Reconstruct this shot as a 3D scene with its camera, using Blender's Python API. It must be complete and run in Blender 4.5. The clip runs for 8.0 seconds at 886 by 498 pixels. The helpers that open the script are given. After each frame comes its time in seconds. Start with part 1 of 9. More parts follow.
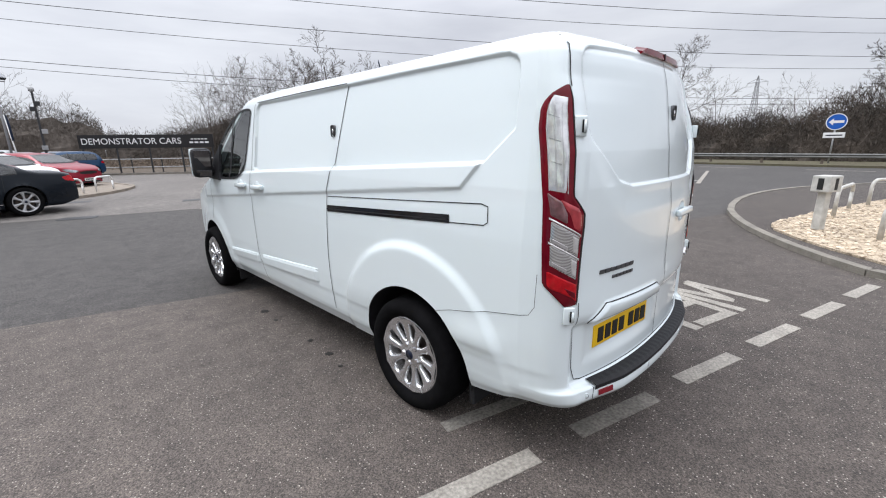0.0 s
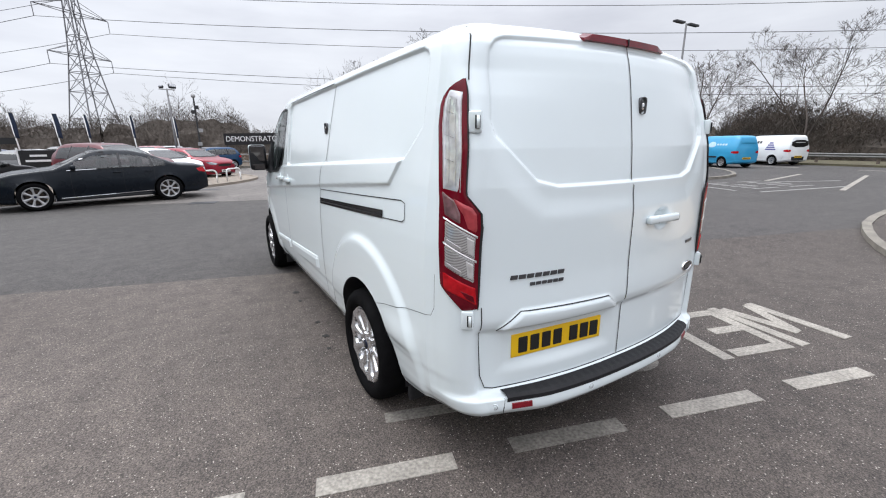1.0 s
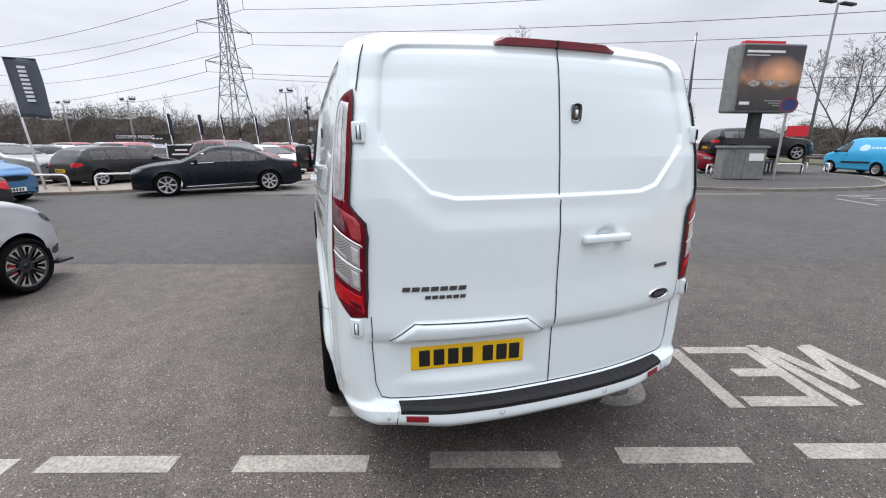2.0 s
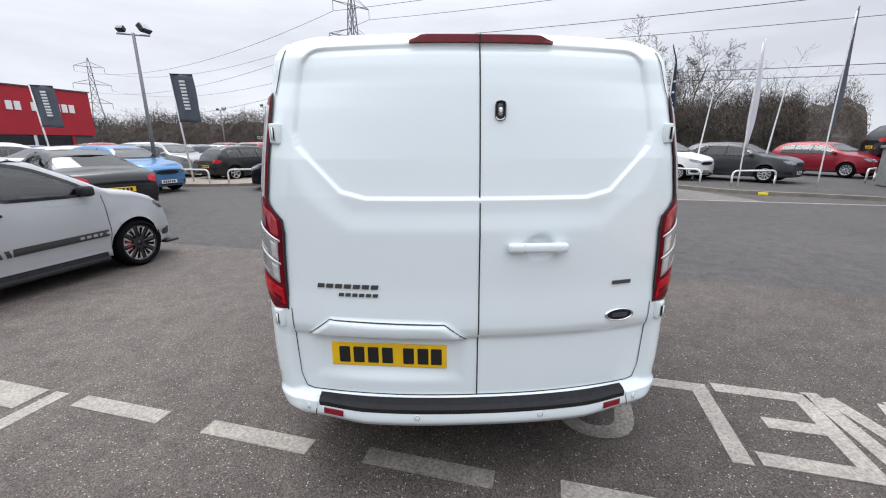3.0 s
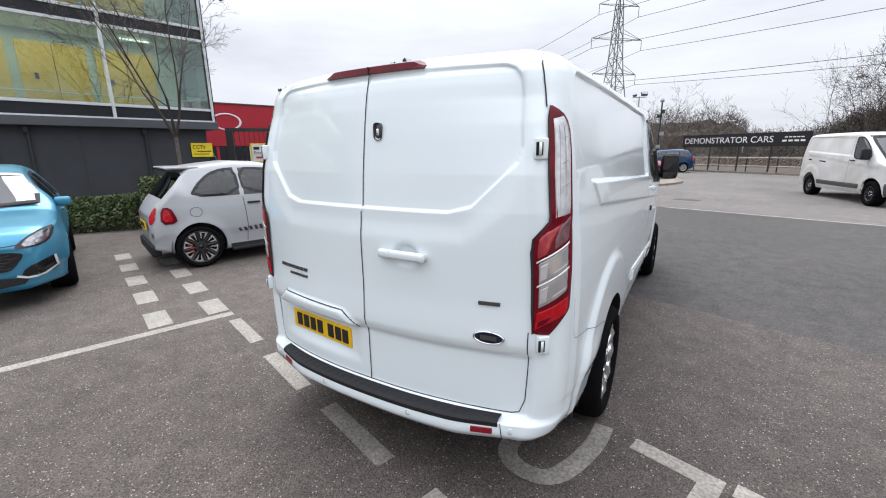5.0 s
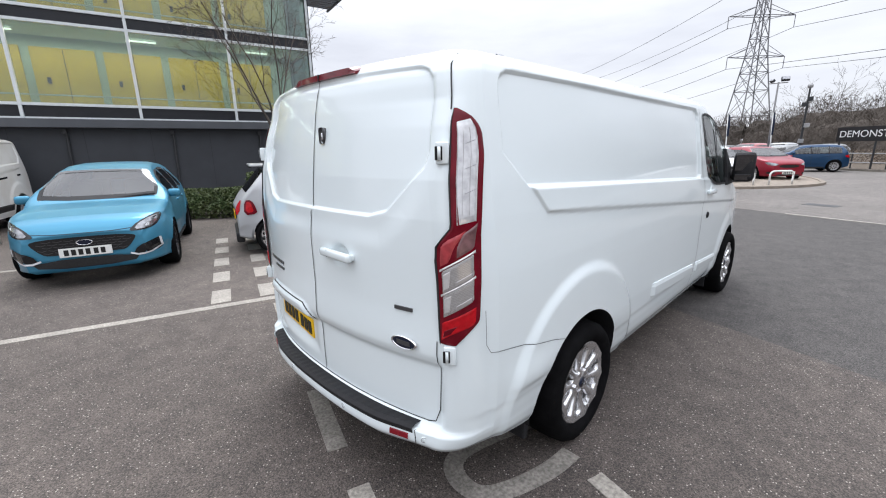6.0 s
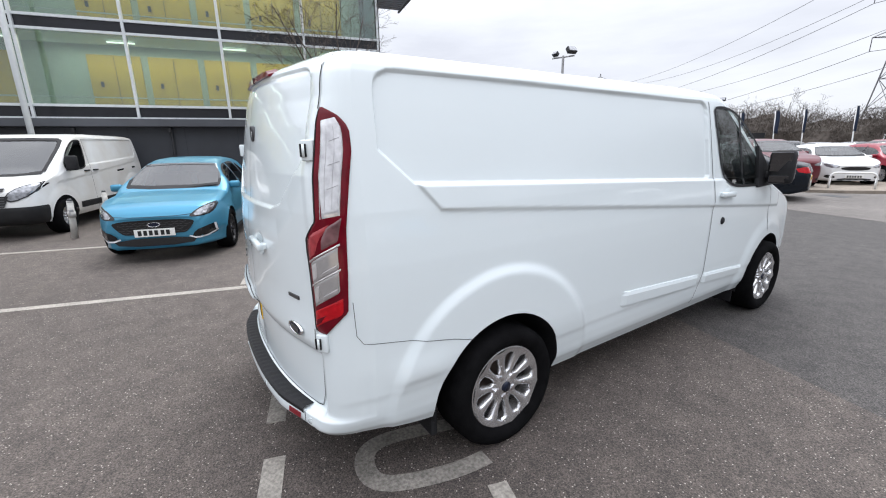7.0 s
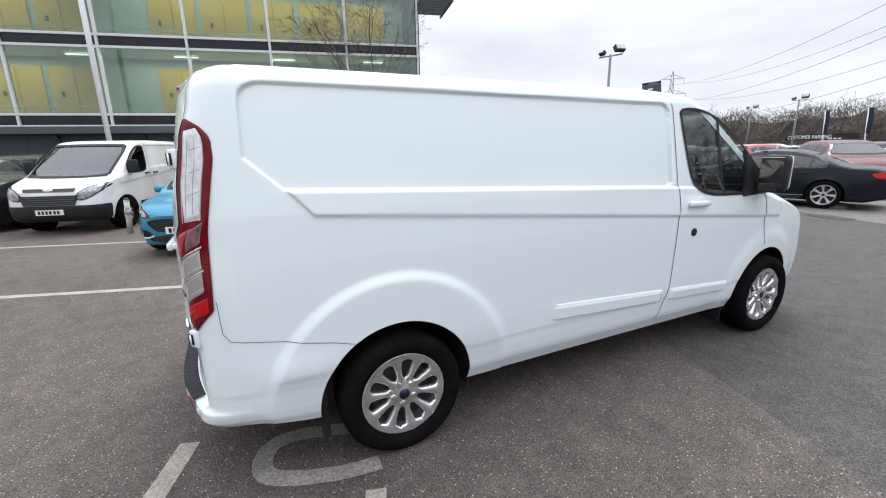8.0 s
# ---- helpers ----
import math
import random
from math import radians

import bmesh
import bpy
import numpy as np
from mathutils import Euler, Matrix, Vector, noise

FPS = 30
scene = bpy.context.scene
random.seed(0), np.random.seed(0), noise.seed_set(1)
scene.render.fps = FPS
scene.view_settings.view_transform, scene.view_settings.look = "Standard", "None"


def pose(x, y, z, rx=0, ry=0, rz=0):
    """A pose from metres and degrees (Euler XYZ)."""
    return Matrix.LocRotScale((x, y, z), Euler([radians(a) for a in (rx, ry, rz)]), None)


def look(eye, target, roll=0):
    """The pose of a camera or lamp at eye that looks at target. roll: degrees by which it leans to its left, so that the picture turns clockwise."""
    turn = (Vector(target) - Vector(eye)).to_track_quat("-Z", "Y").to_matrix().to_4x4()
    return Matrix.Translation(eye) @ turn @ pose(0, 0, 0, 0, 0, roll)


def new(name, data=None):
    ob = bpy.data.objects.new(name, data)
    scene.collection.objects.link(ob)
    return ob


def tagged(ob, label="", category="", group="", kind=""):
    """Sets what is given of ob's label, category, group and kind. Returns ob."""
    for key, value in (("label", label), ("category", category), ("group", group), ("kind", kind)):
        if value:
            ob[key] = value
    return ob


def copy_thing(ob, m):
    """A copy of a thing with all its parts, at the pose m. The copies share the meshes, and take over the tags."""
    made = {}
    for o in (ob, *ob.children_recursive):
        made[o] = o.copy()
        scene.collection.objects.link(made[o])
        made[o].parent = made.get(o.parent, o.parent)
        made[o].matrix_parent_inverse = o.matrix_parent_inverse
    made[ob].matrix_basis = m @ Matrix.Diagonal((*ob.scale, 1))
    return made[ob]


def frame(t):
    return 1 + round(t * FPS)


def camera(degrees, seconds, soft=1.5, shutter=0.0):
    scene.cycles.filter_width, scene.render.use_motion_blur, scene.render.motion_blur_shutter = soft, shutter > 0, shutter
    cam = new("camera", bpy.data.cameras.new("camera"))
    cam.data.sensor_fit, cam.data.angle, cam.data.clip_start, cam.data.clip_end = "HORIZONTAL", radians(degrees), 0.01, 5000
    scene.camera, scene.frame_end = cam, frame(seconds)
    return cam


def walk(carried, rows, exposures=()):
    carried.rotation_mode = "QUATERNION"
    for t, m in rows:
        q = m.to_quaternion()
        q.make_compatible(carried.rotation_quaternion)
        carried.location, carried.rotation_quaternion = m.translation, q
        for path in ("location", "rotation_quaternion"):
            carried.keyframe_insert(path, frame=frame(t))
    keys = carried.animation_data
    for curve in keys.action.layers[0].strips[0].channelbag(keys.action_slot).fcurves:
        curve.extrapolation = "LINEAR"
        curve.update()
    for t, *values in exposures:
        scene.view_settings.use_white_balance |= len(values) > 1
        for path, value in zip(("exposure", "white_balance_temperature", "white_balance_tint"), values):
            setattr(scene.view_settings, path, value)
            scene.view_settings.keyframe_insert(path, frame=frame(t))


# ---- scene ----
cam = camera(94.6, 8.0, 1.1)
PATH = [
    (0, (-2.408, -0.704, 1.534), (-1.023, 0.652, 1.042), -0.8),
    (0.5, (-2.094, -0.965, 1.528), (-0.896, 0.558, 1.03), -0.8),
    (1, (-1.757, -1.233, 1.52), (-0.758, 0.427, 1.023), -0.6),
    (1.5, (-1.399, -1.43, 1.526), (-0.602, 0.336, 1.029), -0.2),
    (2, (-0.995, -1.552, 1.561), (-0.414, 0.295, 1.059), 0.0),
    (2.2, (-0.846, -1.596, 1.548), (-0.349, 0.276, 1.048), 0.2),
    (3.3, (0.032, -1.688, 1.566), (-0.054, 0.246, 1.062), -0.3),
    (3.5, (0.196, -1.705, 1.564), (-0.007, 0.219, 1.059), -0.3),
    (4, (0.573, -1.673, 1.587), (0.085, 0.2, 1.085), -0.4),
    (4.2, (0.755, -1.651, 1.585), (0.151, 0.189, 1.084), -0.6),
    (5.3, (1.488, -1.358, 1.599), (0.355, 0.223, 1.133), -0.7),
    (5.5, (1.605, -1.258, 1.593), (0.391, 0.26, 1.12), -0.8),
    (6, (1.907, -0.999, 1.616), (0.523, 0.364, 1.139), -1.0),
    (6.5, (2.225, -0.73, 1.619), (0.706, 0.477, 1.134), -1.0),
    (7, (2.458, -0.379, 1.607), (0.834, 0.683, 1.12), -0.9),
    (7.5, (2.684, -0.012, 1.593), (0.979, 0.917, 1.115), -0.9),
    (8, (2.868, 0.346, 1.615), (1.107, 1.169, 1.145), -1.1),
]
walk(cam, [(t, look(eye, target, roll)) for t, eye, target, roll in PATH], [(0, 0.0), (1.5, 0.09), (3.5, 0.07), (5.5, 0.16), (8, 0.18)])

# ---- world and light: an even, bright overcast sky ----
world = bpy.data.worlds.new("overcast_sky")
scene.world = world
world.use_nodes = True
wn, wl = world.node_tree.nodes, world.node_tree.links
wn.clear()


def sky_node(kind, **values):
    n = wn.new(kind)
    for k, v in values.items():
        n.inputs[k].default_value = v
    return n


w_out = wn.new("ShaderNodeOutputWorld")
w_bg = sky_node("ShaderNodeBackground", Strength=1.0)
w_sky = wn.new("ShaderNodeTexSky")
w_sky.sky_type, w_sky.sun_disc = "NISHITA", False
w_sky.sun_elevation, w_sky.sun_rotation = radians(62), radians(-45)
w_dim = wn.new("ShaderNodeVectorMath")
w_dim.operation = "SCALE"
w_dim.inputs["Scale"].default_value = 0.1
w_co = wn.new("ShaderNodeTexCoord")
w_map = sky_node("ShaderNodeMapping", Scale=(1.0, 1.0, 4.5))
w_noise = sky_node("ShaderNodeTexNoise", Scale=2.2, Detail=6.0, Roughness=0.55)
w_ramp = wn.new("ShaderNodeValToRGB")
w_ramp.color_ramp.elements[0].position, w_ramp.color_ramp.elements[0].color = 0.32, (0.745, 0.77, 0.855, 1)
w_ramp.color_ramp.elements[1].position, w_ramp.color_ramp.elements[1].color = 0.66, (0.955, 0.985, 1.06, 1)
w_sep = wn.new("ShaderNodeSeparateXYZ")
w_up = wn.new("ShaderNodeMapRange")
w_up.inputs["From Min"].default_value, w_up.inputs["From Max"].default_value = 0.25, 0.95
w_up.inputs["To Min"].default_value, w_up.inputs["To Max"].default_value = 0.90, 2.85
w_cloud = wn.new("ShaderNodeVectorMath")
w_cloud.operation = "SCALE"
w_mix = wn.new("ShaderNodeMix")
w_mix.data_type = "RGBA"
w_mix.inputs["Factor"].default_value = 0.93
wl.new(w_co.outputs["Generated"], w_map.inputs["Vector"])
wl.new(w_map.outputs["Vector"], w_noise.inputs["Vector"])
wl.new(w_noise.outputs["Fac"], w_ramp.inputs["Fac"])
wl.new(w_co.outputs["Generated"], w_sep.inputs["Vector"])
wl.new(w_sep.outputs["Z"], w_up.inputs["Value"])
wl.new(w_ramp.outputs["Color"], w_cloud.inputs[0])
w_dot = wn.new("ShaderNodeVectorMath")
w_dot.operation = "DOT_PRODUCT"
w_dot.inputs[1].default_value = (-0.45, 0.45, 0.77)
w_glow = wn.new("ShaderNodeMapRange")
w_glow.inputs["From Min"].default_value, w_glow.inputs["From Max"].default_value = -1.0, 1.0
w_glow.inputs["To Min"].default_value, w_glow.inputs["To Max"].default_value = 0.86, 1.11
w_gain = wn.new("ShaderNodeMath")
w_gain.operation = "MULTIPLY"
wl.new(w_co.outputs["Generated"], w_dot.inputs[0])
wl.new(w_dot.outputs["Value"], w_glow.inputs["Value"])
wl.new(w_up.outputs["Result"], w_gain.inputs[0])
wl.new(w_glow.outputs["Result"], w_gain.inputs[1])
wl.new(w_gain.outputs["Value"], w_cloud.inputs["Scale"])
wl.new(w_sky.outputs["Color"], w_dim.inputs[0])
wl.new(w_dim.outputs["Vector"], w_mix.inputs[6])
wl.new(w_cloud.outputs["Vector"], w_mix.inputs[7])
wl.new(w_mix.outputs[2], w_bg.inputs["Color"])
wl.new(w_bg.outputs["Background"], w_out.inputs["Surface"])

sun = new("sun", bpy.data.lights.new("sun", "SUN"))
sun.data.energy, sun.data.angle, sun.data.color = 1.65, radians(30), (0.98, 1.0, 1.0)
sun.matrix_world = look((0, 0, 45), (17, -17, 0))


# ---- materials ----
def mat(name, base, rough=0.5, metal=0.0, var=0.12, scale=8.0, fine=0.0, fine_scale=200.0, bump=0.0, bump_scale=60.0,
        coat=0.0, emit=0.0, trans=0.0, ior=1.45, spec=0.5, tint=None, rand=0.0, alpha=1.0):
    """A surface with variation at two scales and a fine relief; tint: second colour of the large stains."""
    m = bpy.data.materials.new(name)
    m.use_nodes = True
    nt = m.node_tree
    b = nt.nodes["Principled BSDF"]
    b.inputs["Base Color"].default_value = (*base, 1)
    b.inputs["Roughness"].default_value = rough
    b.inputs["Metallic"].default_value = metal
    b.inputs["Coat Weight"].default_value = coat
    b.inputs["Coat Roughness"].default_value = 0.04
    b.inputs["Transmission Weight"].default_value = trans
    b.inputs["IOR"].default_value = ior
    b.inputs["Specular IOR Level"].default_value = spec
    b.inputs["Alpha"].default_value = alpha
    if emit:
        b.inputs["Emission Color"].default_value = (*base, 1)
        b.inputs["Emission Strength"].default_value = emit
    co = nt.nodes.new("ShaderNodeTexCoord")
    if var or fine:
        low = tint if tint else tuple(c * (1 - var) for c in base)
        high = tuple(min(1, c * (1 + var)) for c in base)
        n1 = nt.nodes.new("ShaderNodeTexNoise")
        n1.inputs["Scale"].default_value, n1.inputs["Detail"].default_value = scale, 5.0
        nt.links.new(co.outputs["Object"], n1.inputs["Vector"])
        ramp = nt.nodes.new("ShaderNodeValToRGB")
        ramp.color_ramp.elements[0].position, ramp.color_ramp.elements[0].color = 0.32, (*low, 1)
        ramp.color_ramp.elements[1].position, ramp.color_ramp.elements[1].color = 0.68, (*high, 1)
        nt.links.new(n1.outputs["Fac"], ramp.inputs["Fac"])
        last = ramp.outputs["Color"]
        if fine:
            n2 = nt.nodes.new("ShaderNodeTexNoise")
            n2.inputs["Scale"].default_value, n2.inputs["Detail"].default_value = fine_scale, 2.0
            nt.links.new(co.outputs["Object"], n2.inputs["Vector"])
            mr = nt.nodes.new("ShaderNodeMapRange")
            mr.inputs["From Min"].default_value, mr.inputs["From Max"].default_value = 0.3, 0.7
            mr.inputs["To Min"].default_value, mr.inputs["To Max"].default_value = 1 - fine, 1 + fine
            nt.links.new(n2.outputs["Fac"], mr.inputs["Value"])
            sc = nt.nodes.new("ShaderNodeVectorMath")
            sc.operation = "SCALE"
            nt.links.new(last, sc.inputs[0])
            nt.links.new(mr.outputs["Result"], sc.inputs["Scale"])
            last = sc.outputs["Vector"]
        if rand:
            oi = nt.nodes.new("ShaderNodeObjectInfo")
            mr = nt.nodes.new("ShaderNodeMapRange")
            mr.inputs["To Min"].default_value, mr.inputs["To Max"].default_value = 1 - rand, 1 + rand
            nt.links.new(oi.outputs["Random"], mr.inputs["Value"])
            sc = nt.nodes.new("ShaderNodeVectorMath")
            sc.operation = "SCALE"
            nt.links.new(last, sc.inputs[0])
            nt.links.new(mr.outputs["Result"], sc.inputs["Scale"])
            last = sc.outputs["Vector"]
        nt.links.new(last, b.inputs["Base Color"])
        rr = nt.nodes.new("ShaderNodeMapRange")
        rr.inputs["To Min"].default_value, rr.inputs["To Max"].default_value = rough * 0.85, min(1, rough * 1.15)
        nt.links.new(n1.outputs["Fac"], rr.inputs["Value"])
        nt.links.new(rr.outputs["Result"], b.inputs["Roughness"])
    if bump:
        n3 = nt.nodes.new("ShaderNodeTexNoise")
        n3.inputs["Scale"].default_value, n3.inputs["Detail"].default_value = bump_scale, 3.0
        nt.links.new(co.outputs["Object"], n3.inputs["Vector"])
        bp = nt.nodes.new("ShaderNodeBump")
        bp.inputs["Strength"].default_value, bp.inputs["Distance"].default_value = bump, 0.02
        nt.links.new(n3.outputs["Fac"], bp.inputs["Height"])
        nt.links.new(bp.outputs["Normal"], b.inputs["Normal"])
    return m


def asphalt(name, base, speck, amount, patch=0.2, worn=0.0):
    """Tarmac: dark binder, pale stones of a few millimetres, broad stains and thin drips; worn: strength of the lit
    side put into the colour.
    """
    m = bpy.data.materials.new(name)
    m.use_nodes = True
    nt = m.node_tree
    b = nt.nodes["Principled BSDF"]
    b.inputs["Specular IOR Level"].default_value = 0.35

    def node(kind, **values):
        n = nt.nodes.new(kind)
        for k, v in values.items():
            n.inputs[k].default_value = v
        return n

    def blend(kind, fac, a, c):
        n = nt.nodes.new("ShaderNodeMix")
        n.data_type, n.blend_type = "RGBA", kind
        for s, v in ((n.inputs["Factor"], fac), (n.inputs[6], a), (n.inputs[7], c)):
            if isinstance(v, bpy.types.NodeSocket):
                nt.links.new(v, s)
            else:
                s.default_value = v
        return n.outputs[2]

    def ramp(v, p0, c0, p1, c1):
        n = nt.nodes.new("ShaderNodeValToRGB")
        n.color_ramp.elements[0].position, n.color_ramp.elements[0].color = p0, (*c0, 1)
        n.color_ramp.elements[1].position, n.color_ramp.elements[1].color = p1, (*c1, 1)
        nt.links.new(v, n.inputs["Fac"])
        return n.outputs["Color"]

    co = nt.nodes.new("ShaderNodeTexCoord").outputs["Object"]
    broad = node("ShaderNodeTexNoise", Scale=0.35, Detail=5.0, Roughness=0.6)
    mid = node("ShaderNodeTexNoise", Scale=5.0, Detail=6.0, Roughness=0.65)
    grain = node("ShaderNodeTexNoise", Scale=120.0, Detail=3.0, Roughness=0.7)
    stones = node("ShaderNodeTexVoronoi", Scale=95.0, Randomness=1.0)
    chips = node("ShaderNodeTexVoronoi", Scale=150.0, Randomness=1.0)
    for n in (broad, mid, grain, stones, chips):
        nt.links.new(co, n.inputs["Vector"])
    c = ramp(broad.outputs["Fac"], 0.3, tuple(v * (1 - patch) for v in base), 0.7, tuple(v * (1 + patch) for v in base))
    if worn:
        # light put into the colour: paler towards -x +y, darker behind and right
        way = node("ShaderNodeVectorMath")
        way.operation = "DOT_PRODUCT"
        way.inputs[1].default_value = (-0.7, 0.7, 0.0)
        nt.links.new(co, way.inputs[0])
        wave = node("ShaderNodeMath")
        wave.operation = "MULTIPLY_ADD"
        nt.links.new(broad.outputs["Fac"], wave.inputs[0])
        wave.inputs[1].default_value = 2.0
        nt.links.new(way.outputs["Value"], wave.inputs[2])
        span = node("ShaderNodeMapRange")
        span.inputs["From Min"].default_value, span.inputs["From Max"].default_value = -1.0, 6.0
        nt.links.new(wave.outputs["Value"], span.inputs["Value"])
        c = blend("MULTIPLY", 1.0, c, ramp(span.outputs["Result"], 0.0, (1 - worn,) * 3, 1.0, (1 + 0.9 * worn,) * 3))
    c = blend("MULTIPLY", 1.0, c, ramp(mid.outputs["Fac"], 0.3, (0.74, 0.74, 0.75), 0.72, (1.24, 1.23, 1.21)))
    c = blend("MULTIPLY", 1.0, c, ramp(grain.outputs["Fac"], 0.3, (0.45, 0.45, 0.46), 0.7, (1.5, 1.5, 1.48)))
    tone = nt.nodes.new("ShaderNodeSeparateColor")
    nt.links.new(chips.outputs["Color"], tone.inputs["Color"])
    c = blend("MULTIPLY", 1.0, c, ramp(tone.outputs["Green"], 0.0, (0.5, 0.5, 0.51), 1.0, (1.52, 1.5, 1.47)))
    sep = nt.nodes.new("ShaderNodeSeparateColor")
    nt.links.new(stones.outputs["Color"], sep.inputs["Color"])
    pick = ramp(sep.outputs["Red"], 1 - amount, (0, 0, 0), min(1, 1 - amount * 0.5), (1, 1, 1))
    core = ramp(stones.outputs["Distance"], 0.28, (1, 1, 1), 0.42, (0, 0, 0))
    f = blend("MULTIPLY", 1.0, pick, core)
    c = blend("MIX", f, c, (*speck, 1))
    nt.links.new(c, b.inputs["Base Color"])
    b.inputs["Roughness"].default_value = 0.82
    bp = node("ShaderNodeBump", Strength=0.55, Distance=0.006)
    nt.links.new(stones.outputs["Distance"], bp.inputs["Height"])
    nt.links.new(bp.outputs["Normal"], b.inputs["Normal"])
    return m


# last number: how strongly the yard's lit side is put into the colour
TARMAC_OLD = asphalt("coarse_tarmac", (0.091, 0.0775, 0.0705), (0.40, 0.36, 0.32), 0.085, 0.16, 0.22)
TARMAC_NEW = asphalt("smooth_dark_tarmac", (0.066, 0.0615, 0.060), (0.16, 0.155, 0.15), 0.10, 0.14)
TARMAC_FAR = asphalt("pale_tarmac", (0.15, 0.138, 0.13), (0.26, 0.25, 0.24), 0.1, 0.2)
WHITE_PAINT = mat("white_van_paint", (0.735, 0.80, 0.818), 0.25, var=0.0, coat=0.8)
SEAM = mat("dark_panel_gap", (0.02, 0.02, 0.022), 0.7, var=0.1)
RUBBER = mat("tyre_rubber", (0.007, 0.007, 0.0075), 0.85, var=0.25, scale=14, bump=0.15, bump_scale=120, spec=0.03)
BLACK_PLASTIC = mat("black_plastic", (0.018, 0.018, 0.020), 0.6, var=0.2, scale=20, bump=0.1, bump_scale=300, spec=0.3)
GLOSS_BLACK = mat("gloss_black", (0.012, 0.012, 0.013), 0.12, var=0.05)
ALLOY = mat("silver_alloy", (0.72, 0.72, 0.73), 0.26, metal=0.9, var=0.05, scale=20)
CHROME = mat("chrome", (0.8, 0.8, 0.82), 0.12, metal=1.0, var=0.03)
RED_LENS = mat("red_lens", (0.42, 0.006, 0.012), 0.1, var=0.25, scale=30, coat=0.15, spec=0.3)
REFLECTOR = mat("red_reflector", (0.20, 0.006, 0.014), 0.35, var=0.2, scale=60)
RED_DARK = mat("dark_red_lens", (0.125, 0.003, 0.010), 0.12, var=0.2, scale=18, coat=0.1, spec=0.25)
CLEAR_LENS = mat("clear_lens", (0.62, 0.62, 0.635), 0.10, metal=0.35, var=0.22, scale=26, coat=0.8)
YELLOW_PLATE = mat("yellow_plate", (0.83, 0.50, 0.01), 0.4, var=0.04)
WHITE_PLATE = mat("white_plate", (0.75, 0.75, 0.72), 0.4, var=0.04)
INK = mat("black_lettering", (0.012, 0.012, 0.012), 0.5, var=0.05)
BADGE_GREY = mat("dark_chrome_badge", (0.10, 0.10, 0.105), 0.3, metal=0.6, var=0.1)
BADGE_BLUE = mat("dark_blue_badge", (0.01, 0.014, 0.03), 0.2, var=0.05)
BRAKE_METAL = mat("brown_brake_metal", (0.07, 0.055, 0.045), 0.6, metal=0.5, var=0.3, scale=40)
CABIN = mat("dark_cabin_trim", (0.03, 0.03, 0.033), 0.8, var=0.2)
LINE_PAINT = mat("worn_line_paint", (0.285, 0.263, 0.232), 0.8, var=0.14, scale=5, fine=0.3, fine_scale=60, bump=0.3, bump_scale=160)
# darker line paint for the marks under and beside the van
DIM_PAINT = mat("dim_line_paint", (0.195, 0.18, 0.16), 0.8, var=0.2, scale=6, fine=0.35, fine_scale=60, bump=0.3, bump_scale=160)
WHITE_TUBE = mat("white_painted_steel", (0.68, 0.68, 0.67), 0.45, var=0.08, scale=9)


def tinted_glass(name, tint, see=0.75, gloss=0.06):
    """Thin pane: tinted see-through with a mirror gloss by angle."""
    m = bpy.data.materials.new(name)
    m.use_nodes = True
    nt = m.node_tree
    nt.nodes.clear()
    out = nt.nodes.new("ShaderNodeOutputMaterial")
    tr = nt.nodes.new("ShaderNodeBsdfTransparent")
    tr.inputs["Color"].default_value = (*[c * see for c in tint], 1)
    gl = nt.nodes.new("ShaderNodeBsdfGlossy")
    gl.inputs["Roughness"].default_value = 0.02
    fw = nt.nodes.new("ShaderNodeLayerWeight")
    fw.inputs["Blend"].default_value = 0.5
    fp = nt.nodes.new("ShaderNodeMath")
    fp.operation, fp.inputs[1].default_value = "POWER", 3.5
    fr = nt.nodes.new("ShaderNodeMath")
    fr.operation, fr.inputs[1].default_value, fr.inputs[2].default_value = "MULTIPLY_ADD", 0.6, gloss
    nt.links.new(fw.outputs["Facing"], fp.inputs[0])
    nt.links.new(fp.outputs["Value"], fr.inputs[0])
    mx = nt.nodes.new("ShaderNodeMixShader")
    nt.links.new(fr.outputs["Value"], mx.inputs["Fac"])
    nt.links.new(tr.outputs["BSDF"], mx.inputs[1])
    nt.links.new(gl.outputs["BSDF"], mx.inputs[2])
    nt.links.new(mx.outputs["Shader"], out.inputs["Surface"])
    return m


CAR_GLASS = tinted_glass("car_glass", (0.62, 0.72, 0.70), 0.45, 0.12)
SIDE_GLASS = tinted_glass("side_glass", (0.70, 0.78, 0.76), 0.48, 0.07)
CAB_GLASS = tinted_glass("cab_side_glass", (0.80, 0.88, 0.86), 0.85, 0.10)
DARK_GLASS = tinted_glass("privacy_glass", (0.55, 0.60, 0.60), 0.12, 0.06)


def ribbed_lens(name, dark, light, scale):
    """Moulded clear plastic with fine parallel ribs."""
    m = mat(name, light, 0.12, metal=0.3, var=0.0, coat=0.7)
    nt = m.node_tree
    wv = nt.nodes.new("ShaderNodeTexWave")
    wv.bands_direction = "DIAGONAL"
    wv.inputs["Scale"].default_value, wv.inputs["Distortion"].default_value = scale, 0.6
    co = nt.nodes.new("ShaderNodeTexCoord")
    nt.links.new(co.outputs["Object"], wv.inputs["Vector"])
    rp = nt.nodes.new("ShaderNodeValToRGB")
    rp.color_ramp.elements[0].color, rp.color_ramp.elements[1].color = (*dark, 1), (*light, 1)
    nt.links.new(wv.outputs["Fac"], rp.inputs["Fac"])
    nt.links.new(rp.outputs["Color"], nt.nodes["Principled BSDF"].inputs["Base Color"])
    return m


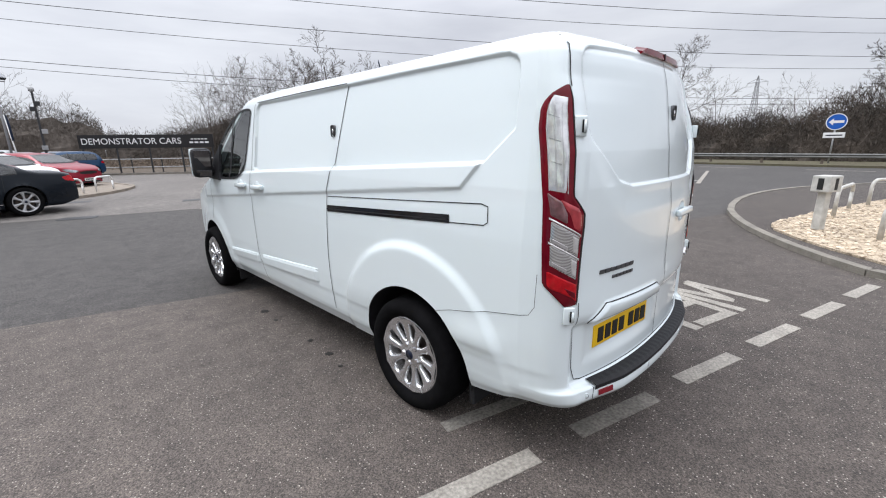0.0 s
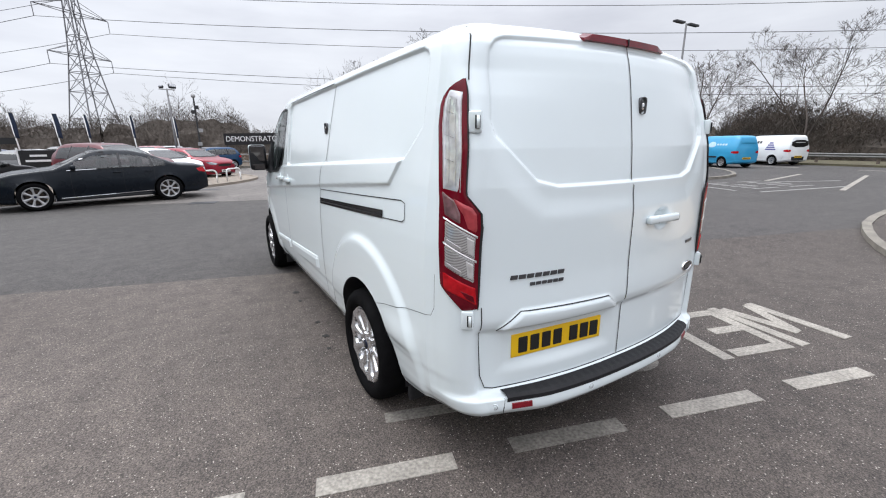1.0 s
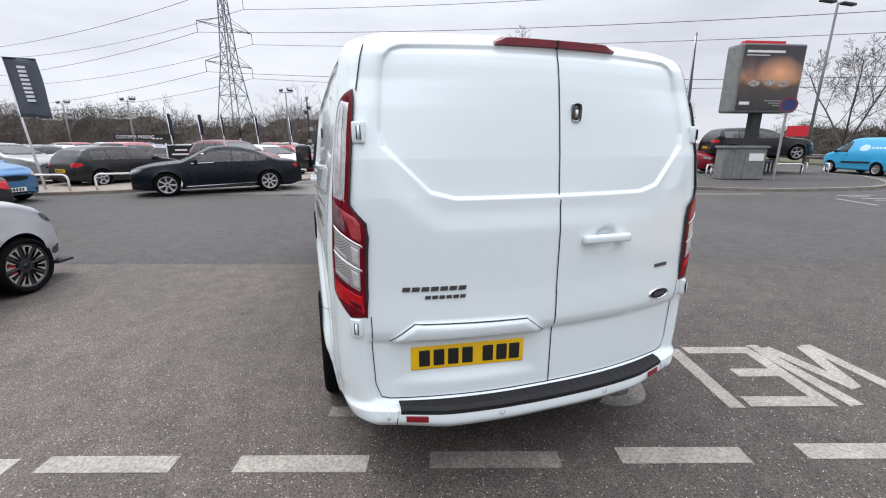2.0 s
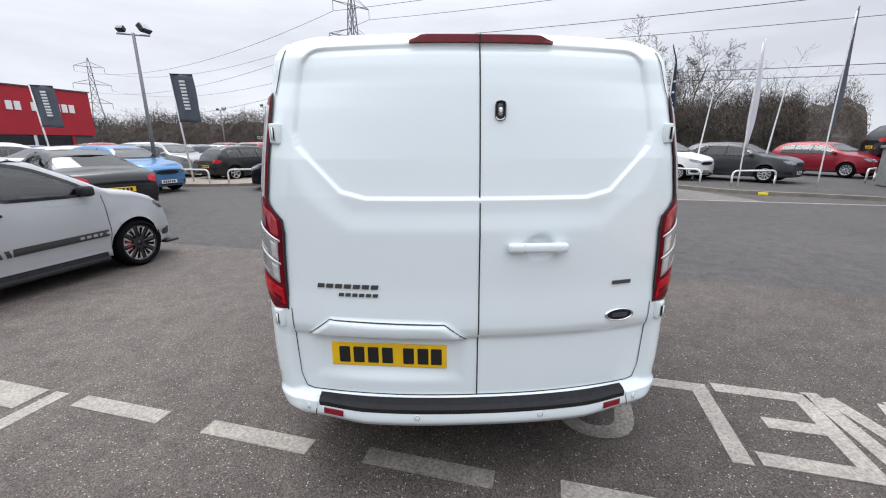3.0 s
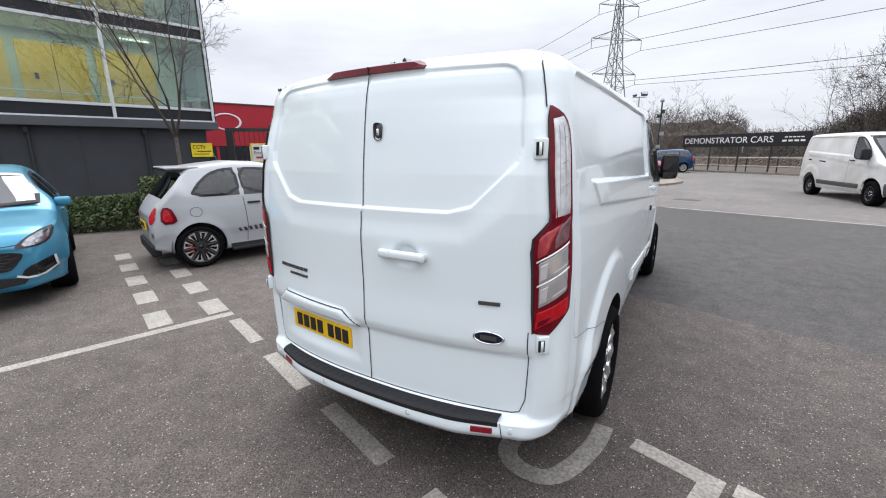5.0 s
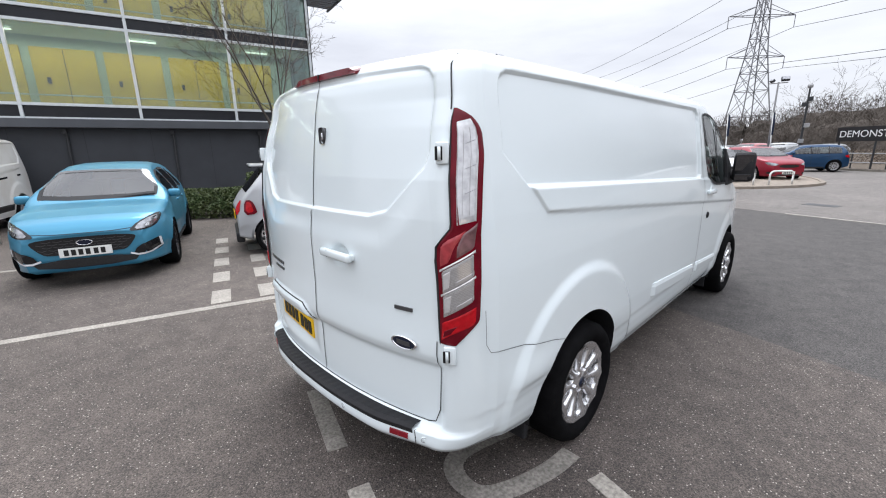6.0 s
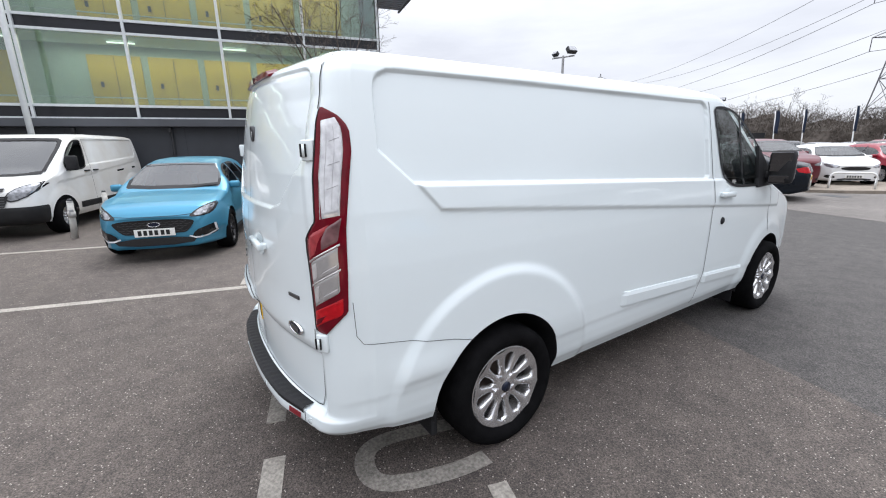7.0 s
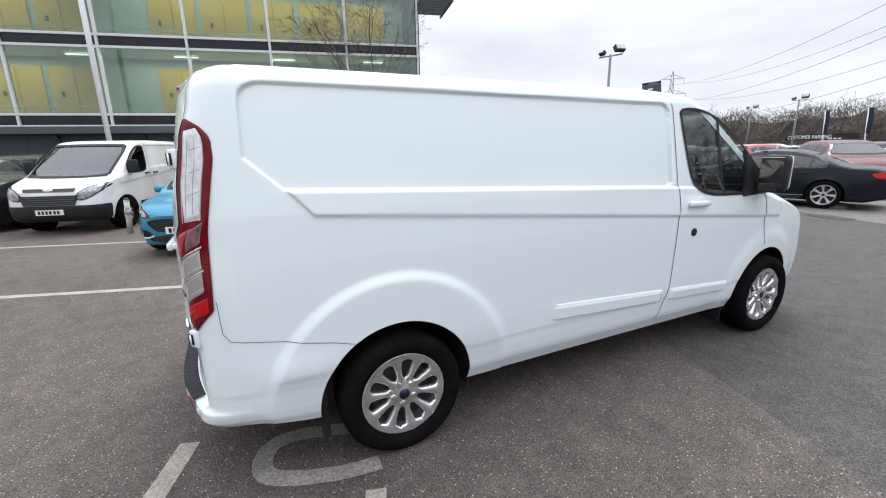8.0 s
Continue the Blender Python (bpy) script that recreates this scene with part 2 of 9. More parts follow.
RIB_LENS = ribbed_lens("ribbed_lens", (0.15, 0.14, 0.14), (0.60, 0.585, 0.575), 95.0)
PALE_LENS = mat("pale_lens", (0.56, 0.54, 0.535), 0.12, metal=0.2, var=0.12, scale=40, coat=0.8)
SMOKED_LENS = mat("smoked_lens", (0.17, 0.085, 0.09), 0.12, metal=0.2, var=0.35, scale=24, coat=0.6)
PINK_LENS = mat("pink_lens", (0.42, 0.05, 0.06), 0.12, metal=0.2, var=0.3, scale=24, coat=0.6)
DULL_RIB = mat("dull_silver_rib", (0.42, 0.40, 0.40), 0.3, metal=0.4, var=0.1)


# ---- mesh helpers ----
def mesh_of(bm, name, smooth=False):
    me = bpy.data.meshes.new(name)
    if smooth:
        for f in bm.faces:
            f.smooth = True
    bm.to_mesh(me)
    bm.free()
    return me


def thing(name, label, category, at=(0, 0, 0), turn=0.0, group="", kind=""):
    """An Empty at the base of a thing, which carries its parts."""
    ob = new(name)
    ob.matrix_world = pose(*at, 0, 0, turn)
    return tagged(ob, label, category, group, kind)


def part(name, bm, material, parent, label="", smooth=False, at=None):
    me = bm if isinstance(bm, bpy.types.Mesh) else mesh_of(bm, name, smooth)
    if material is not None and not me.materials:
        me.materials.append(material)
    ob = new(name, me)
    ob.parent = parent
    if at is not None:
        ob.matrix_basis = at
    if label:
        tagged(ob, label)
    return ob


def solo(name, bm, material, label, category, kind="", group="", at=None, smooth=False):
    ob = part(name, bm, material, None, "", smooth, at)
    return tagged(ob, label, category, group, kind)


def box(x0, x1, y0, y1, z0, z1, bevel=0.0, bm=None, m=None):
    bm = bm or bmesh.new()
    mm = Matrix.Translation(((x0 + x1) / 2, (y0 + y1) / 2, (z0 + z1) / 2)) @ Matrix.Diagonal((x1 - x0, y1 - y0, z1 - z0, 1))
    got = bmesh.ops.create_cube(bm, size=1.0, matrix=(m @ mm) if m else mm)
    if bevel:
        edges = list({e for v in got["verts"] for e in v.link_edges})
        bmesh.ops.bevel(bm, geom=edges, offset=bevel, segments=2, affect="EDGES", profile=0.6)
    return bm


def rod(p, q, r0, r1=None, seg=10, bm=None, caps=True):
    """A straight tapered bar from p to q."""
    bm = bm or bmesh.new()
    p, q = Vector(p), Vector(q)
    d = q - p
    m = Matrix.Translation((p + q) / 2) @ d.to_track_quat("Z", "Y").to_matrix().to_4x4()
    bmesh.ops.create_cone(bm, cap_ends=caps, segments=seg, radius1=r0, radius2=r0 if r1 is None else r1, depth=d.length, matrix=m)
    return bm


def tube(points, r, seg=8, bm=None):
    """A round bar along a line of points."""
    bm = bm or bmesh.new()
    pts = [Vector(p) for p in points]
    rings = []
    for i, p in enumerate(pts):
        d = (pts[min(i + 1, len(pts) - 1)] - pts[max(i - 1, 0)]).normalized()
        a = d.orthogonal().normalized() if i == 0 else (rings_a - d * rings_a.dot(d)).normalized()
        rings_a = a
        b = d.cross(a)
        rings.append([bm.verts.new(p + (a * math.cos(2 * math.pi * k / seg) + b * math.sin(2 * math.pi * k / seg)) * r) for k in range(seg)])
    for r0, r1 in zip(rings, rings[1:]):
        for k in range(seg):
            bm.faces.new((r0[k], r0[(k + 1) % seg], r1[(k + 1) % seg], r1[k]))
    bm.faces.new(rings[0][::-1])
    bm.faces.new(rings[-1])
    return bm


def lathe(profile, seg=32, axis="X", bm=None, m=None):
    """Turns a profile of (along, radius) round an axis."""
    bm = bm or bmesh.new()
    rings = []
    for a, r in profile:
        ring = []
        for k in range(seg):
            c, s = math.cos(2 * math.pi * k / seg) * r, math.sin(2 * math.pi * k / seg) * r
            v = Vector((a, c, s)) if axis == "X" else Vector((c, s, a))
            ring.append(bm.verts.new(m @ v if m else v))
        rings.append(ring)
    for r0, r1 in zip(rings, rings[1:]):
        for k in range(seg):
            bm.faces.new((r0[k], r0[(k + 1) % seg], r1[(k + 1) % seg], r1[k]))
    return bm


def slab(points, z0, z1, bm=None):
    """An upright prism on a plan polygon (counter-clockwise)."""
    bm = bm or bmesh.new()
    lo = [bm.verts.new((x, y, z0)) for x, y in points]
    hi = [bm.verts.new((x, y, z1)) for x, y in points]
    n = len(points)
    bm.faces.new(hi)
    bm.faces.new(lo[::-1])
    for i in range(n):
        bm.faces.new((lo[i], lo[(i + 1) % n], hi[(i + 1) % n], hi[i]))
    bmesh.ops.recalc_face_normals(bm, faces=bm.faces)
    return bm


def smoothed(points, rounds=2, closed=True):
    """Rounds the corners of a plan polygon."""
    for _ in range(rounds):
        got = []
        n = len(points)
        for i in range(n if closed else n - 1):
            p, q = points[i], points[(i + 1) % n]
            got += [tuple(0.75 * a + 0.25 * b for a, b in zip(p, q)), tuple(0.25 * a + 0.75 * b for a, b in zip(p, q))]
        points = got if closed else [points[0]] + got + [points[-1]]
    return points


# the yard's own axes: the painted lines run along SX, the bays along SY
GRID = radians(-17.2)
SX, SY = Vector((math.cos(GRID), math.sin(GRID))), Vector((-math.sin(GRID), math.cos(GRID)))


def site(u, v):
    """From the yard's axes to the world."""
    p = SX * u + SY * v
    return p.x, p.y


# ---- ground ----
solo("ground", slab([(-2500, -2500), (2500, -2500), (2500, 2500), (-2500, 2500)], -0.6, -0.004), TARMAC_NEW,
     "smooth dark grey tarmac of the yard and road", "ground", "structure")
rng = random.Random(4)
edge = [(u, 3.45 + rng.uniform(-0.012, 0.012)) for u in np.arange(26, -40, -0.5)]
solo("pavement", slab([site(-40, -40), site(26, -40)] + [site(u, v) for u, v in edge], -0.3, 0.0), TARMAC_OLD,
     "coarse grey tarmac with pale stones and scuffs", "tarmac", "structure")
solo("pavement", slab([site(-9, 11.11), site(6.0, 11.11), site(5.2, 13.2), site(2.0, 18), site(-2, 40), site(-22, 40), site(-22, 26), site(-6, 20)], -0.3, -0.001), TARMAC_FAR,
     "paler worn tarmac by the fence", "tarmac", "structure")


def mark(name, quads, label, group="", material=None):
    bm = bmesh.new()
    for k, q in enumerate(quads):
        slab([(p[0], p[1]) for p in q], -0.01, 0.004 + 0.0007 * k, bm)
    return solo(name, bm, material or LINE_PAINT, label, "road marking", "structure", group)


def bar(u0, u1, v0, v1):
    return [site(u0, v0), site(u1, v0), site(u1, v1), site(u0, v1)]


# dashed line behind the van
for k in range(-1, 8):
    u, v = -1.52 + 0.97 * k, -0.112 + 0.025 * max(k, 0)
    mark("line_dash", [bar(u, u + 0.66, v, v + 0.11)], "worn pale dash of the line behind the van" if k != 1 else "dim worn dash of the line under the van", "dashes of the line", DIM_PAINT if k in (1,) else None)
mark("line_dash", [bar(-1.16, -0.45, 0.31, 0.40)], "dim worn painted bar under the van", "", DIM_PAINT)
# the long bay line, the next one, and the far yard line
mark("bay_line", [bar(-2.74, -2.63, -9.0, -0.02)], "long pale painted bay line")
mark("bay_line", [bar(-5.87, -5.77, -9.0, -3.25)], "long pale painted bay line")
mark("bay_line", [bar(-2.6, 9.6, 11.06, 11.16)], "long thin white line across the yard")
# white lines and worn lettering at the far mouth of the yard
FAR_PAINT = mat("thin_white_paint", (0.26, 0.252, 0.24), 0.8, var=0.15, scale=4, fine=0.25, fine_scale=40)
for (ax, ay), (bx, by), w in (((13.1, 4.49), (17.2, 3.57), 0.10), ((16.2, 6.1), (19.6, 4.47), 0.10), ((13.4, 6.3), (12.9, 5.1), 0.10)):
    u = Vector((bx - ax, by - ay)).normalized()
    n = Vector((-u.y, u.x)) * (w / 2)
    mark("yard_line", [[(ax - n.x, ay - n.y), (bx - n.x, by - n.y), (bx + n.x, by + n.y), (ax + n.x, ay + n.y)]], "thin white line at the mouth of the yard", "", FAR_PAINT)
for row in range(2):
    for k in range(6):
        o = Vector((13.9, 5.0)) + Vector((0.976, -0.219)) * (1.75 * row) + Vector((0.219, 0.976)) * (0.36 * k)
        u, n = Vector((0.976, -0.219)) * (1.2 - 0.5 * (k % 3 == 1)), Vector((0.219, 0.976)) * 0.09
        mark("road_text_bar", [[tuple(o), tuple(o + u), tuple(o + u + n), tuple(o + n)]], "worn white road lettering as a plain bar", "worn road lettering", FAR_PAINT)
# dark drips beside the van
OIL = mat("oil_stain", (0.022, 0.020, 0.019), 0.55, var=0.2)
rng = random.Random(31)
for x, y, r in ((-0.98, 3.11, 0.045), (-1.0, 2.83, 0.025), (-0.99, 2.22, 0.025), (-1.0, 1.91, 0.032), (-1.04, 1.69, 0.02), (1.62, -0.4, 0.02)):
    ring = [(x + r * rng.uniform(0.6, 1.1) * math.cos(a), y + r * rng.uniform(0.6, 1.4) * math.sin(a)) for a in np.linspace(0, 2 * math.pi, 13)[:-1]]
    solo("oil_stain", slab(smoothed(ring, 1), -0.01, 0.003), OIL, "small dark oil drip on the tarmac", "stain", "structure")
# two rows of painted squares between the bays
for row in (-0.22, -0.72):
    for k in range(5):
        u = -2.8 - 0.86 * k
        mark("painted_square", [bar(u - 0.48, u, row, row + 0.2)], "pale painted square of the walkway between bays", "painted squares")


def strokes(name, lines, label, w=0.1):
    quads = []
    for a, b in lines:
        a, b = Vector(a), Vector(b)
        d = (b - a).normalized()
        n = Vector((-d.y, d.x)) * w / 2
        a, b = a - d * 0.0, b + d * 0.0
        quads.append([site(*(a - n)), site(*(b - n)), site(*(b + n)), site(*(a + n))])
    return mark(name, quads, label, "painted letters")


strokes("road_letter", [((1.89, 0.39), (1.89, 1.14)), ((1.40, 1.09), (1.84, 1.09)), ((1.56, 0.77), (1.84, 0.77)), ((1.40, 0.44), (1.84, 0.44))], "worn painted road letter E")
strokes("road_letter", [((1.31, 0.38), (1.31, 1.11)), ((0.93, 1.06), (1.26, 1.06))], "worn painted road letter L")
strokes("road_letter", [((1.97, 1.17), (2.06, 0.40)), ((2.05, 1.13), (2.24, 0.58)), ((2.24, 0.62), (2.36, 1.13)), ((2.40, 1.17), (2.50, 0.40))], "worn painted road letter W")
bm = bmesh.new()
prev = None
arc = smoothed([(0.44, 1.06), (0.44, 0.62), (0.50, 0.47), (0.64, 0.44), (0.77, 0.50), (0.80, 0.70), (0.79, 0.92), (0.75, 1.08)], 2, False)
for i, (u, v) in enumerate(arc):
    (u0, v0), (u1, v1) = arc[max(i - 1, 0)], arc[min(i + 1, len(arc) - 1)]
    t = Vector((u1 - u0, v1 - v0)).normalized() * 0.052
    ring = [bm.verts.new((*site(u - t.y * o, v + t.x * o), 0.004)) for o in (-1, 1)]
    if prev:
        bm.faces.new((prev[0], prev[1], ring[1], ring[0]))
    prev = ring
bmesh.ops.recalc_face_normals(bm, faces=bm.faces)
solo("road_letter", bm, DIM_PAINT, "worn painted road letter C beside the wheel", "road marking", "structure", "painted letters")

# ---- the white van ----
LEV_Z = [0.22, 0.30, 0.34, 0.40, 0.46, 0.505, 0.53, 0.65, 0.9, 1.0, 1.06, 1.12, 1.22, 1.35, 1.5, 1.65, 1.78, 1.86, 1.90, 1.93, 1.955, 1.975, 1.996, 2.010, 2.022, 2.032, 2.040]
LEV_W = [0.90, 0.93, 0.95, 0.965, 0.972, 0.975, 0.98, 0.985, 0.985, 0.984, 0.982, 0.98, 0.972, 0.958, 0.936, 0.914, 0.893, 0.879, 0.871, 0.86, 0.84, 0.80, 0.755, 0.69, 0.58, 0.40, 0.10]
LEV_R = [0.0, -0.04, -0.055, -0.055, -0.055, -0.055, -0.055, -0.055, -0.055, -0.055, -0.055, -0.055, -0.055, -0.052, -0.038, -0.018, 0.002, 0.018, 0.03, 0.05, 0.075, 0.11, 0.16, 0.26, 0.45, 0.8, 1.4]
LEV_S = [0.05, 0.012, 0, 0, 0, 0, 0, 0, 0, 0, 0, 0, 0, 0.005, 0.012, 0.02, 0.03, 0.04, 0.048, 0.06, 0.078, 0.11, 0.16, 0.26, 0.45, 0.8, 1.4]
LEV_F = [4.95, 5.08, 5.13, 5.16, 5.17, 5.17, 5.17, 5.17, 5.13, 5.06, 4.94, 4.76, 4.46, 4.3, 4.1, 3.9, 3.72, 3.6, 3.54, 3.48, 3.4, 3.3, 3.1, 2.8, 2.4, 2.0, 1.8]
AXLES = (0.97, 4.29)
HUB_Z = 0.335


def step(a, b, v):
    t = min(1, max(0, (v - a) / (b - a)))
    return t * t * (3 - 2 * t)


def inside(poly, p, soft):
    """1 well inside a convex polygon, 0 outside, soft at the rim."""
    d = 9.0
    n = len(poly)
    for i in range(n):
        (ax, ay), (bx, by) = poly[i], poly[(i + 1) % n]
        l = math.hypot(bx - ax, by - ay)
        d = min(d, ((bx - ax) * (p[1] - ay) - (by - ay) * (p[0] - ax)) / l)
    return step(-soft / 2, soft / 2, d)


SIDE_PANEL = [(0.335, 1.60), (0.485, 1.457), (2.97, 1.342), (3.0, 1.37), (2.995, 1.84), (2.98, 1.872), (2.95, 1.889), (2.91, 1.894), (0.445, 1.913), (0.405, 1.908), (0.37, 1.893), (0.35, 1.868), (0.341, 1.83)]
SIDE_BAND = [(0.50, 1.45), (0.60, 1.336), (4.4, 1.02), (4.4, 1.27)]


def side_relief(y, z):
    d = -0.018 * inside(SIDE_PANEL, (y, z), 0.010)
    d += 0.012 * inside(SIDE_BAND, (y, z), 0.014)
    for k, ya in enumerate(AXLES):
        r = math.hypot(y - ya, z - HUB_Z)
        if z > 0.1:
            d += (0.023 if k == 0 else 0.012) * (1 - step(0.635 if k == 0 else 0.5, 0.70 if k == 0 else 0.62, r)) * (1 - 0.6 * (k == 0) * (1 - step(0.40, 0.62, z)))
    # bumper shelf behind the rear wheel
    d += 0.007 * (1 - step(0.33, 0.43, z)) * (1 - step(0.25, 0.60, y))
    # the soft shoulder running back from the arch
    d += 0.010 * (step(0.535, 0.585, z) - step(0.60, 0.72, z)) * step(0.22, 0.45, y) * (1 - step(0.5, 0.72, y))
    # rocker: body tucks in under the doors
    d -= 0.007 * (1 - step(0.34, 0.37, z)) * step(1.3, 1.4, y)
    return d


REAR_PANEL = [(0.02, 1.345), (0.455, 1.346), (0.555, 1.372), (0.728, 1.548), (0.742, 1.61), (0.712, 1.85), (0.703, 1.88), (0.685, 1.905), (0.655, 1.921), (0.61, 1.928), (-0.02, 1.938)]
PLATE_HOOD = [(-0.732, 0.742), (-0.046, 0.732), (-0.141, 0.812), (-0.630, 0.822)]


def lip(z):
    """How far the bumper's ledge stands out behind the doors."""
    return float(np.interp(z, [0.22, 0.29, 0.33, 0.37, 0.43, 0.442, 0.455], [0.045, 0.058, 0.065, 0.066, 0.060, 0.022, 0.0]))


def ledge(x, z):
    """The ledge, which draws in towards the corners."""
    return lip(z) * (1 - 0.34 * step(0.48, 0.72, abs(x)) - 0.30 * step(0.74, 0.90, abs(x)))


def rear_relief(x, z):
    a = abs(x)
    d = -0.016 * inside([(-1.0, 1.345)] + REAR_PANEL[1:-1] + [(-1.0, 1.938)], (a, z), 0.009)
    # the sloping band under the panel
    low = [(-1.0, 1.247), (0.52, 1.25), (0.66, 1.36), (0.76, 1.56), (0.9, 2.2), (-1.0, 2.2)]
    d -= 0.010 * inside(low, (a, z), 0.11)
    # waist roll and the tucked lower panel
    d += 0.008 * (step(0.752, 0.79, z) - step(0.80, 0.98, z))
    if z > 0.43:
        d -= 0.018 * (1 - step(0.730, 0.756, z)) * (1 - step(0.80, 0.84, a))
    d += 0.026 * inside(PLATE_HOOD, (x, z), 0.016)
    d -= (0.008 + 0.014 * max(0, 1 - ((x + 0.385) / 0.30) ** 2)) * inside([(-0.71, 0.545), (-0.07, 0.545), (-0.07, 0.725), (-0.71, 0.735)], (x, z), 0.06)
    # handle cup
    r = math.hypot((x - 0.255) / 0.072, (z - 1.146) / 0.058)
    d -= 0.018 * (1 - step(0.6, 1.0, r))
    return d + ledge(x, z)


def level(z):
    return [float(np.interp(z, LEV_Z, l)) for l in (LEV_W, LEV_R, LEV_F)]


def half_width(y, z):
    w = float(np.interp(z, LEV_Z, LEV_W))
    w *= 1 - 0.035 * max(0, (1.3 - y) / 1.3) ** 2
    return w - 0.16 * max(0, (y - 3.9) / 1.4) ** 2


def bow(x, z):
    k = 0.115 if z < 1.5 else float(np.interp(z, [1.5, 1.7, 1.8], [0.115, 0.138, 0.165]))
    return k * (abs(x) / 0.84) ** 2.3


def corner(z):
    w, yr, yf = level(z)
    w *= 0.965
    rc = min(0.135, w * 0.3)
    xc = w - rc
    yb = yr + bow(xc, z)
    return w, yr, yf, rc, xc, yb


def corner_depth(z):
    """How far the rounded corner runs forward along the flank."""
    w, yr, yf, rc, xc, yb = corner(z)
    return float(np.interp(z, LEV_Z, LEV_S)) + 0.115 * (xc / 0.84) ** 2.3 + rc - yb


def outline(q, z, relief=True):
    """The shell's plan at height z: q 0..1 across the rear door, 1..2 round the corner, then metres along the side."""
    w, yr, yf, rc, xc, yb = corner(z)
    if q <= 1:
        x = xc * q
        return Vector((x, yr + bow(x, z), z))
    if q <= 2:
        a = (q - 1) * math.pi / 2
        return Vector((xc + rc * math.sin(a) ** 0.9, yb + corner_depth(z) * (1 - max(0, math.cos(a)) ** 0.9), z))
    y = yb + corner_depth(z) + (q - 2)
    return Vector((half_width(y, z), y, z))


def side_at(y, z, s, off=0.0):
    """A point on the flank; s: 1 or -1."""
    return Vector((s * (half_width(y, z) + side_relief(y, z) + off), y, z))


def rear_push(x, z):
    """How far the rear surface is pushed backwards at x, z; the relief dies out round the corner, the ledge does not."""
    l = ledge(x, z)
    return (rear_relief(x, z) - l) * (1 - step(0.80, 0.86, abs(x))) + l


def rear_at(x, z, off=0.0):
    w, yr, yf, rc, xc, yb = corner(z)
    y = yr + bow(x, z)
    side = 0.0
    if abs(x) > xc:
        a = math.asin(min(1, (abs(x) - xc) / rc) ** (1 / 0.9))
        y = yb + corner_depth(z) * (1 - max(0, math.cos(a)) ** 0.9)
        side = 0.7 * off if x > 0 else -0.7 * off
    return Vector((x + side, y - rear_push(x, z) - off, z))


SIDE_WINDOW = [(3.10, 1.835), (3.14, 1.862), (3.30, 1.862), (3.47, 1.82), (3.68, 1.70), (3.86, 1.565), (4.02, 1.40), (4.03, 1.245), (3.62, 1.25), (3.38, 1.265), (3.25, 1.32), (3.19, 1.43)]


def in_poly(p, poly):
    hit = False
    n = len(poly)
    for i in range(n):
        (ax, ay), (bx, by) = poly[i], poly[(i + 1) % n]
        if (ay > p[1]) != (by > p[1]) and p[0] < (bx - ax) * (p[1] - ay) / (by - ay) + ax:
            hit = not hit
    return hit


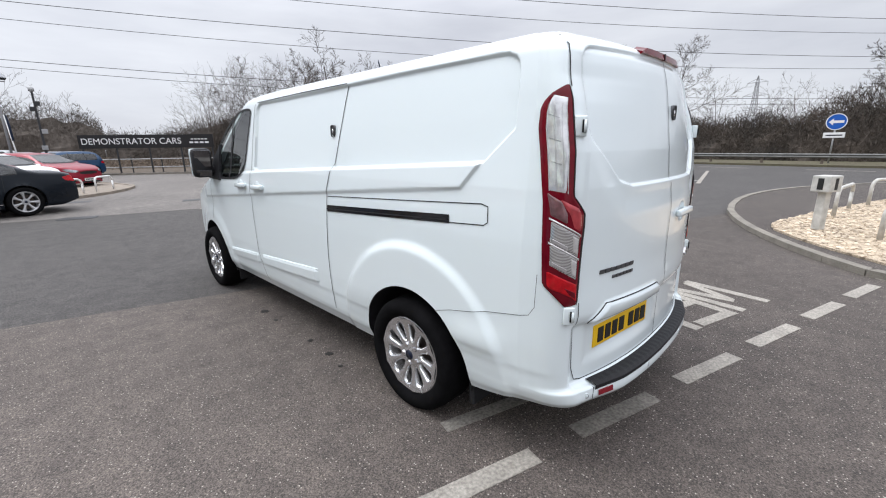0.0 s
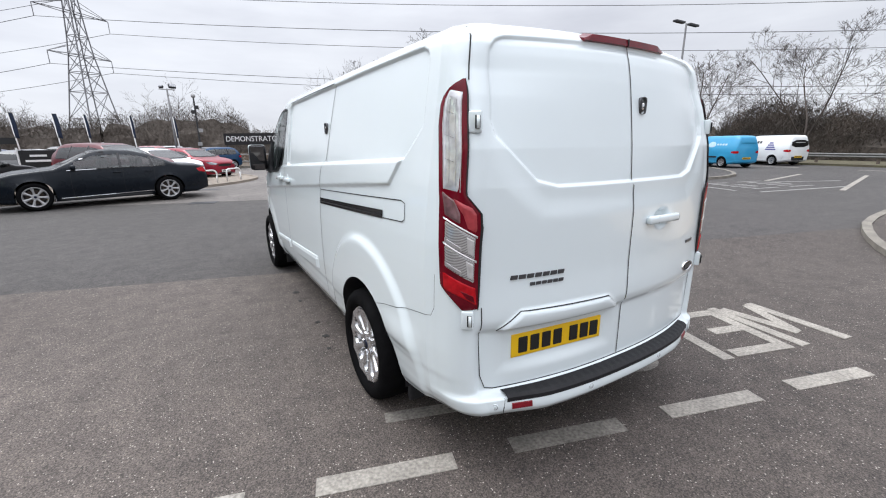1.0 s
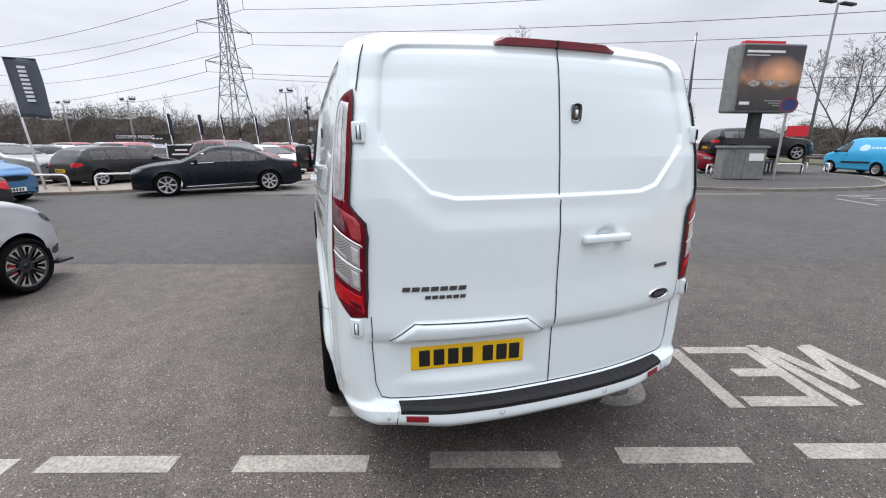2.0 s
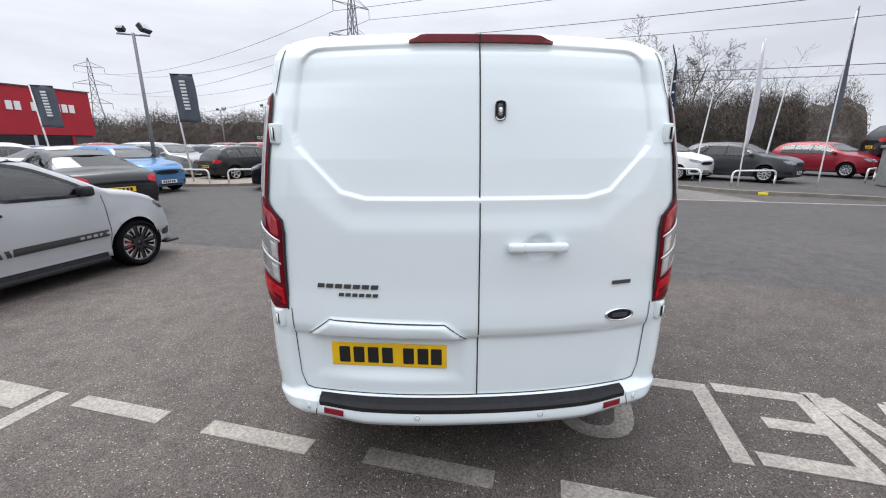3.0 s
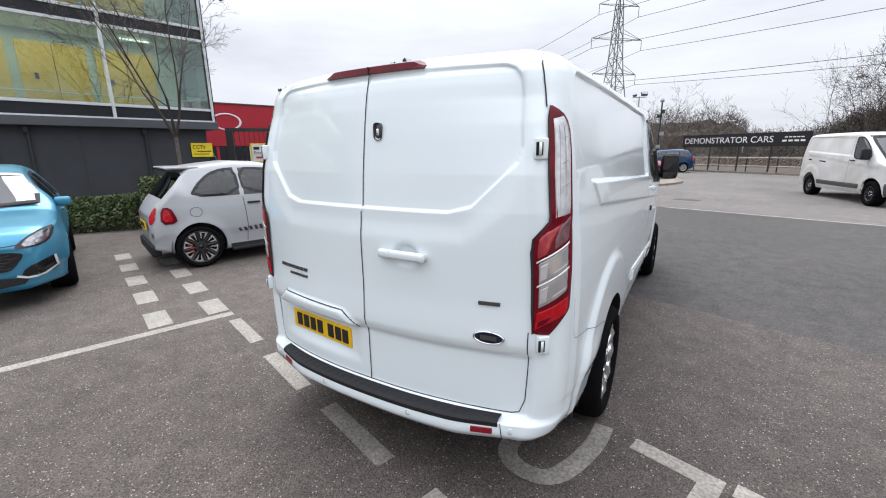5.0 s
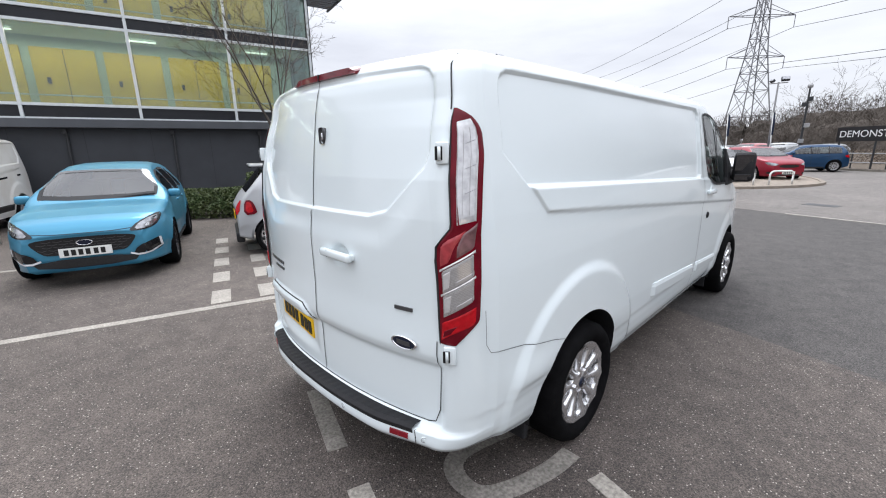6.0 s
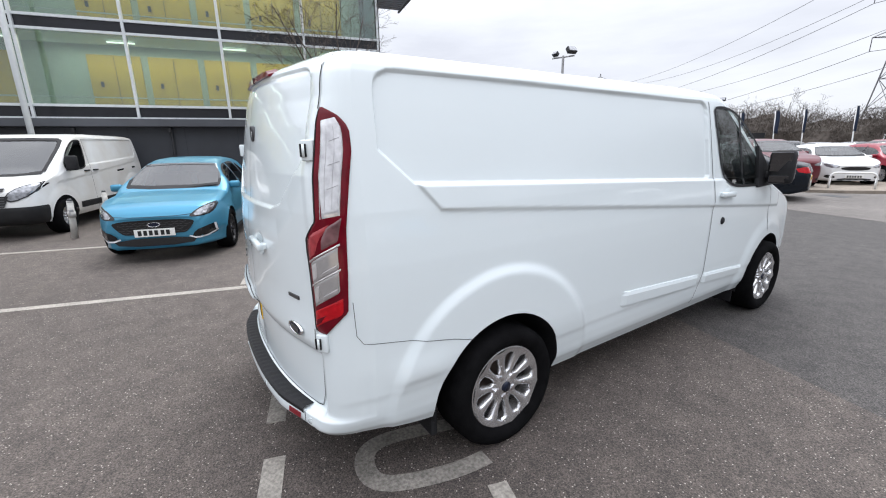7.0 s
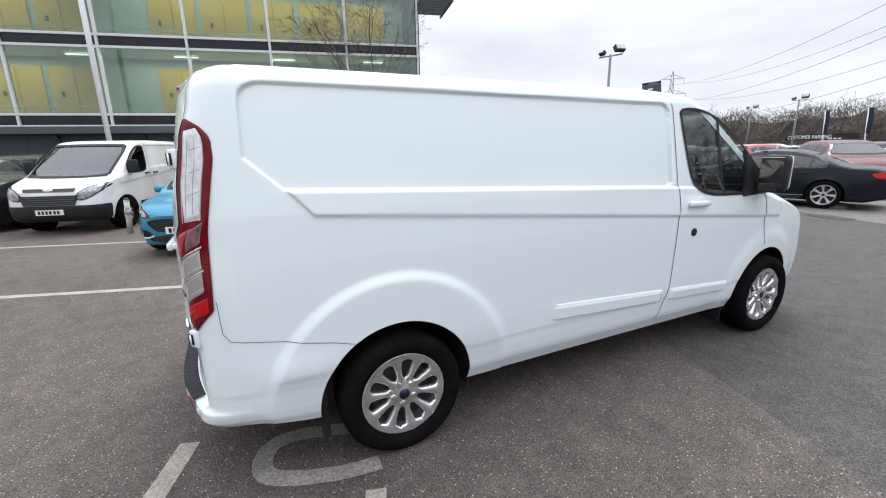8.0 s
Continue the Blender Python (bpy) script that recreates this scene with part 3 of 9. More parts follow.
def van_shell(rows=165, nr=90, ns=310):
    zs = (list(np.arange(0.29, 1.33, 1.04 / (rows * 0.55))) + list(np.arange(1.33, 1.62, 0.29 / (rows * 0.33))) + list(np.linspace(1.62, 1.90, int(rows * 0.16)))) + [1.907, 1.915, 1.922, 1.93, 1.938, 1.946, 1.955, 1.962, 1.969, 1.975, 1.982, 1.989, 1.996, 2.001, 2.006, 2.010, 2.014, 2.018, 2.022, 2.027, 2.032, 2.036, 2.040]
    zs = sorted(zs + [0.427, 0.432, 0.437, 0.442, 0.447, 0.452])
    verts, faces = [], []
    cols = nr + 12 + ns + 9 + 10
    # columns lie closer where the pressed panels have their sloping ends
    across = np.interp(np.arange(nr) / nr, [0, 0.27, 0.90, 1], [0, 0.50, 0.90, 1])
    along = np.interp(np.arange(ns) / ns, [0, 0.24, 1], [0, 0.095, 1])
    for z in zs:
        w, yr, yf, rc, xc, yb = corner(z)
        ys, rf = yb + corner_depth(z), min(0.30, level(z)[0] * 0.4)
        ye = max(yf - rf, ys + 0.02)
        row = []
        for i in range(nr):
            x = xc * across[i]
            row.append(("r", x, yr + bow(x, z)))
        for i in range(12):
            v = outline(1 + i / 12, z)
            row.append(("c", v.x, v.y))
        for i in range(ns):
            y = ys + (ye - ys) * along[i]
            row.append(("s", half_width(y, z), y))
        we = half_width(ye, z)
        for i in range(9):
            a = i / 9 * math.pi / 2
            row.append(("f", we - rf * (1 - math.cos(a)), ye + (yf - ye) * math.sin(a)))
        for i in range(10):
            row.append(("f", (we - rf) * (1 - i / 9), yf + 0.02 * i / 9))
        for k, x, y in row:
            sx, sy = x, y
            if k == "s":
                sx += side_relief(y, z) * step(ys, ys + 0.1, y)
            verts.append((k, sx, sy, z))
    m = len(zs)
    half = len(verts)
    pts = []
    for s in (1, -1):
        for k, x, y, z in verts:
            yy = y
            if k in "rc":
                yy -= rear_push(s * x, z)
            px, py, pz = x, yy, z
            if z < 0.43 and yy < 0.7:
                # the bumper's lower edge rises from the wheel to the corner
                rise = np.interp(x, [0.0, 0.5, 0.80], [0.046, 0.042, 0.056]) if k in "rc" else 0.060
                pz += float(rise) * (1 - step(0.10, 0.60, yy)) * (0.43 - z) / 0.14
            if k in "sc":
                for ya in AXLES:
                    r = math.hypot(yy - ya, z - HUB_Z)
                    if r < 0.425 and z > 0.2:
                        d = 0.425 / max(r, 0.01)
                        py, pz = ya + (yy - ya) * d, HUB_Z + (z - HUB_Z) * d
            pts.append((s * px, py, pz if pz > 0.2 else z))
    for si, s in enumerate((1, -1)):
        for j in range(m - 1):
            for i in range(cols - 1):
                ids = [si * half + j * cols + i, si * half + j * cols + i + 1, si * half + (j + 1) * cols + i + 1, si * half + (j + 1) * cols + i]
                k = verts[j * cols + i]
                raw = [verts[a - si * half] for a in ids]
                cy, cz, cx = sum(v[2] for v in raw) / 4, sum(v[3] for v in raw) / 4, sum(v[1] for v in raw) / 4
                if k[0] in "sc" and any(all(math.hypot(v[2] - ya, v[3] - HUB_Z) < 0.425 for v in raw) for ya in AXLES):
                    continue
                if k[0] == "s" and in_poly((cy, cz), SIDE_WINDOW):
                    continue
                if k[0] == "f" and 1.20 < cz < 1.88 and cx < 0.79:
                    continue
                faces.append(ids if s > 0 else ids[::-1])
    me = bpy.data.meshes.new("body")
    me.from_pydata(pts, [], faces)
    bm = bmesh.new()
    bm.from_mesh(me)
    bpy.data.meshes.remove(me)
    bmesh.ops.remove_doubles(bm, verts=bm.verts, dist=0.0008)
    bmesh.ops.recalc_face_normals(bm, faces=bm.faces)
    return bm


van = thing("white_van", "white long panel van with red tail lamps standing on tarmac", "van")
part("body", van_shell(), WHITE_PAINT, van, "glossy white painted steel body", True)


def strip(points, width, at, bm=None):
    """A narrow band along a line of (a, z) pairs laid on the surface at(a, z)."""
    bm = bm or bmesh.new()
    dense = []
    for (a0, z0), (a1, z1) in zip(points, points[1:]):
        n = max(1, int(math.hypot(a1 - a0, z1 - z0) / 0.03))
        dense += [(a0 + (a1 - a0) * i / n, z0 + (z1 - z0) * i / n) for i in range(n)]
    dense.append(points[-1])
    prev = None
    for i, (a, z) in enumerate(dense):
        a0, z0 = dense[max(0, i - 1)]
        a1, z1 = dense[min(len(dense) - 1, i + 1)]
        l = math.hypot(a1 - a0, z1 - z0) or 1
        na, nz = -(z1 - z0) / l * width / 2, (a1 - a0) / l * width / 2
        now = [bm.verts.new(at(a - na, z - nz)), bm.verts.new(at(a + na, z + nz))]
        if prev:
            bm.faces.new((prev[0], now[0], now[1], prev[1]))
        prev = now
    return bm


def flank(s, off=0.0025):
    return lambda y, z: side_at(y, z, s, off)


def stern(off=0.003):
    return lambda x, z: rear_at(x, z, off)


def gap(points, at, width=0.006, name="panel_gap"):
    part(name, strip(points, width, at), SEAM, van)


# gaps of the rear doors, then a shade line round the plate hood
gap([(0.006, 1.965), (0.006, 1.2), (0.008, 0.457)], stern(), 0.0055)
for s in (1, -1):
    gap([(s * 0.760, 1.965), (s * 0.787, 1.88), (s * 0.812, 1.755)], stern(0.004), 0.005)
    gap([(s * 0.807, 0.86), (s * 0.805, 0.70), (s * 0.797, 0.53), (s * 0.775, 0.468)], stern(0.003), 0.004)
    gap([(s * 0.775, 0.468), (s * 0.74, 0.459), (s * 0.3, 0.457), (0, 0.457)], stern(0.004), 0.005)
# shade along the plate hood drawn as a thin dark line, no joint
gap([(-0.737, 0.744), (-0.635, 0.825), (-0.139, 0.815), (-0.043, 0.736)], stern(0.007), 0.003)
# gaps of the flanks
for s in (1, -1):
    gap([(0.162, 1.0), (0.168, 0.85), (0.195, 0.808), (0.24, 0.795), (0.42, 0.764), (0.63, 0.722), (0.745, 0.688)], flank(s), 0.0026)
    gap([(3.02, 1.895), (3.03, 1.86), (3.06, 1.345), (3.085, 1.16), (3.06, 0.6), (2.97, 0.345)], flank(s), 0.0055)
    gap([(4.10, 1.22), (4.135, 1.19), (4.20, 0.80)], flank(s), 0.006)
gap([(1.62, 1.90), (1.63, 1.86), (1.735, 1.392), (1.79, 1.22), (1.815, 0.8), (1.80, 0.4)], flank(-1), 0.006)
gap([(1.62, 1.915), (2.2, 1.915), (2.98, 1.905)], flank(-1), 0.006)
gap([(1.78, 1.212), (0.47, 1.272), (0.432, 1.262), (0.428, 1.19), (0.45, 1.176), (0.66, 1.166)], flank(-1), 0.005)


def flush(poly, s, off, depth=0.012, side=True):
    """A plate with the outline poly lying on a flank or on the rear."""
    bm = bmesh.new()
    at = (lambda a, z, o: side_at(a, z, s, o)) if side else (lambda a, z, o: rear_at(a, z, o))
    top = [bm.verts.new(at(a, z, off)) for a, z in poly]
    low = [bm.verts.new(at(a, z, off - depth)) for a, z in poly]
    n = len(poly)
    bm.faces.new(top)
    for i in range(n):
        bm.faces.new((low[i], low[(i + 1) % n], top[(i + 1) % n], top[i]))
    bmesh.ops.recalc_face_normals(bm, faces=bm.faces)
    return bm


def grid_plate(y0, y1, zfun0, zfun1, s, off, taper=0.05, n=24):
    """A moulding on the flank between two lines, with bevelled rims."""
    bm = bmesh.new()
    rows = []
    for i in range(n + 1):
        y = y0 + (y1 - y0) * i / n
        za, zb = zfun0(y), zfun1(y)
        e = min(1, min(i, n - i) / 1.0)
        prof = [(0.0, -0.004), (0.12, off * e), (0.75, off * 1.0 * e), (0.98, off * 0.5 * e), (1.0, -0.004)]
        rows.append([bm.verts.new(side_at(y, za + (zb - za) * t, s, o)) for t, o in prof])
    for r0, r1 in zip(rows, rows[1:]):
        for k in range(4):
            bm.faces.new((r0[k], r0[k + 1], r1[k + 1], r1[k]))
    bmesh.ops.recalc_face_normals(bm, faces=bm.faces)
    return bm


top_m, low_m = (lambda y: 0.662 - 0.066 * (y - 1.98)), (lambda y: 0.555 - 0.050 * (y - 1.98))
for s in (1, -1):
    part("side_moulding", grid_plate(1.98, 3.0, low_m, top_m, s, 0.016), WHITE_PAINT, van, "white body-coloured rubbing strip")
    part("side_moulding", grid_plate(3.07, 3.76, low_m, top_m, s, 0.016), WHITE_PAINT, van, "white body-coloured rubbing strip")

# sliding door rail
part("slide_rail", strip([(1.785, 1.132), (0.66, 1.184)], 0.042, flank(-1, 0.004)), GLOSS_BLACK, van, "black sliding door rail")
part("slide_rail_lip", strip([(1.785, 1.128), (0.67, 1.18)], 0.008, flank(-1, 0.008)), BLACK_PLASTIC, van)

# side windows of the cab
for s in (1, -1):
    part("window_pane", flush(SIDE_WINDOW, s, 0.0, 0.004), CAB_GLASS, van, "tinted cab side window").visible_shadow = False
    ring = smoothed(SIDE_WINDOW, 1)
    part("window_surround", strip(ring + ring[:2], 0.020, flank(s, 0.006)), BLACK_PLASTIC, van, "black rubber window surround")
    part("window_divider", strip([(3.50, 1.81), (3.56, 1.255)], 0.03, flank(s, 0.006)), BLACK_PLASTIC, van)
    part("mirror_base", flush([(3.84, 1.57), (4.04, 1.39), (4.12, 1.235), (3.80, 1.225), (3.83, 1.3)], s, 0.02, 0.03), BLACK_PLASTIC, van)


def front_at(x, z):
    """A point on the sloping front of the cab."""
    w, yr, yf, rc, xc, yb = corner(z)
    rf = min(0.30, level(z)[0] * 0.4)
    we = half_width(yf - rf, z)
    t = min(1, max(0, (abs(x) - (we - rf)) / rf))
    return Vector((x, yf - rf + rf * math.sqrt(1 - t * t) + 0.012 + 0.02 * max(0, 1 - abs(x) / max(we - rf, 0.1)), z + 0.004))


SCREEN_RING = [(-0.79, 1.225), (-0.4, 1.20), (0.4, 1.20), (0.79, 1.225), (0.795, 1.45), (0.79, 1.70), (0.765, 1.84), (0.71, 1.872), (0.3, 1.882), (-0.3, 1.882), (-0.71, 1.872), (-0.765, 1.84), (-0.79, 1.70), (-0.795, 1.45), (-0.79, 1.225)]
part("screen_seal", strip(SCREEN_RING, 0.060, front_at), BLACK_PLASTIC, van, "black windscreen edge")
bm = bmesh.new()
ws = [[bm.verts.new(front_at(x, z) - Vector((0, 0.02, 0))) for x in np.linspace(-0.80, 0.80, 17)] for z in np.linspace(1.18, 1.885, 9)]
for r0, r1 in zip(ws, ws[1:]):
    for k in range(16):
        bm.faces.new((r0[k], r0[k + 1], r1[k + 1], r1[k]))
part("windscreen", bm, CAR_GLASS, van, "windscreen of the cab", True).visible_shadow = False

# mirrors
DARK_MIRROR = mat("wide_mirror_silver", (0.14, 0.145, 0.155), 0.04, metal=1.0, var=0.0)
for s in (1, -1):
    bm = box(-0.09, 0.09, -0.06, 0.07, -0.15, 0.135, 0.045)
    head = part("mirror_head", bm, BLACK_PLASTIC, van, "black door mirror housing", True, pose(s * 1.085, 3.98, 1.40, 0, 0, s * 8))
    part("mirror_glass", box(-0.070, 0.070, -0.003, 0.003, -0.078, 0.082, 0.002), mat("mirror_silver", (0.16, 0.165, 0.175), 0.03, metal=1.0, var=0.0), head, "flat mirror glass", at=pose(0, -0.066, 0.035, 9, 0, s * 14))
    part("wide_mirror_glass", box(-0.066, 0.066, -0.003, 0.003, -0.030, 0.030, 0.002), DARK_MIRROR, head, at=pose(0, -0.066, -0.105, 12, 0, s * 14))
    if s > 0:
        part("mirror_cap", box(-0.08, 0.084, 0.05, 0.085, -0.13, 0.128, 0.03), WHITE_PAINT, head, "white painted mirror back", True)
    else:
        part("mirror_cap", box(-0.096, 0.085, 0.04, 0.085, -0.14, 0.138, 0.03), WHITE_PAINT, head, "white painted mirror back", True)
    part("mirror_arm", rod((s * 0.95, 4.0, 1.30), (s * 1.04, 3.98, 1.33), 0.045, 0.04), BLACK_PLASTIC, van, "", True)


def bar_handle(parent, m, name="door_handle", length=0.25):
    h = part(name, box(-length / 2, length / 2, -0.044, -0.014, -0.021, 0.021, 0.014), WHITE_PAINT, parent, "white body-coloured pull handle", True, m)
    for k in (-1, 1):
        part("handle_foot", box(k * (length / 2 - 0.03) - 0.025, k * (length / 2 - 0.03) + 0.025, -0.025, 0.02, -0.014, 0.014, 0.006), WHITE_PAINT, h, "", True)
    part("key_cover_gap", box(-length / 2 + 0.068, -length / 2 + 0.07, -0.0425, -0.017, -0.0172, 0.0172), SEAM, h)
    return h


bar_handle(van, pose(0.245, -0.038, 1.146, 0, 0, 0))
for s, ys in ((1, (3.27,)), (-1, (3.27, 2.90))):
    for y in ys:
        p = side_at(y, 1.205, s, -0.012)
        bar_handle(van, Matrix.Translation(p) @ pose(0, 0, 0, 0, 0, 90 * s) @ pose(0, 0, 0, -3 * 0, 2.5 * s, 0), "door_handle", 0.22)
        part("handle_cup", lathe([(0.004, 0.0), (0.004, 0.045), (0.0, 0.055)], 20, "X", None, Matrix.Translation(side_at(y + 0.02, 1.215, s, -0.001)) @ Matrix.Diagonal((s, 1.1, 0.8, 1))), WHITE_PAINT, van, "", True)

# deadlocks and the keyhole
for p, ax in ((rear_at(0.086, 1.684, 0.0), 0), (side_at(1.765, 1.634, -1), 1)):
    m = Matrix.Translation(p) @ pose(0, 0, 0, 0, 0, -90 * ax)
    lock = part("deadlock", box(-0.021, 0.021, -0.008, 0.004, -0.038, 0.038, 0.018), BADGE_GREY, van, "dark grey oval deadlock", True, m)
    part("lock_barrel", box(-0.008, 0.008, -0.013, -0.004, -0.018, 0.012, 0.005), CHROME, lock, "", True)
lk = part("door_lock", lathe([(0.012, 0.0), (0.012, 0.018), (0.006, 0.028), (0.0, 0.03)], 20, "X"), BLACK_PLASTIC, van, "round black door lock", True, Matrix.Translation(side_at(3.265, 0.995, 1)))

# ---- tail lamps ----
def lamp_q(z):
    """Inner and outer edge of the tail lamp round the corner, by height."""
    q0 = float(np.interp(z, [0.855, 0.93, 1.20, 1.255, 1.33, 1.72, 1.762], [1.02, 1.01, 1.01, 1.04, 1.33, 1.41, 1.45]))
    q1 = float(np.interp(z, [0.855, 0.955, 1.3, 1.60, 1.675, 1.705, 1.73, 1.75, 1.762], [1.30, 1.70, 1.79, 1.95, 1.94, 1.88, 1.77, 1.61, 1.48]))
    return q0, q1


def lamp_patch(s, z0, z1, a0, a1, off, n=26, k=12, slope=0.0):
    """A piece of lens between two heights and two shares of the lamp's width; slope lifts its outer side."""
    bm = bmesh.new()
    rows = []
    for j in range(n + 1):
        row = []
        for i in range(k + 1):
            zl = z0 + (z1 - z0) * j / n
            f0 = a0(zl) if callable(a0) else a0
            f1 = a1(zl) if callable(a1) else a1
            f = f0 + (f1 - f0) * i / k
            z = min(max(zl + slope * f, 0.852), 1.766)
            q0, q1 = lamp_q(z)
            q = q0 + (q1 - q0) * f
            p, e = outline(q, z), outline(q + 0.02, z)
            t = (e - p).normalized()
            o = off - 0.004 if i in (0, k) or j in (0, n) else off
            p = p + Vector((t.y, -t.x, 0)) * o
            row.append(bm.verts.new((s * p.x, p.y, p.z)))
        rows.append(row)
    for r0, r1 in zip(rows, rows[1:]):
        for i in range(k):
            bm.faces.new((r0[i], r0[i + 1], r1[i + 1], r1[i]) if s > 0 else (r0[i + 1], r0[i], r1[i], r1[i + 1]))
    return bm


for s in (1, -1):
    lamp = part("tail_lamp", lamp_patch(s, 0.857, 1.760, 0, 1, 0.010, 60, 16), RED_DARK, van, "tall red and clear tail lamp", True)
    part("lamp_gasket", lamp_patch(s, 0.852, 1.765, -0.02, 0.03, 0.0115, 50, 4), SEAM, lamp)
    part("reversing_lens", lamp_patch(s, 1.330, 1.712, lambda z: 0.17 + 0.09 * step(1.5, 1.3, z), lambda z: 0.82 - 0.02 * (z - 1.3), 0.0125, 24, 10, 0.02), CLEAR_LENS, lamp, "clear ribbed lens", True)
    for f in (0.36, 0.57):
        part("lens_rib", lamp_patch(s, 1.345, 1.70, f, f + 0.014, 0.0145, 12, 2, 0.02), DULL_RIB, lamp)
    for f in (0.20, 0.77):
        part("lens_rib", lamp_patch(s, 1.335, 1.705, f, f + 0.030, 0.0142, 12, 2, 0.02), PALE_LENS, lamp)
    for z in (1.43, 1.52, 1.61):
        part("lens_rib", lamp_patch(s, z, z + 0.0025, 0.38, 0.77, 0.0145, 2, 6, 0.05), BADGE_GREY, lamp)
    part("smoked_lens", lamp_patch(s, 1.165, 1.262, 0.47, 0.86, 0.0125, 12, 8, 0.10), SMOKED_LENS, lamp, "smoked rosy lens", True)
    part("brake_lens", lamp_patch(s, 1.165, 1.270, 0.11, lambda y: 0.33 + 2.2 * (y - 1.165), 0.0132, 8, 6, 0.10), PINK_LENS, lamp, "pale red brake lens", True)
    for z in (1.052, 0.955):
        cell = part("indicator_lens", lamp_patch(s, z, z + 0.098, 0.11, 0.86, 0.0122, 10, 12, 0.10), RIB_LENS, lamp, "clear ribbed indicator lens", True)
        part("lens_facet", lamp_patch(s, z + 0.012, z + 0.085, 0.15, lambda y, z=z: 0.30 + 0.9 * (y - z), 0.0138, 8, 6, 0.10), PALE_LENS, cell)
        part("lens_facet", lamp_patch(s, z + 0.006, z + 0.030, 0.40, 0.84, 0.0138, 4, 6, 0.10), DULL_RIB, cell)
    for z in (1.152, 1.052):
        part("lens_rib", lamp_patch(s, z - 0.004, z + 0.005, 0.09, 0.87, 0.0146, 2, 8, 0.10), PALE_LENS, lamp)
    part("fog_lens", lamp_patch(s, 0.862, 0.945, 0.07, 0.93, 0.0125, 12, 10, 0.085), RED_LENS, lamp, "bright red fog lens", True)
    part("fog_facet", lamp_patch(s, 0.868, 0.905, 0.14, lambda y: 0.45 + 4 * (y - 0.868), 0.0135, 6, 6, 0.085), RED_DARK, lamp)

# third brake lamp over the doors
bm = bmesh.new()
rows = []
for i in range(25):
    x = -0.268 + 0.565 * i / 24
    e = 1 - step(0.80, 1.0, abs(i - 12) / 12) * 0.75
    y = rear_at(x, 1.945).y
    rows.append([bm.verts.new((x, y + dy, z)) for dy, z in ((0.0, 1.936), (-0.020, 1.940), (-0.014, 1.942 + 0.026 * e), (0.035, 1.956 + 0.026 * e), (0.06, 1.955))])
for r0, r1 in zip(rows, rows[1:]):
    for k in range(4):
        bm.faces.new((r0[k], r0[k + 1], r1[k + 1], r1[k]))
bm.faces.new(rows[0])
bm.faces.new(rows[-1][::-1])
bmesh.ops.recalc_face_normals(bm, faces=bm.faces)
third = part("high_brake_lamp", bm, RED_DARK, van, "long red brake lamp above the doors", False)
part("lamp_split", box(0.004, 0.009, rear_at(0, 1.945).y - 0.022, rear_at(0, 1.945).y - 0.004, 1.937, 1.968), SEAM, third)

# hinges
for s in (1, -1):
    for z, x in ((1.60, 0.812), (0.815, 0.862)):
        p = rear_at(s * x, z, 0.0)
        m = Matrix.Translation(p) @ pose(0, 0, 0, 0, 0, s * 42)
        h = part("door_hinge", box(-0.026, 0.024, -0.020, 0.01, -0.040, 0.040, 0.006), WHITE_PAINT, van, "white painted rear door hinge", True, m)
        part("hinge_pin", box(-0.028 if s > 0 else 0.0, 0.0 if s > 0 else 0.02, -0.027, -0.02, -0.025, 0.025, 0.003), GLOSS_BLACK, h)
        part("hinge_knuckle", rod((-0.012 * s, -0.022, -0.024), (-0.012 * s, -0.022, 0.024), 0.008), WHITE_PAINT, h, "", True)

# bumper step pad with ribs, reflectors and sensors
bm = bmesh.new()
rows = []
for i in range(61):
    x = -0.705 + 1.41 * i / 60
    yo = rear_at(x, 0.422).y
    yi = rear_at(x, 0.460).y
    wob = 0.0015 if i % 2 else 0.0
    rows.append([bm.verts.new((x, y, z)) for y, z in ((yo - 0.003, 0.412), (yo - 0.006, 0.434), (yo + 0.012, 0.446 + wob), (yi - 0.012, 0.4475), (yi + 0.03, 0.4485))])
for r0, r1 in zip(rows, rows[1:]):
    for k in range(4):
        bm.faces.new((r0[k], r0[k + 1], r1[k + 1], r1[k]))
bmesh.ops.recalc_face_normals(bm, faces=bm.faces)
part("step_pad", bm, BLACK_PLASTIC, van, "ribbed black plastic bumper step pad")


def bumper_at(x, z, off=0.0):
    return rear_at(x, z, off)


for s in (1, -1):
    bm = bmesh.new()
    rows = [[bm.verts.new(bumper_at(s * (0.592 + 0.092 * i / 6), z, o)) for z, o in ((0.374, 0.002), (0.377, 0.005), (0.401, 0.005), (0.404, 0.002))] for i in range(7)]
    for r0, r1 in zip(rows, rows[1:]):
        for k in range(3):
            bm.faces.new((r0[k], r0[k + 1], r1[k + 1], r1[k]))
    bmesh.ops.recalc_face_normals(bm, faces=bm.faces)
    part("reflector", bm, REFLECTOR, van, "small red bumper reflector")
    gap([(s * 0.715, 0.430), (s * 0.72, 0.39), (s * 0.725, 0.36)], lambda x, z: bumper_at(x, z, 0.003), 0.004)
for x, z in ((-0.262, 0.392), (0.284, 0.392), (-0.76, 0.398), (0.76, 0.398)):
    p = bumper_at(x, z)
    turn = 38 if x > 0.5 else -38 if x < -0.5 else 0
    m = Matrix.Translation(p) @ pose(0, 0, 0, 90, 0, turn)
    sn = part("parking_sensor", lathe([(0.0, 0.016), (0.003, 0.015), (0.003, 0.011), (0.001, 0.0105), (0.003, 0.009), (0.003, 0.0)], 20, "Z"), WHITE_PAINT, van, "small round white parking sensor", True, m)
    part("sensor_ring", lathe([(0.0025, 0.0125), (0.0036, 0.0118), (0.0025, 0.0105)], 20, "Z"), BADGE_GREY, sn)

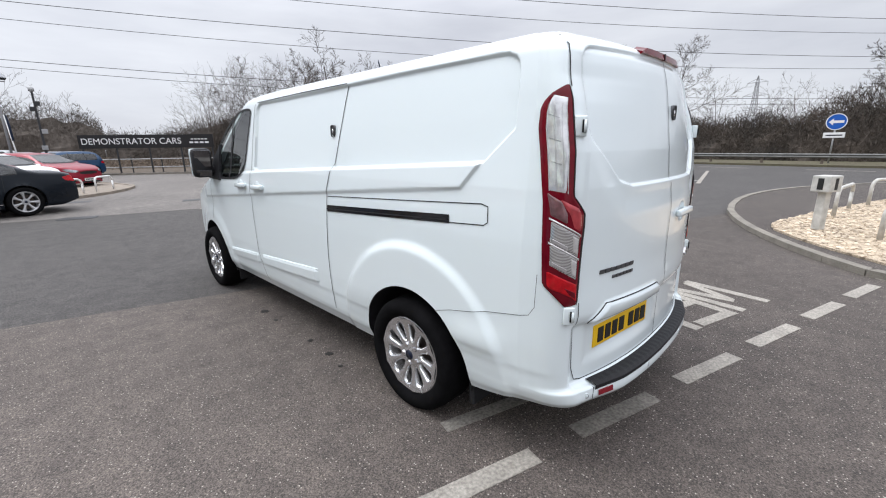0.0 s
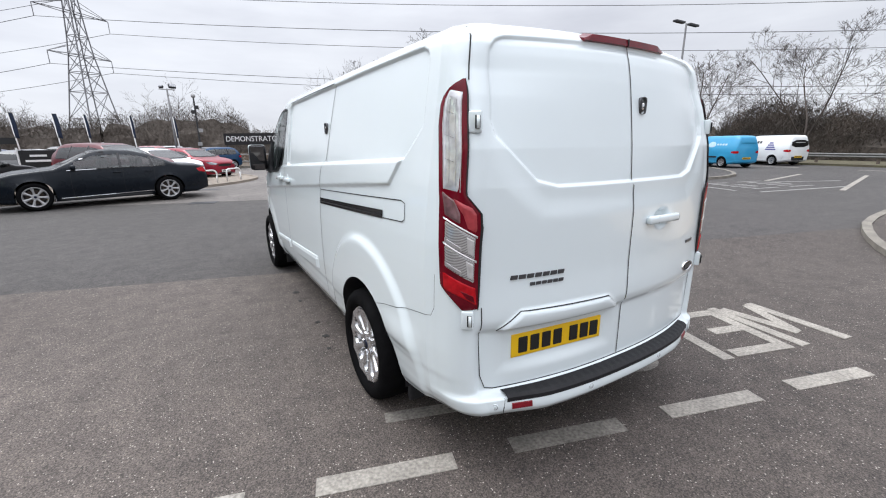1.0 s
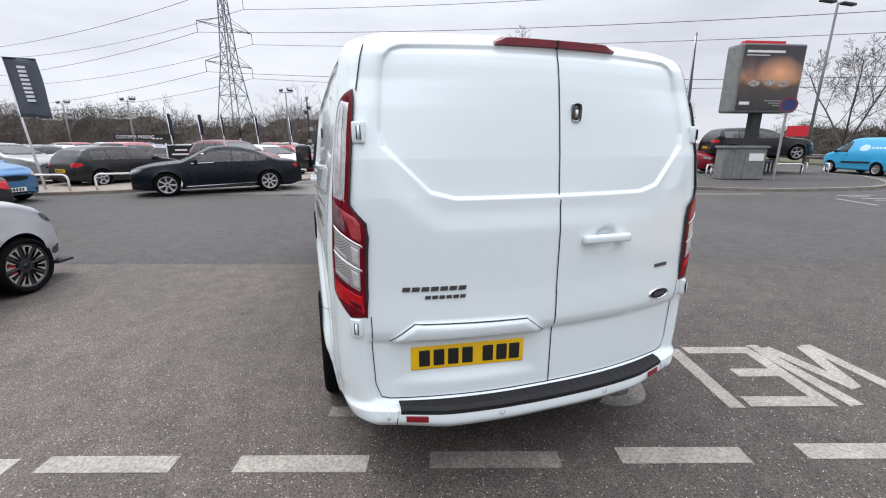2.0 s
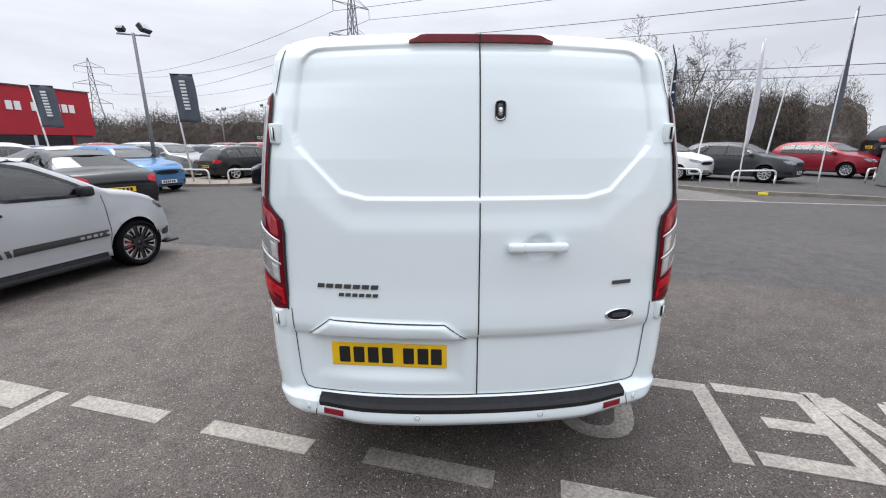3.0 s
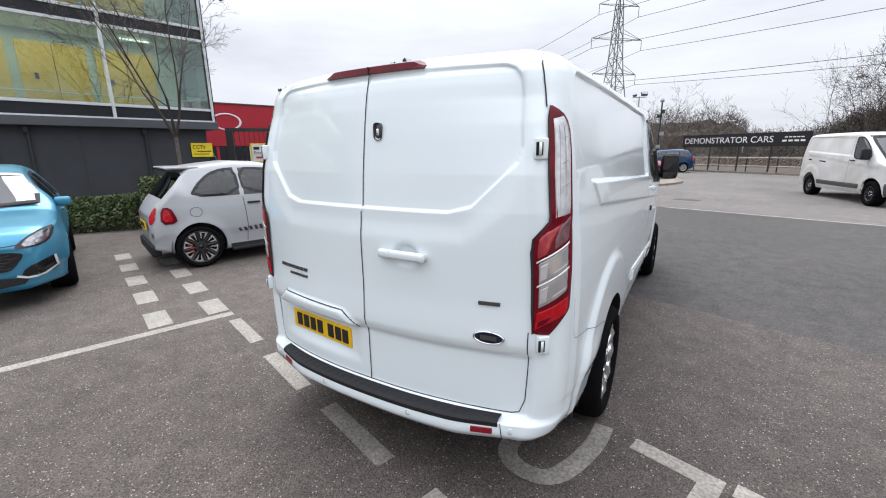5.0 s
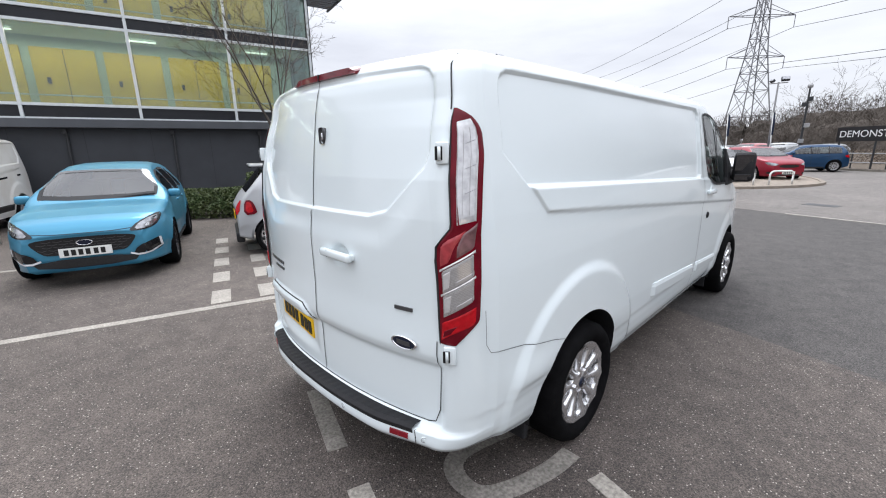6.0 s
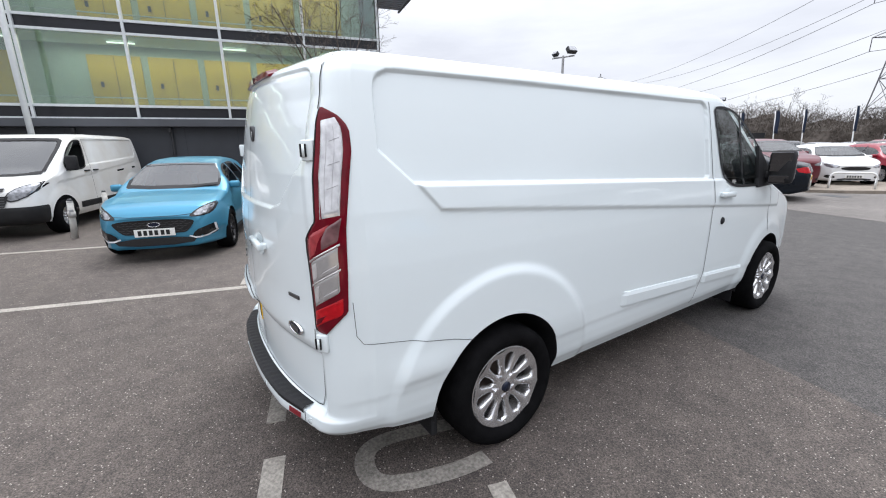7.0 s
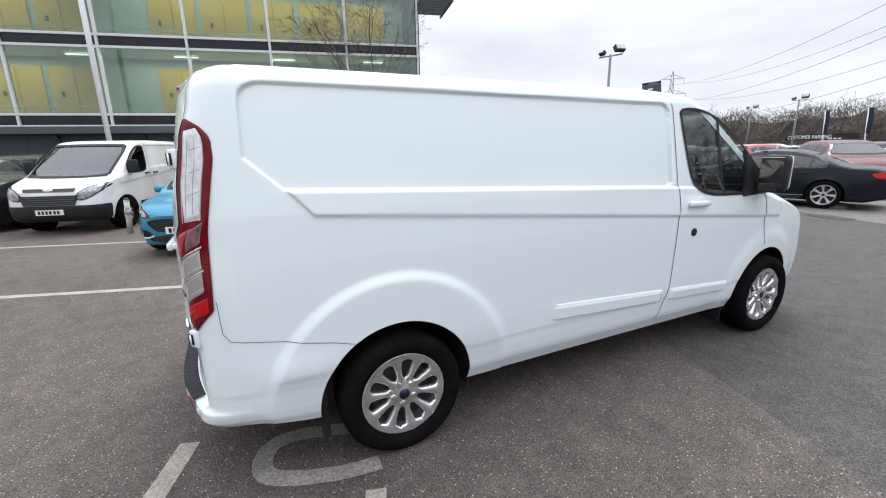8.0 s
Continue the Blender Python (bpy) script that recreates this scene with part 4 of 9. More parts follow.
# number plate as plain bars
p = rear_at(-0.378, 0.615)
plate = part("number_plate", box(-0.26, 0.26, -0.012, 0.0, -0.056, 0.056, 0.004), YELLOW_PLATE, van, "yellow number plate with black characters", True, Matrix.Translation((-0.385, 0.012, 0.640)) @ pose(0, 0, 0, 0, 0, -7))
for x in (-0.20, -0.135, -0.07, -0.005, 0.09, 0.155, 0.215):
    part("plate_bar", box(x - 0.024, x + 0.024, -0.0145, -0.011, -0.038, 0.038, 0.004), INK, plate)
# badges as plain shapes
for i in range(7):
    x = -0.68 + 0.0386 * i
    part("badge_bar", flush([(x, 0.966), (x + 0.030, 0.966), (x + 0.034, 0.984), (x + 0.004, 0.984)], 1, 0.005, 0.007, False), BADGE_GREY, van)
for i in range(6):
    x = -0.588 + 0.0292 * i
    part("badge_bar", flush([(x, 0.931), (x + 0.022, 0.931), (x + 0.025, 0.945), (x + 0.003, 0.945)], 1, 0.005, 0.007, False), BADGE_GREY, van)
part("badge_bar", flush([(0.600, 0.961), (0.690, 0.961), (0.690, 0.977), (0.600, 0.977)], 1, 0.006, 0.008, False), BADGE_GREY, van)
m = Matrix.Translation(rear_at(0.647, 0.818)) @ pose(0, 0, 0, 90, 0, 9) @ Matrix.Diagonal((0.072, 0.029, 1, 1))
oval = part("oval_badge", lathe([(0.0, 1.0), (0.008, 0.97), (0.010, 0.90), (0.006, 0.84)], 40, "Z", None, m), CHROME, van, "oval chrome-rimmed dark badge", True)
part("oval_field", lathe([(0.006, 0.86), (0.0075, 0.5), (0.0078, 0.0)], 40, "Z", None, m), BADGE_BLUE, oval, "", True)
part("oval_bar", box(-0.5, 0.5, -0.35, 0.35, 0.0072, 0.009, 0.0, None, m), BADGE_GREY, oval)

# wheel arch liners, floor and cab inside
for s in (1, -1):
    for ya in AXLES:
        bm = bmesh.new()
        rows = []
        for a in np.linspace(radians(-12), radians(192), 25):
            y, z = ya + 0.424 * math.cos(a), HUB_Z + 0.424 * math.sin(a)
            w = half_width(y, max(z, 0.3)) + side_relief(y, max(z, 0.3))
            rows.append([bm.verts.new((s * x, y, z)) for x in (w - 0.002, 0.45)])
        for r0, r1 in zip(rows, rows[1:]):
            bm.faces.new((r0[0], r0[1], r1[1], r1[0]))
        part("arch_liner", bm, BLACK_PLASTIC, van, "", True)
    part("mud_flap", box(s * 0.77 - 0.13, s * 0.77 + 0.13, 0.552, 0.59, 0.15, 0.46, 0.012), BLACK_PLASTIC, van, "black rubber mud flap")
    part("mud_flap", box(s * 0.80 - 0.11, s * 0.80 + 0.11, 3.86, 3.875, 0.14, 0.40, 0.006), BLACK_PLASTIC, van, "black rubber mud flap")
part("underfloor", box(-0.45, 0.45, 0.05, 5.0, 0.26, 0.34), BLACK_PLASTIC, van)
# wider floor panels, unseen, added to keep light out from under the van
part("underfloor", box(-0.86, 0.86, 1.47, 3.78, 0.265, 0.335), BLACK_PLASTIC, van)
part("underfloor", box(-0.90, 0.90, 1.42, 3.8, 0.27, 0.34), BLACK_PLASTIC, van)
part("underfloor", box(-0.66, 0.66, 0.10, 0.5, 0.30, 0.34), BLACK_PLASTIC, van)
part("rear_axle", rod((-0.8, AXLES[0], HUB_Z), (0.8, AXLES[0], HUB_Z), 0.05), BLACK_PLASTIC, van)
part("exhaust", rod((0.35, 0.0, 0.27), (0.35, 0.9, 0.27), 0.03), BRAKE_METAL, van, "", True)
part("bulkhead", box(-0.82, 0.82, 2.92, 2.96, 0.36, 1.88), CABIN, van)
part("cab_floor", box(-0.9, 0.9, 2.96, 4.6, 0.5, 0.56), CABIN, van)
part("dashboard", box(-0.86, 0.86, 4.0, 4.4, 0.7, 1.2, 0.06), CABIN, van, "", True)
part("cab_roof_lining", box(-0.72, 0.72, 2.96, 3.45, 1.90, 1.91), CABIN, van)
for s in (1, -1):
    part("cab_seat", box(s * 0.48 - 0.24, s * 0.48 + 0.24, 3.05, 3.22, 0.75, 1.42, 0.06), CABIN, van, "", True)
    part("headrest", box(s * 0.48 - 0.13, s * 0.48 + 0.13, 3.04, 3.13, 1.45, 1.66, 0.04), CABIN, van, "", True)
bm = bmesh.new()
sw = [Vector((0.48 + 0.185 * math.cos(a), 3.86 - 0.06 * math.sin(a), 1.20 + 0.17 * math.sin(a))) for a in np.linspace(0, 2 * math.pi, 25)]
part("steering_wheel", tube(sw, 0.016), BLACK_PLASTIC, van, "", True)


# ---- wheels ----
def tyre_mesh(r, w, rim):
    return lathe([(0.50 * w, rim - 0.004), (0.59 * w, rim + 0.003), (0.69 * w, rim + 0.25 * (r - rim)), (0.72 * w, rim + 0.55 * (r - rim)), (0.66 * w, r - 0.022), (0.55 * w, r - 0.006),
                  (0.3 * w, r), (0, r), (-0.3 * w, r), (-0.6 * w, r - 0.02), (-0.6 * w, rim)], 56)


def spoke_mesh(rim, count, wide, x, dish, hub, slit=False):
    """Tapered raised spokes from hub to rim, in one cast piece."""
    bm = bmesh.new()
    for k in range(count):
        a = 2 * math.pi * k / count
        m = Matrix.Rotation(a, 4, "X")
        prof = [(hub * 0.8, wide * 0.40, x - 0.004), (hub * 1.25, wide * 0.30, x + 0.004), (rim * 0.62, wide * 0.36, x + dish * 0.6), (rim * 0.85, wide * 0.55, x + dish * 0.9), (rim * 0.98, wide * 0.95, x + dish)]
        rows = []
        for r, h, xx in prof:
            rows.append([bm.verts.new(m @ Vector((xx + dx, t * h, r))) for t, dx in ((-1, -0.022), (-0.8, 0.0), (0, 0.006), (0.8, 0.0), (1, -0.022))])
        for r0, r1 in zip(rows, rows[1:]):
            for i in range(4):
                bm.faces.new((r0[i], r0[i + 1], r1[i + 1], r1[i]))
    lathe([(x - 0.02, hub * 1.05), (x + 0.004, hub), (x + 0.008, hub * 0.6), (x + 0.004, 0.0)], 30, "X", bm)
    bmesh.ops.recalc_face_normals(bm, faces=bm.faces)
    return bm


def slotted_face(rim, x, count=10):
    """A cast wheel face: broad spokes that merge at hub and rim, with rounded slots between them."""
    bm = bmesh.new()
    rs = [0.030, 0.060, 0.082, 0.090, 0.098, 0.110, 0.130, 0.155, 0.175, 0.188, 0.197, 0.203, 0.214, rim - 0.004]
    for k in range(count):
        m = Matrix.Rotation(2 * math.pi * k / count, 4, "X")
        rows = []
        for r in rs:
            slot = float(np.interp(r, [0.084, 0.092, 0.105, 0.135, 0.170, 0.188, 0.197, 0.201], [0, 0.012, 0.0185, 0.0240, 0.0310, 0.0315, 0.021, 0]))
            dish = float(np.interp(r, [0.03, 0.075, 0.13, 0.19, 0.23], [0.004, -0.008, -0.006, 0.004, 0.010]))
            half = math.pi / count - slot / r
            wall = 0.026 if slot else 0.0
            row = []
            for t, dx in ((-1, -wall), (-0.97, 0.0), (-0.7, 0.004), (0, 0.009 * step(0.07, 0.12, r)), (0.7, 0.004), (0.97, 0.0), (1, -wall)):
                a = t * half
                row.append(bm.verts.new(m @ Vector((x + dish + (dx if slot or abs(t) < 0.5 else 0), r * math.sin(a), r * math.cos(a)))))
            rows.append(row)
        for r0, r1 in zip(rows, rows[1:]):
            for i in range(6):
                bm.faces.new((r0[i], r0[i + 1], r1[i + 1], r1[i]))
    bmesh.ops.remove_doubles(bm, verts=bm.verts, dist=0.0004)
    bmesh.ops.recalc_face_normals(bm, faces=bm.faces)
    return bm


def rim_mesh(rim, x):
    return lathe([(x + 0.010, rim + 0.006), (x + 0.016, rim), (x + 0.012, rim - 0.012), (x - 0.01, rim - 0.02), (x - 0.12, rim - 0.035)], 48)


def wheel(parent, m, r, w, rim, count, wide, alloy, spoke_mat, dish=0.012, nuts=True, store={}, simple=False, slots=False):
    """tyre > rim, spokes, brake disc, nuts, cap; the outer face looks along +x."""
    key = (r, w, rim, count, wide, alloy.name, spoke_mat.name, simple, slots)
    if simple:
        if key not in store:
            store[key] = [mesh_of(lathe([(0.55 * w, rim), (0.68 * w, r - 0.05), (0.5 * w, r), (-0.6 * w, r)], 22), "tyre", True), mesh_of(lathe([(0.55 * w, rim), (0.45 * w, rim * 0.85), (0.5 * w, 0.0)], 12), "rim")]
        t = part("wheel", store[key][0], RUBBER, parent, at=m)
        part("rim", store[key][1], alloy, t)
        return t
    if key not in store:
        x = 0.52 * w
        store[key] = [("rim", mesh_of(rim_mesh(rim, x), "rim", True), alloy), ("spokes", mesh_of(slotted_face(rim, x + 0.006, count) if slots else spoke_mesh(rim, count, wide, x - 0.015, dish, 0.075), "spokes", slots), spoke_mat),
                      ("brake_disc", mesh_of(lathe([(x - 0.075, 0.0), (x - 0.075, rim * 0.72), (x - 0.09, rim * 0.72)], 24), "brake_disc"), BRAKE_METAL),
                      ("inner_dark", mesh_of(lathe([(x - 0.11, 0.0), (x - 0.11, rim * 0.93)], 24), "inner_dark"), SEAM),
                      ("hub_cap", mesh_of(lathe([(x + 0.004, 0.031), (x + 0.013, 0.030), (x + 0.015, 0.0)] if slots else [(x - 0.010, 0.031), (x + 0.0, 0.030), (x + 0.003, 0.0)], 20), "hub_cap", True), BADGE_BLUE),
                      ("nut", mesh_of(lathe([(x - 0.006, 0.019), (x + 0.010, 0.015), (x + 0.013, 0.0)], 6) if slots else lathe([(x - 0.014, 0.021), (x - 0.001, 0.014), (x + 0.002, 0.0)], 6), "nut"), CHROME), ("tyre", mesh_of(tyre_mesh(r, w, rim), "tyre", True), RUBBER)]
    got = dict((n, (me, mt)) for n, me, mt in store[key])
    t = part("wheel", got["tyre"][0], got["tyre"][1], parent, "black tyre on an alloy rim", at=m)
    for n in ("rim", "spokes", "brake_disc", "inner_dark", "hub_cap"):
        part(n, got[n][0], got[n][1], t)
    if nuts:
        for k in range(5):
            part("nut", got["nut"][0], got["nut"][1], t, at=Matrix.Rotation(2 * math.pi * (k + 0.25) / 5, 4, "X") @ Matrix.Translation((0, 0, 0.060)))
    return t


for s in (1, -1):
    for ya in AXLES:
        wheel(van, pose(s * 0.868, ya + 0.008, HUB_Z, 10, 0, 0 if s > 0 else 180), 0.345, 0.21, 0.232, 10, 0.060, ALLOY, ALLOY, slots=True)

# ---- other vehicles ----
from mathutils.bvhtree import BVHTree

PROFILES = {
    "hatch": [(0, 0.52), (0.006, 0.58), (0.02, 0.64), (0.05, 0.76), (0.10, 0.90), (0.16, 0.965), (0.25, 0.99), (0.38, 1.0), (0.5, 0.985), (0.58, 0.94), (0.72, 0.725), (0.75, 0.69), (0.85, 0.655), (0.93, 0.61), (0.97, 0.565), (0.99, 0.525), (1, 0.48)],
    "sedan": [(0, 0.52), (0.008, 0.58), (0.02, 0.655), (0.06, 0.69), (0.15, 0.71), (0.19, 0.74), (0.30, 0.91), (0.38, 0.98), (0.47, 1.0), (0.56, 0.97), (0.68, 0.77), (0.72, 0.70), (0.88, 0.64), (0.96, 0.565), (0.99, 0.52), (1, 0.47)],
    "bubble": [(0, 0.50), (0.008, 0.54), (0.03, 0.62), (0.07, 0.72), (0.13, 0.88), (0.17, 0.955), (0.22, 0.975), (0.33, 1.0), (0.46, 0.985), (0.56, 0.93), (0.70, 0.735), (0.73, 0.70), (0.83, 0.66), (0.91, 0.60), (0.97, 0.52), (0.99, 0.48), (1, 0.43)],
    "supermini": [(0, 0.50), (0.006, 0.56), (0.02, 0.66), (0.045, 0.76), (0.085, 0.885), (0.13, 0.945), (0.20, 0.975), (0.34, 1.0), (0.48, 0.985), (0.565, 0.94), (0.725, 0.68), (0.75, 0.648), (0.85, 0.618), (0.93, 0.578), (0.965, 0.545), (0.985, 0.50), (1, 0.44)],
    "suv": [(0, 0.54), (0.006, 0.58), (0.02, 0.68), (0.05, 0.82), (0.09, 0.94), (0.15, 0.985), (0.3, 1.0), (0.48, 0.985), (0.56, 0.94), (0.69, 0.74), (0.73, 0.70), (0.88, 0.66), (0.96, 0.60), (0.99, 0.55), (1, 0.50)],
    "van": [(0, 0.75), (0.004, 0.80), (0.012, 0.94), (0.03, 0.985), (0.1, 1.0), (0.55, 1.0), (0.62, 0.97), (0.66, 0.92), (0.79, 0.66), (0.83, 0.615), (0.93, 0.56), (0.98, 0.50), (0.995, 0.46), (1, 0.42)],
}
LOOKS = {  # windscreen, rear window, side windows, belt line (all as shares of length or height)
    "hatch": ((0.575, 0.725), (0.04, 0.105), ((0.15, 0.28), (0.28, 0.455), (0.455, 0.665)), 0.645),
    "sedan": ((0.555, 0.69), (0.19, 0.32), ((0.235, 0.30), (0.30, 0.445), (0.445, 0.64)), 0.66),
    "bubble": ((0.54, 0.70), (0.05, 0.135), ([(0.150, 0.69), (0.338, 0.685), (0.340, 0.93), (0.29, 0.925), (0.235, 0.885), (0.185, 0.79)], [(0.356, 0.685), (0.675, 0.66), (0.662, 0.70), (0.605, 0.80), (0.535, 0.885), (0.46, 0.925), (0.356, 0.93)]), 0.66),
    "supermini": ((0.57, 0.722), (0.045, 0.115), ([(0.155, 0.70), (0.27, 0.68), (0.272, 0.90), (0.235, 0.895)], [(0.288, 0.68), (0.445, 0.665), (0.45, 0.92), (0.35, 0.925), (0.29, 0.91)], [(0.465, 0.665), (0.675, 0.65), (0.665, 0.69), (0.585, 0.855), (0.535, 0.90), (0.468, 0.92)]), 0.645),
    "suv": ((0.55, 0.695), (0.04, 0.09), ((0.11, 0.25), (0.25, 0.44), (0.44, 0.635)), 0.66),
    "van": ((0.66, 0.795), None, ([(0.592, 0.635), (0.735, 0.615), (0.745, 0.66), (0.69, 0.80), (0.655, 0.90), (0.598, 0.90)],), 0.60),
}
TRIM_DARK = mat("dark_grille", (0.015, 0.015, 0.016), 0.4, var=0.3, scale=40)
HEAD_LENS = mat("headlamp_lens", (0.24, 0.245, 0.26), 0.08, metal=0.5, var=0.45, scale=16, coat=1.0)


def car_paint(name, c, flake=0.0, coat=0.25):
    return mat(name, c, 0.3, metal=flake, var=0.03, scale=3, coat=coat, spec=0.4)


def mixed_paint():
    """Paint whose colour differs from car to car."""
    m = mat("mixed_car_paint", (0.5, 0.5, 0.5), 0.3, var=0.0, coat=0.9)
    nt = m.node_tree
    oi = nt.nodes.new("ShaderNodeObjectInfo")
    r = nt.nodes.new("ShaderNodeValToRGB")
    r.color_ramp.interpolation = "CONSTANT"
    tones = [(0.0, (0.02, 0.02, 0.023)), (0.2, (0.7, 0.71, 0.72)), (0.4, (0.14, 0.145, 0.15)), (0.55, (0.38, 0.39, 0.4)), (0.7, (0.03, 0.05, 0.11)), (0.8, (0.32, 0.02, 0.025)), (0.88, (0.06, 0.065, 0.07)), (0.95, (0.75, 0.75, 0.74))]
    r.color_ramp.elements[0].color = (*tones[0][1], 1)
    r.color_ramp.elements[1].position, r.color_ramp.elements[1].color = tones[1][0], (*tones[1][1], 1)
    for p, c in tones[2:]:
        r.color_ramp.elements.new(p).color = (*c, 1)
    nt.links.new(oi.outputs["Random"], r.inputs["Fac"])
    nt.links.new(r.outputs["Color"], nt.nodes["Principled BSDF"].inputs["Base Color"])
    return m


def decal(tree, poly, axis, side, off=0.006, cuts=2, rounds=1):
    """A thin plate with the outline poly laid on a body along an axis: 'y' takes (x, z) pairs, 'x' takes (y, z) pairs."""
    bm = bmesh.new()
    pts = smoothed(poly, rounds) if rounds else poly
    bm.faces.new([bm.verts.new((a, 0, z) if axis == "y" else (0, a, z)) for a, z in pts])
    bmesh.ops.triangulate(bm, faces=bm.faces)
    for _ in range(cuts):
        bmesh.ops.subdivide_edges(bm, edges=[e for e in bm.edges if e.calc_length() > 0.06], cuts=1, use_grid_fill=True)
        bmesh.ops.triangulate(bm, faces=bm.faces)
    d = Vector((0, -side, 0)) if axis == "y" else Vector((-side, 0, 0))
    drop = []
    for v in bm.verts:
        hit = tree.ray_cast(v.co - d * 9, d)
        if hit[0] is None:
            drop.append(v)
        else:
            v.co = hit[0] - d * off
    bmesh.ops.delete(bm, geom=drop, context="VERTS")
    bmesh.ops.recalc_face_normals(bm, faces=bm.faces)
    return bm


def scribe(tree, pts, axis, side, width=0.008, off=0.003):
    """A narrow line laid on a body."""
    d = Vector((0, -side, 0)) if axis == "y" else Vector((-side, 0, 0))

    def at(a, z):
        o = Vector((a, 0, z)) if axis == "y" else Vector((0, a, z))
        hit = tree.ray_cast(o - d * 9, d)
        return (hit[0] if hit[0] is not None else o) - d * off
    return strip(pts, width, at)


def reach(w):
    """The stretch of the car's length that a side window takes."""
    if isinstance(w, tuple):
        return w
    return min(p[0] for p in w), max(p[0] for p in w)


def car_shell(kind, L, W, H, axles, wr, arch, fine=0.05):
    prof, (screen, rearw, sides, beltf) = PROFILES[kind], LOOKS[kind]
    py, pz = [p[0] * L for p in prof], [p[1] * H for p in prof]
    ends = sorted(set([round(v, 4) for v in np.arange(0, L + 0.001, fine)] + [0.02, 0.045, L - 0.02, L - 0.045, L]))
    zs0, belt0 = 0.19 * (H / 1.48) ** 0.5, beltf * H
    NSIDE, NG = (14, 10) if fine < 0.05 else (9, 5)
    rows = []
    for y in ends:
        f, r = (L - y) / 0.75, y / 0.6
        w = W / 2
        w *= 1 - 0.30 * max(0, 1 - f) ** 2.4 - 0.18 * max(0, 1 - r) ** 2.4
        top = float(np.interp(y, py, pz))
        belt = belt0 + 0.03 * (1 - y / L) - 0.03 * max(0, y / L - 0.6)
        bz = min(belt, top - (0.09 if kind != "van" else 0.05))
        zs = zs0 + 0.03 * max(0, 1 - f * 2) + 0.10 * max(0, 1 - r * 1.6)
        zs = min(zs, bz - 0.05)
        row = [(0.0, zs), (0.84 * w, zs), (0.955 * w, zs + 0.03)]
        for k in range(NSIDE):
            t = (k + 1) / NSIDE
            z = zs + 0.03 + (bz - zs - 0.03) * t
            b = 1 - 0.16 * (t - 0.55) ** 2 - (0.02 if t < 0.3 else 0) - 0.012 * step(0.80, 0.97, t)
            flare = max(0.018 * (1 - step(arch, arch + 0.11, math.hypot(y - ya, z - wr))) for ya in axles)
            row.append((w * b + flare, z))
        wb_, gh = row[-1][0], top - bz
        wroof = wb_ - min(gh / (H - belt0), 1.0) * 0.155 * W - 0.02
        c = step(0.12, 0.34, gh) if kind != "van" else 1.0
        for k in range(NG):
            t = (k + 1) / NG
            xa, za = wb_ + (wroof - wb_) * t ** 1.2, bz + (gh - 0.045) * t
            xb, zb = wb_ * (1 - 0.13 * t ** 2), bz + (gh - 0.012) * math.sin(1.35 * t) / math.sin(1.35)
            row.append((xb + (xa - xb) * c, zb + (za - zb) * c))
        edge = row[-1][0]
        row += [(edge - 0.035, top - 0.006 - 0.014 * c), (edge * 0.8, top), (edge * 0.55, top + 0.006), (edge * 0.28, top + 0.011), (0.0, top + 0.012)]
        rows.append((y, row))
    n = len(rows[0][1])
    groups = {"body": [], "windscreen": [], "rear_window": []}
    for k in range(len(sides)):
        for s in (1, -1):
            groups["side_window", k, s] = []
    pts, raw = [], []
    for s in (1, -1):
        for y, row in rows:
            for j, (x, z) in enumerate(row):
                yy, zz = y, z
                if 0 < j <= 3 + NSIDE:
                    for ya in axles:
                        rr = math.hypot(y - ya, z - wr)
                        if rr < arch:
                            q = arch / max(rr, 0.01)
                            yy, zz = ya + (y - ya) * q, max(wr + (z - wr) * q, 0.12)
                yy += (0.06 * max(0, 1 - y / 0.6) - 0.10 * max(0, 1 - (L - y) / 0.75)) * (2 * x / W) ** 2
                pts.append((s * x, yy - L / 2, zz))
                raw.append((y, z))
    half = len(rows) * n
    for si, s in enumerate((1, -1)):
        for i in range(len(rows) - 1):
            for j in range(n - 1):
                ids = [si * half + i * n + j, si * half + (i + 1) * n + j, si * half + (i + 1) * n + j + 1, si * half + i * n + j + 1]
                cy = sum(raw[a][0] for a in ids) / 4 / L
                cz = sum(raw[a][1] for a in ids) / 4
                if j <= 2 + NSIDE and any(all(math.hypot(raw[a][0] - ya, raw[a][1] - wr) < arch for a in ids) for ya in axles):
                    continue
                key = "body"
                top = float(np.interp(cy * L, py, pz))
                if 2 + NSIDE <= j < 2 + NSIDE + NG and top - belt0 > 0.10 * H:
                    for k, win in enumerate(sides):
                        a, b = reach(win)
                        if (a < cy < b and j < 1 + NSIDE + NG) if isinstance(win, tuple) else in_poly((cy, cz / H), win):
                            key = ("side_window", k, s)
                if j >= 3 + NSIDE + NG:
                    if screen[0] < cy < screen[1]:
                        key = "windscreen"
                    elif rearw and rearw[0] < cy < rearw[1]:
                        key = "rear_window"
                groups[key].append(ids if s < 0 else ids[::-1])
    for i in (0, len(rows) - 1):
        for j in range(n - 1):
            ids = [i * n + j, i * n + j + 1, half + i * n + j + 1, half + i * n + j]
            groups["body"].append(ids)
    out = {}
    for key, fs in groups.items():
        if not fs:
            continue
        used = sorted({a for f in fs for a in f})
        at = {a: i for i, a in enumerate(used)}
        me = bpy.data.meshes.new("body")
        me.from_pydata([pts[a] for a in used], [], [[at[a] for a in f] for f in fs])
        bm = bmesh.new()
        bm.from_mesh(me)
        bpy.data.meshes.remove(me)
        bmesh.ops.remove_doubles(bm, verts=bm.verts, dist=0.0005)
        if key == "body":
            bmesh.ops.recalc_face_normals(bm, faces=bm.faces)
        out[key] = bm
    return out


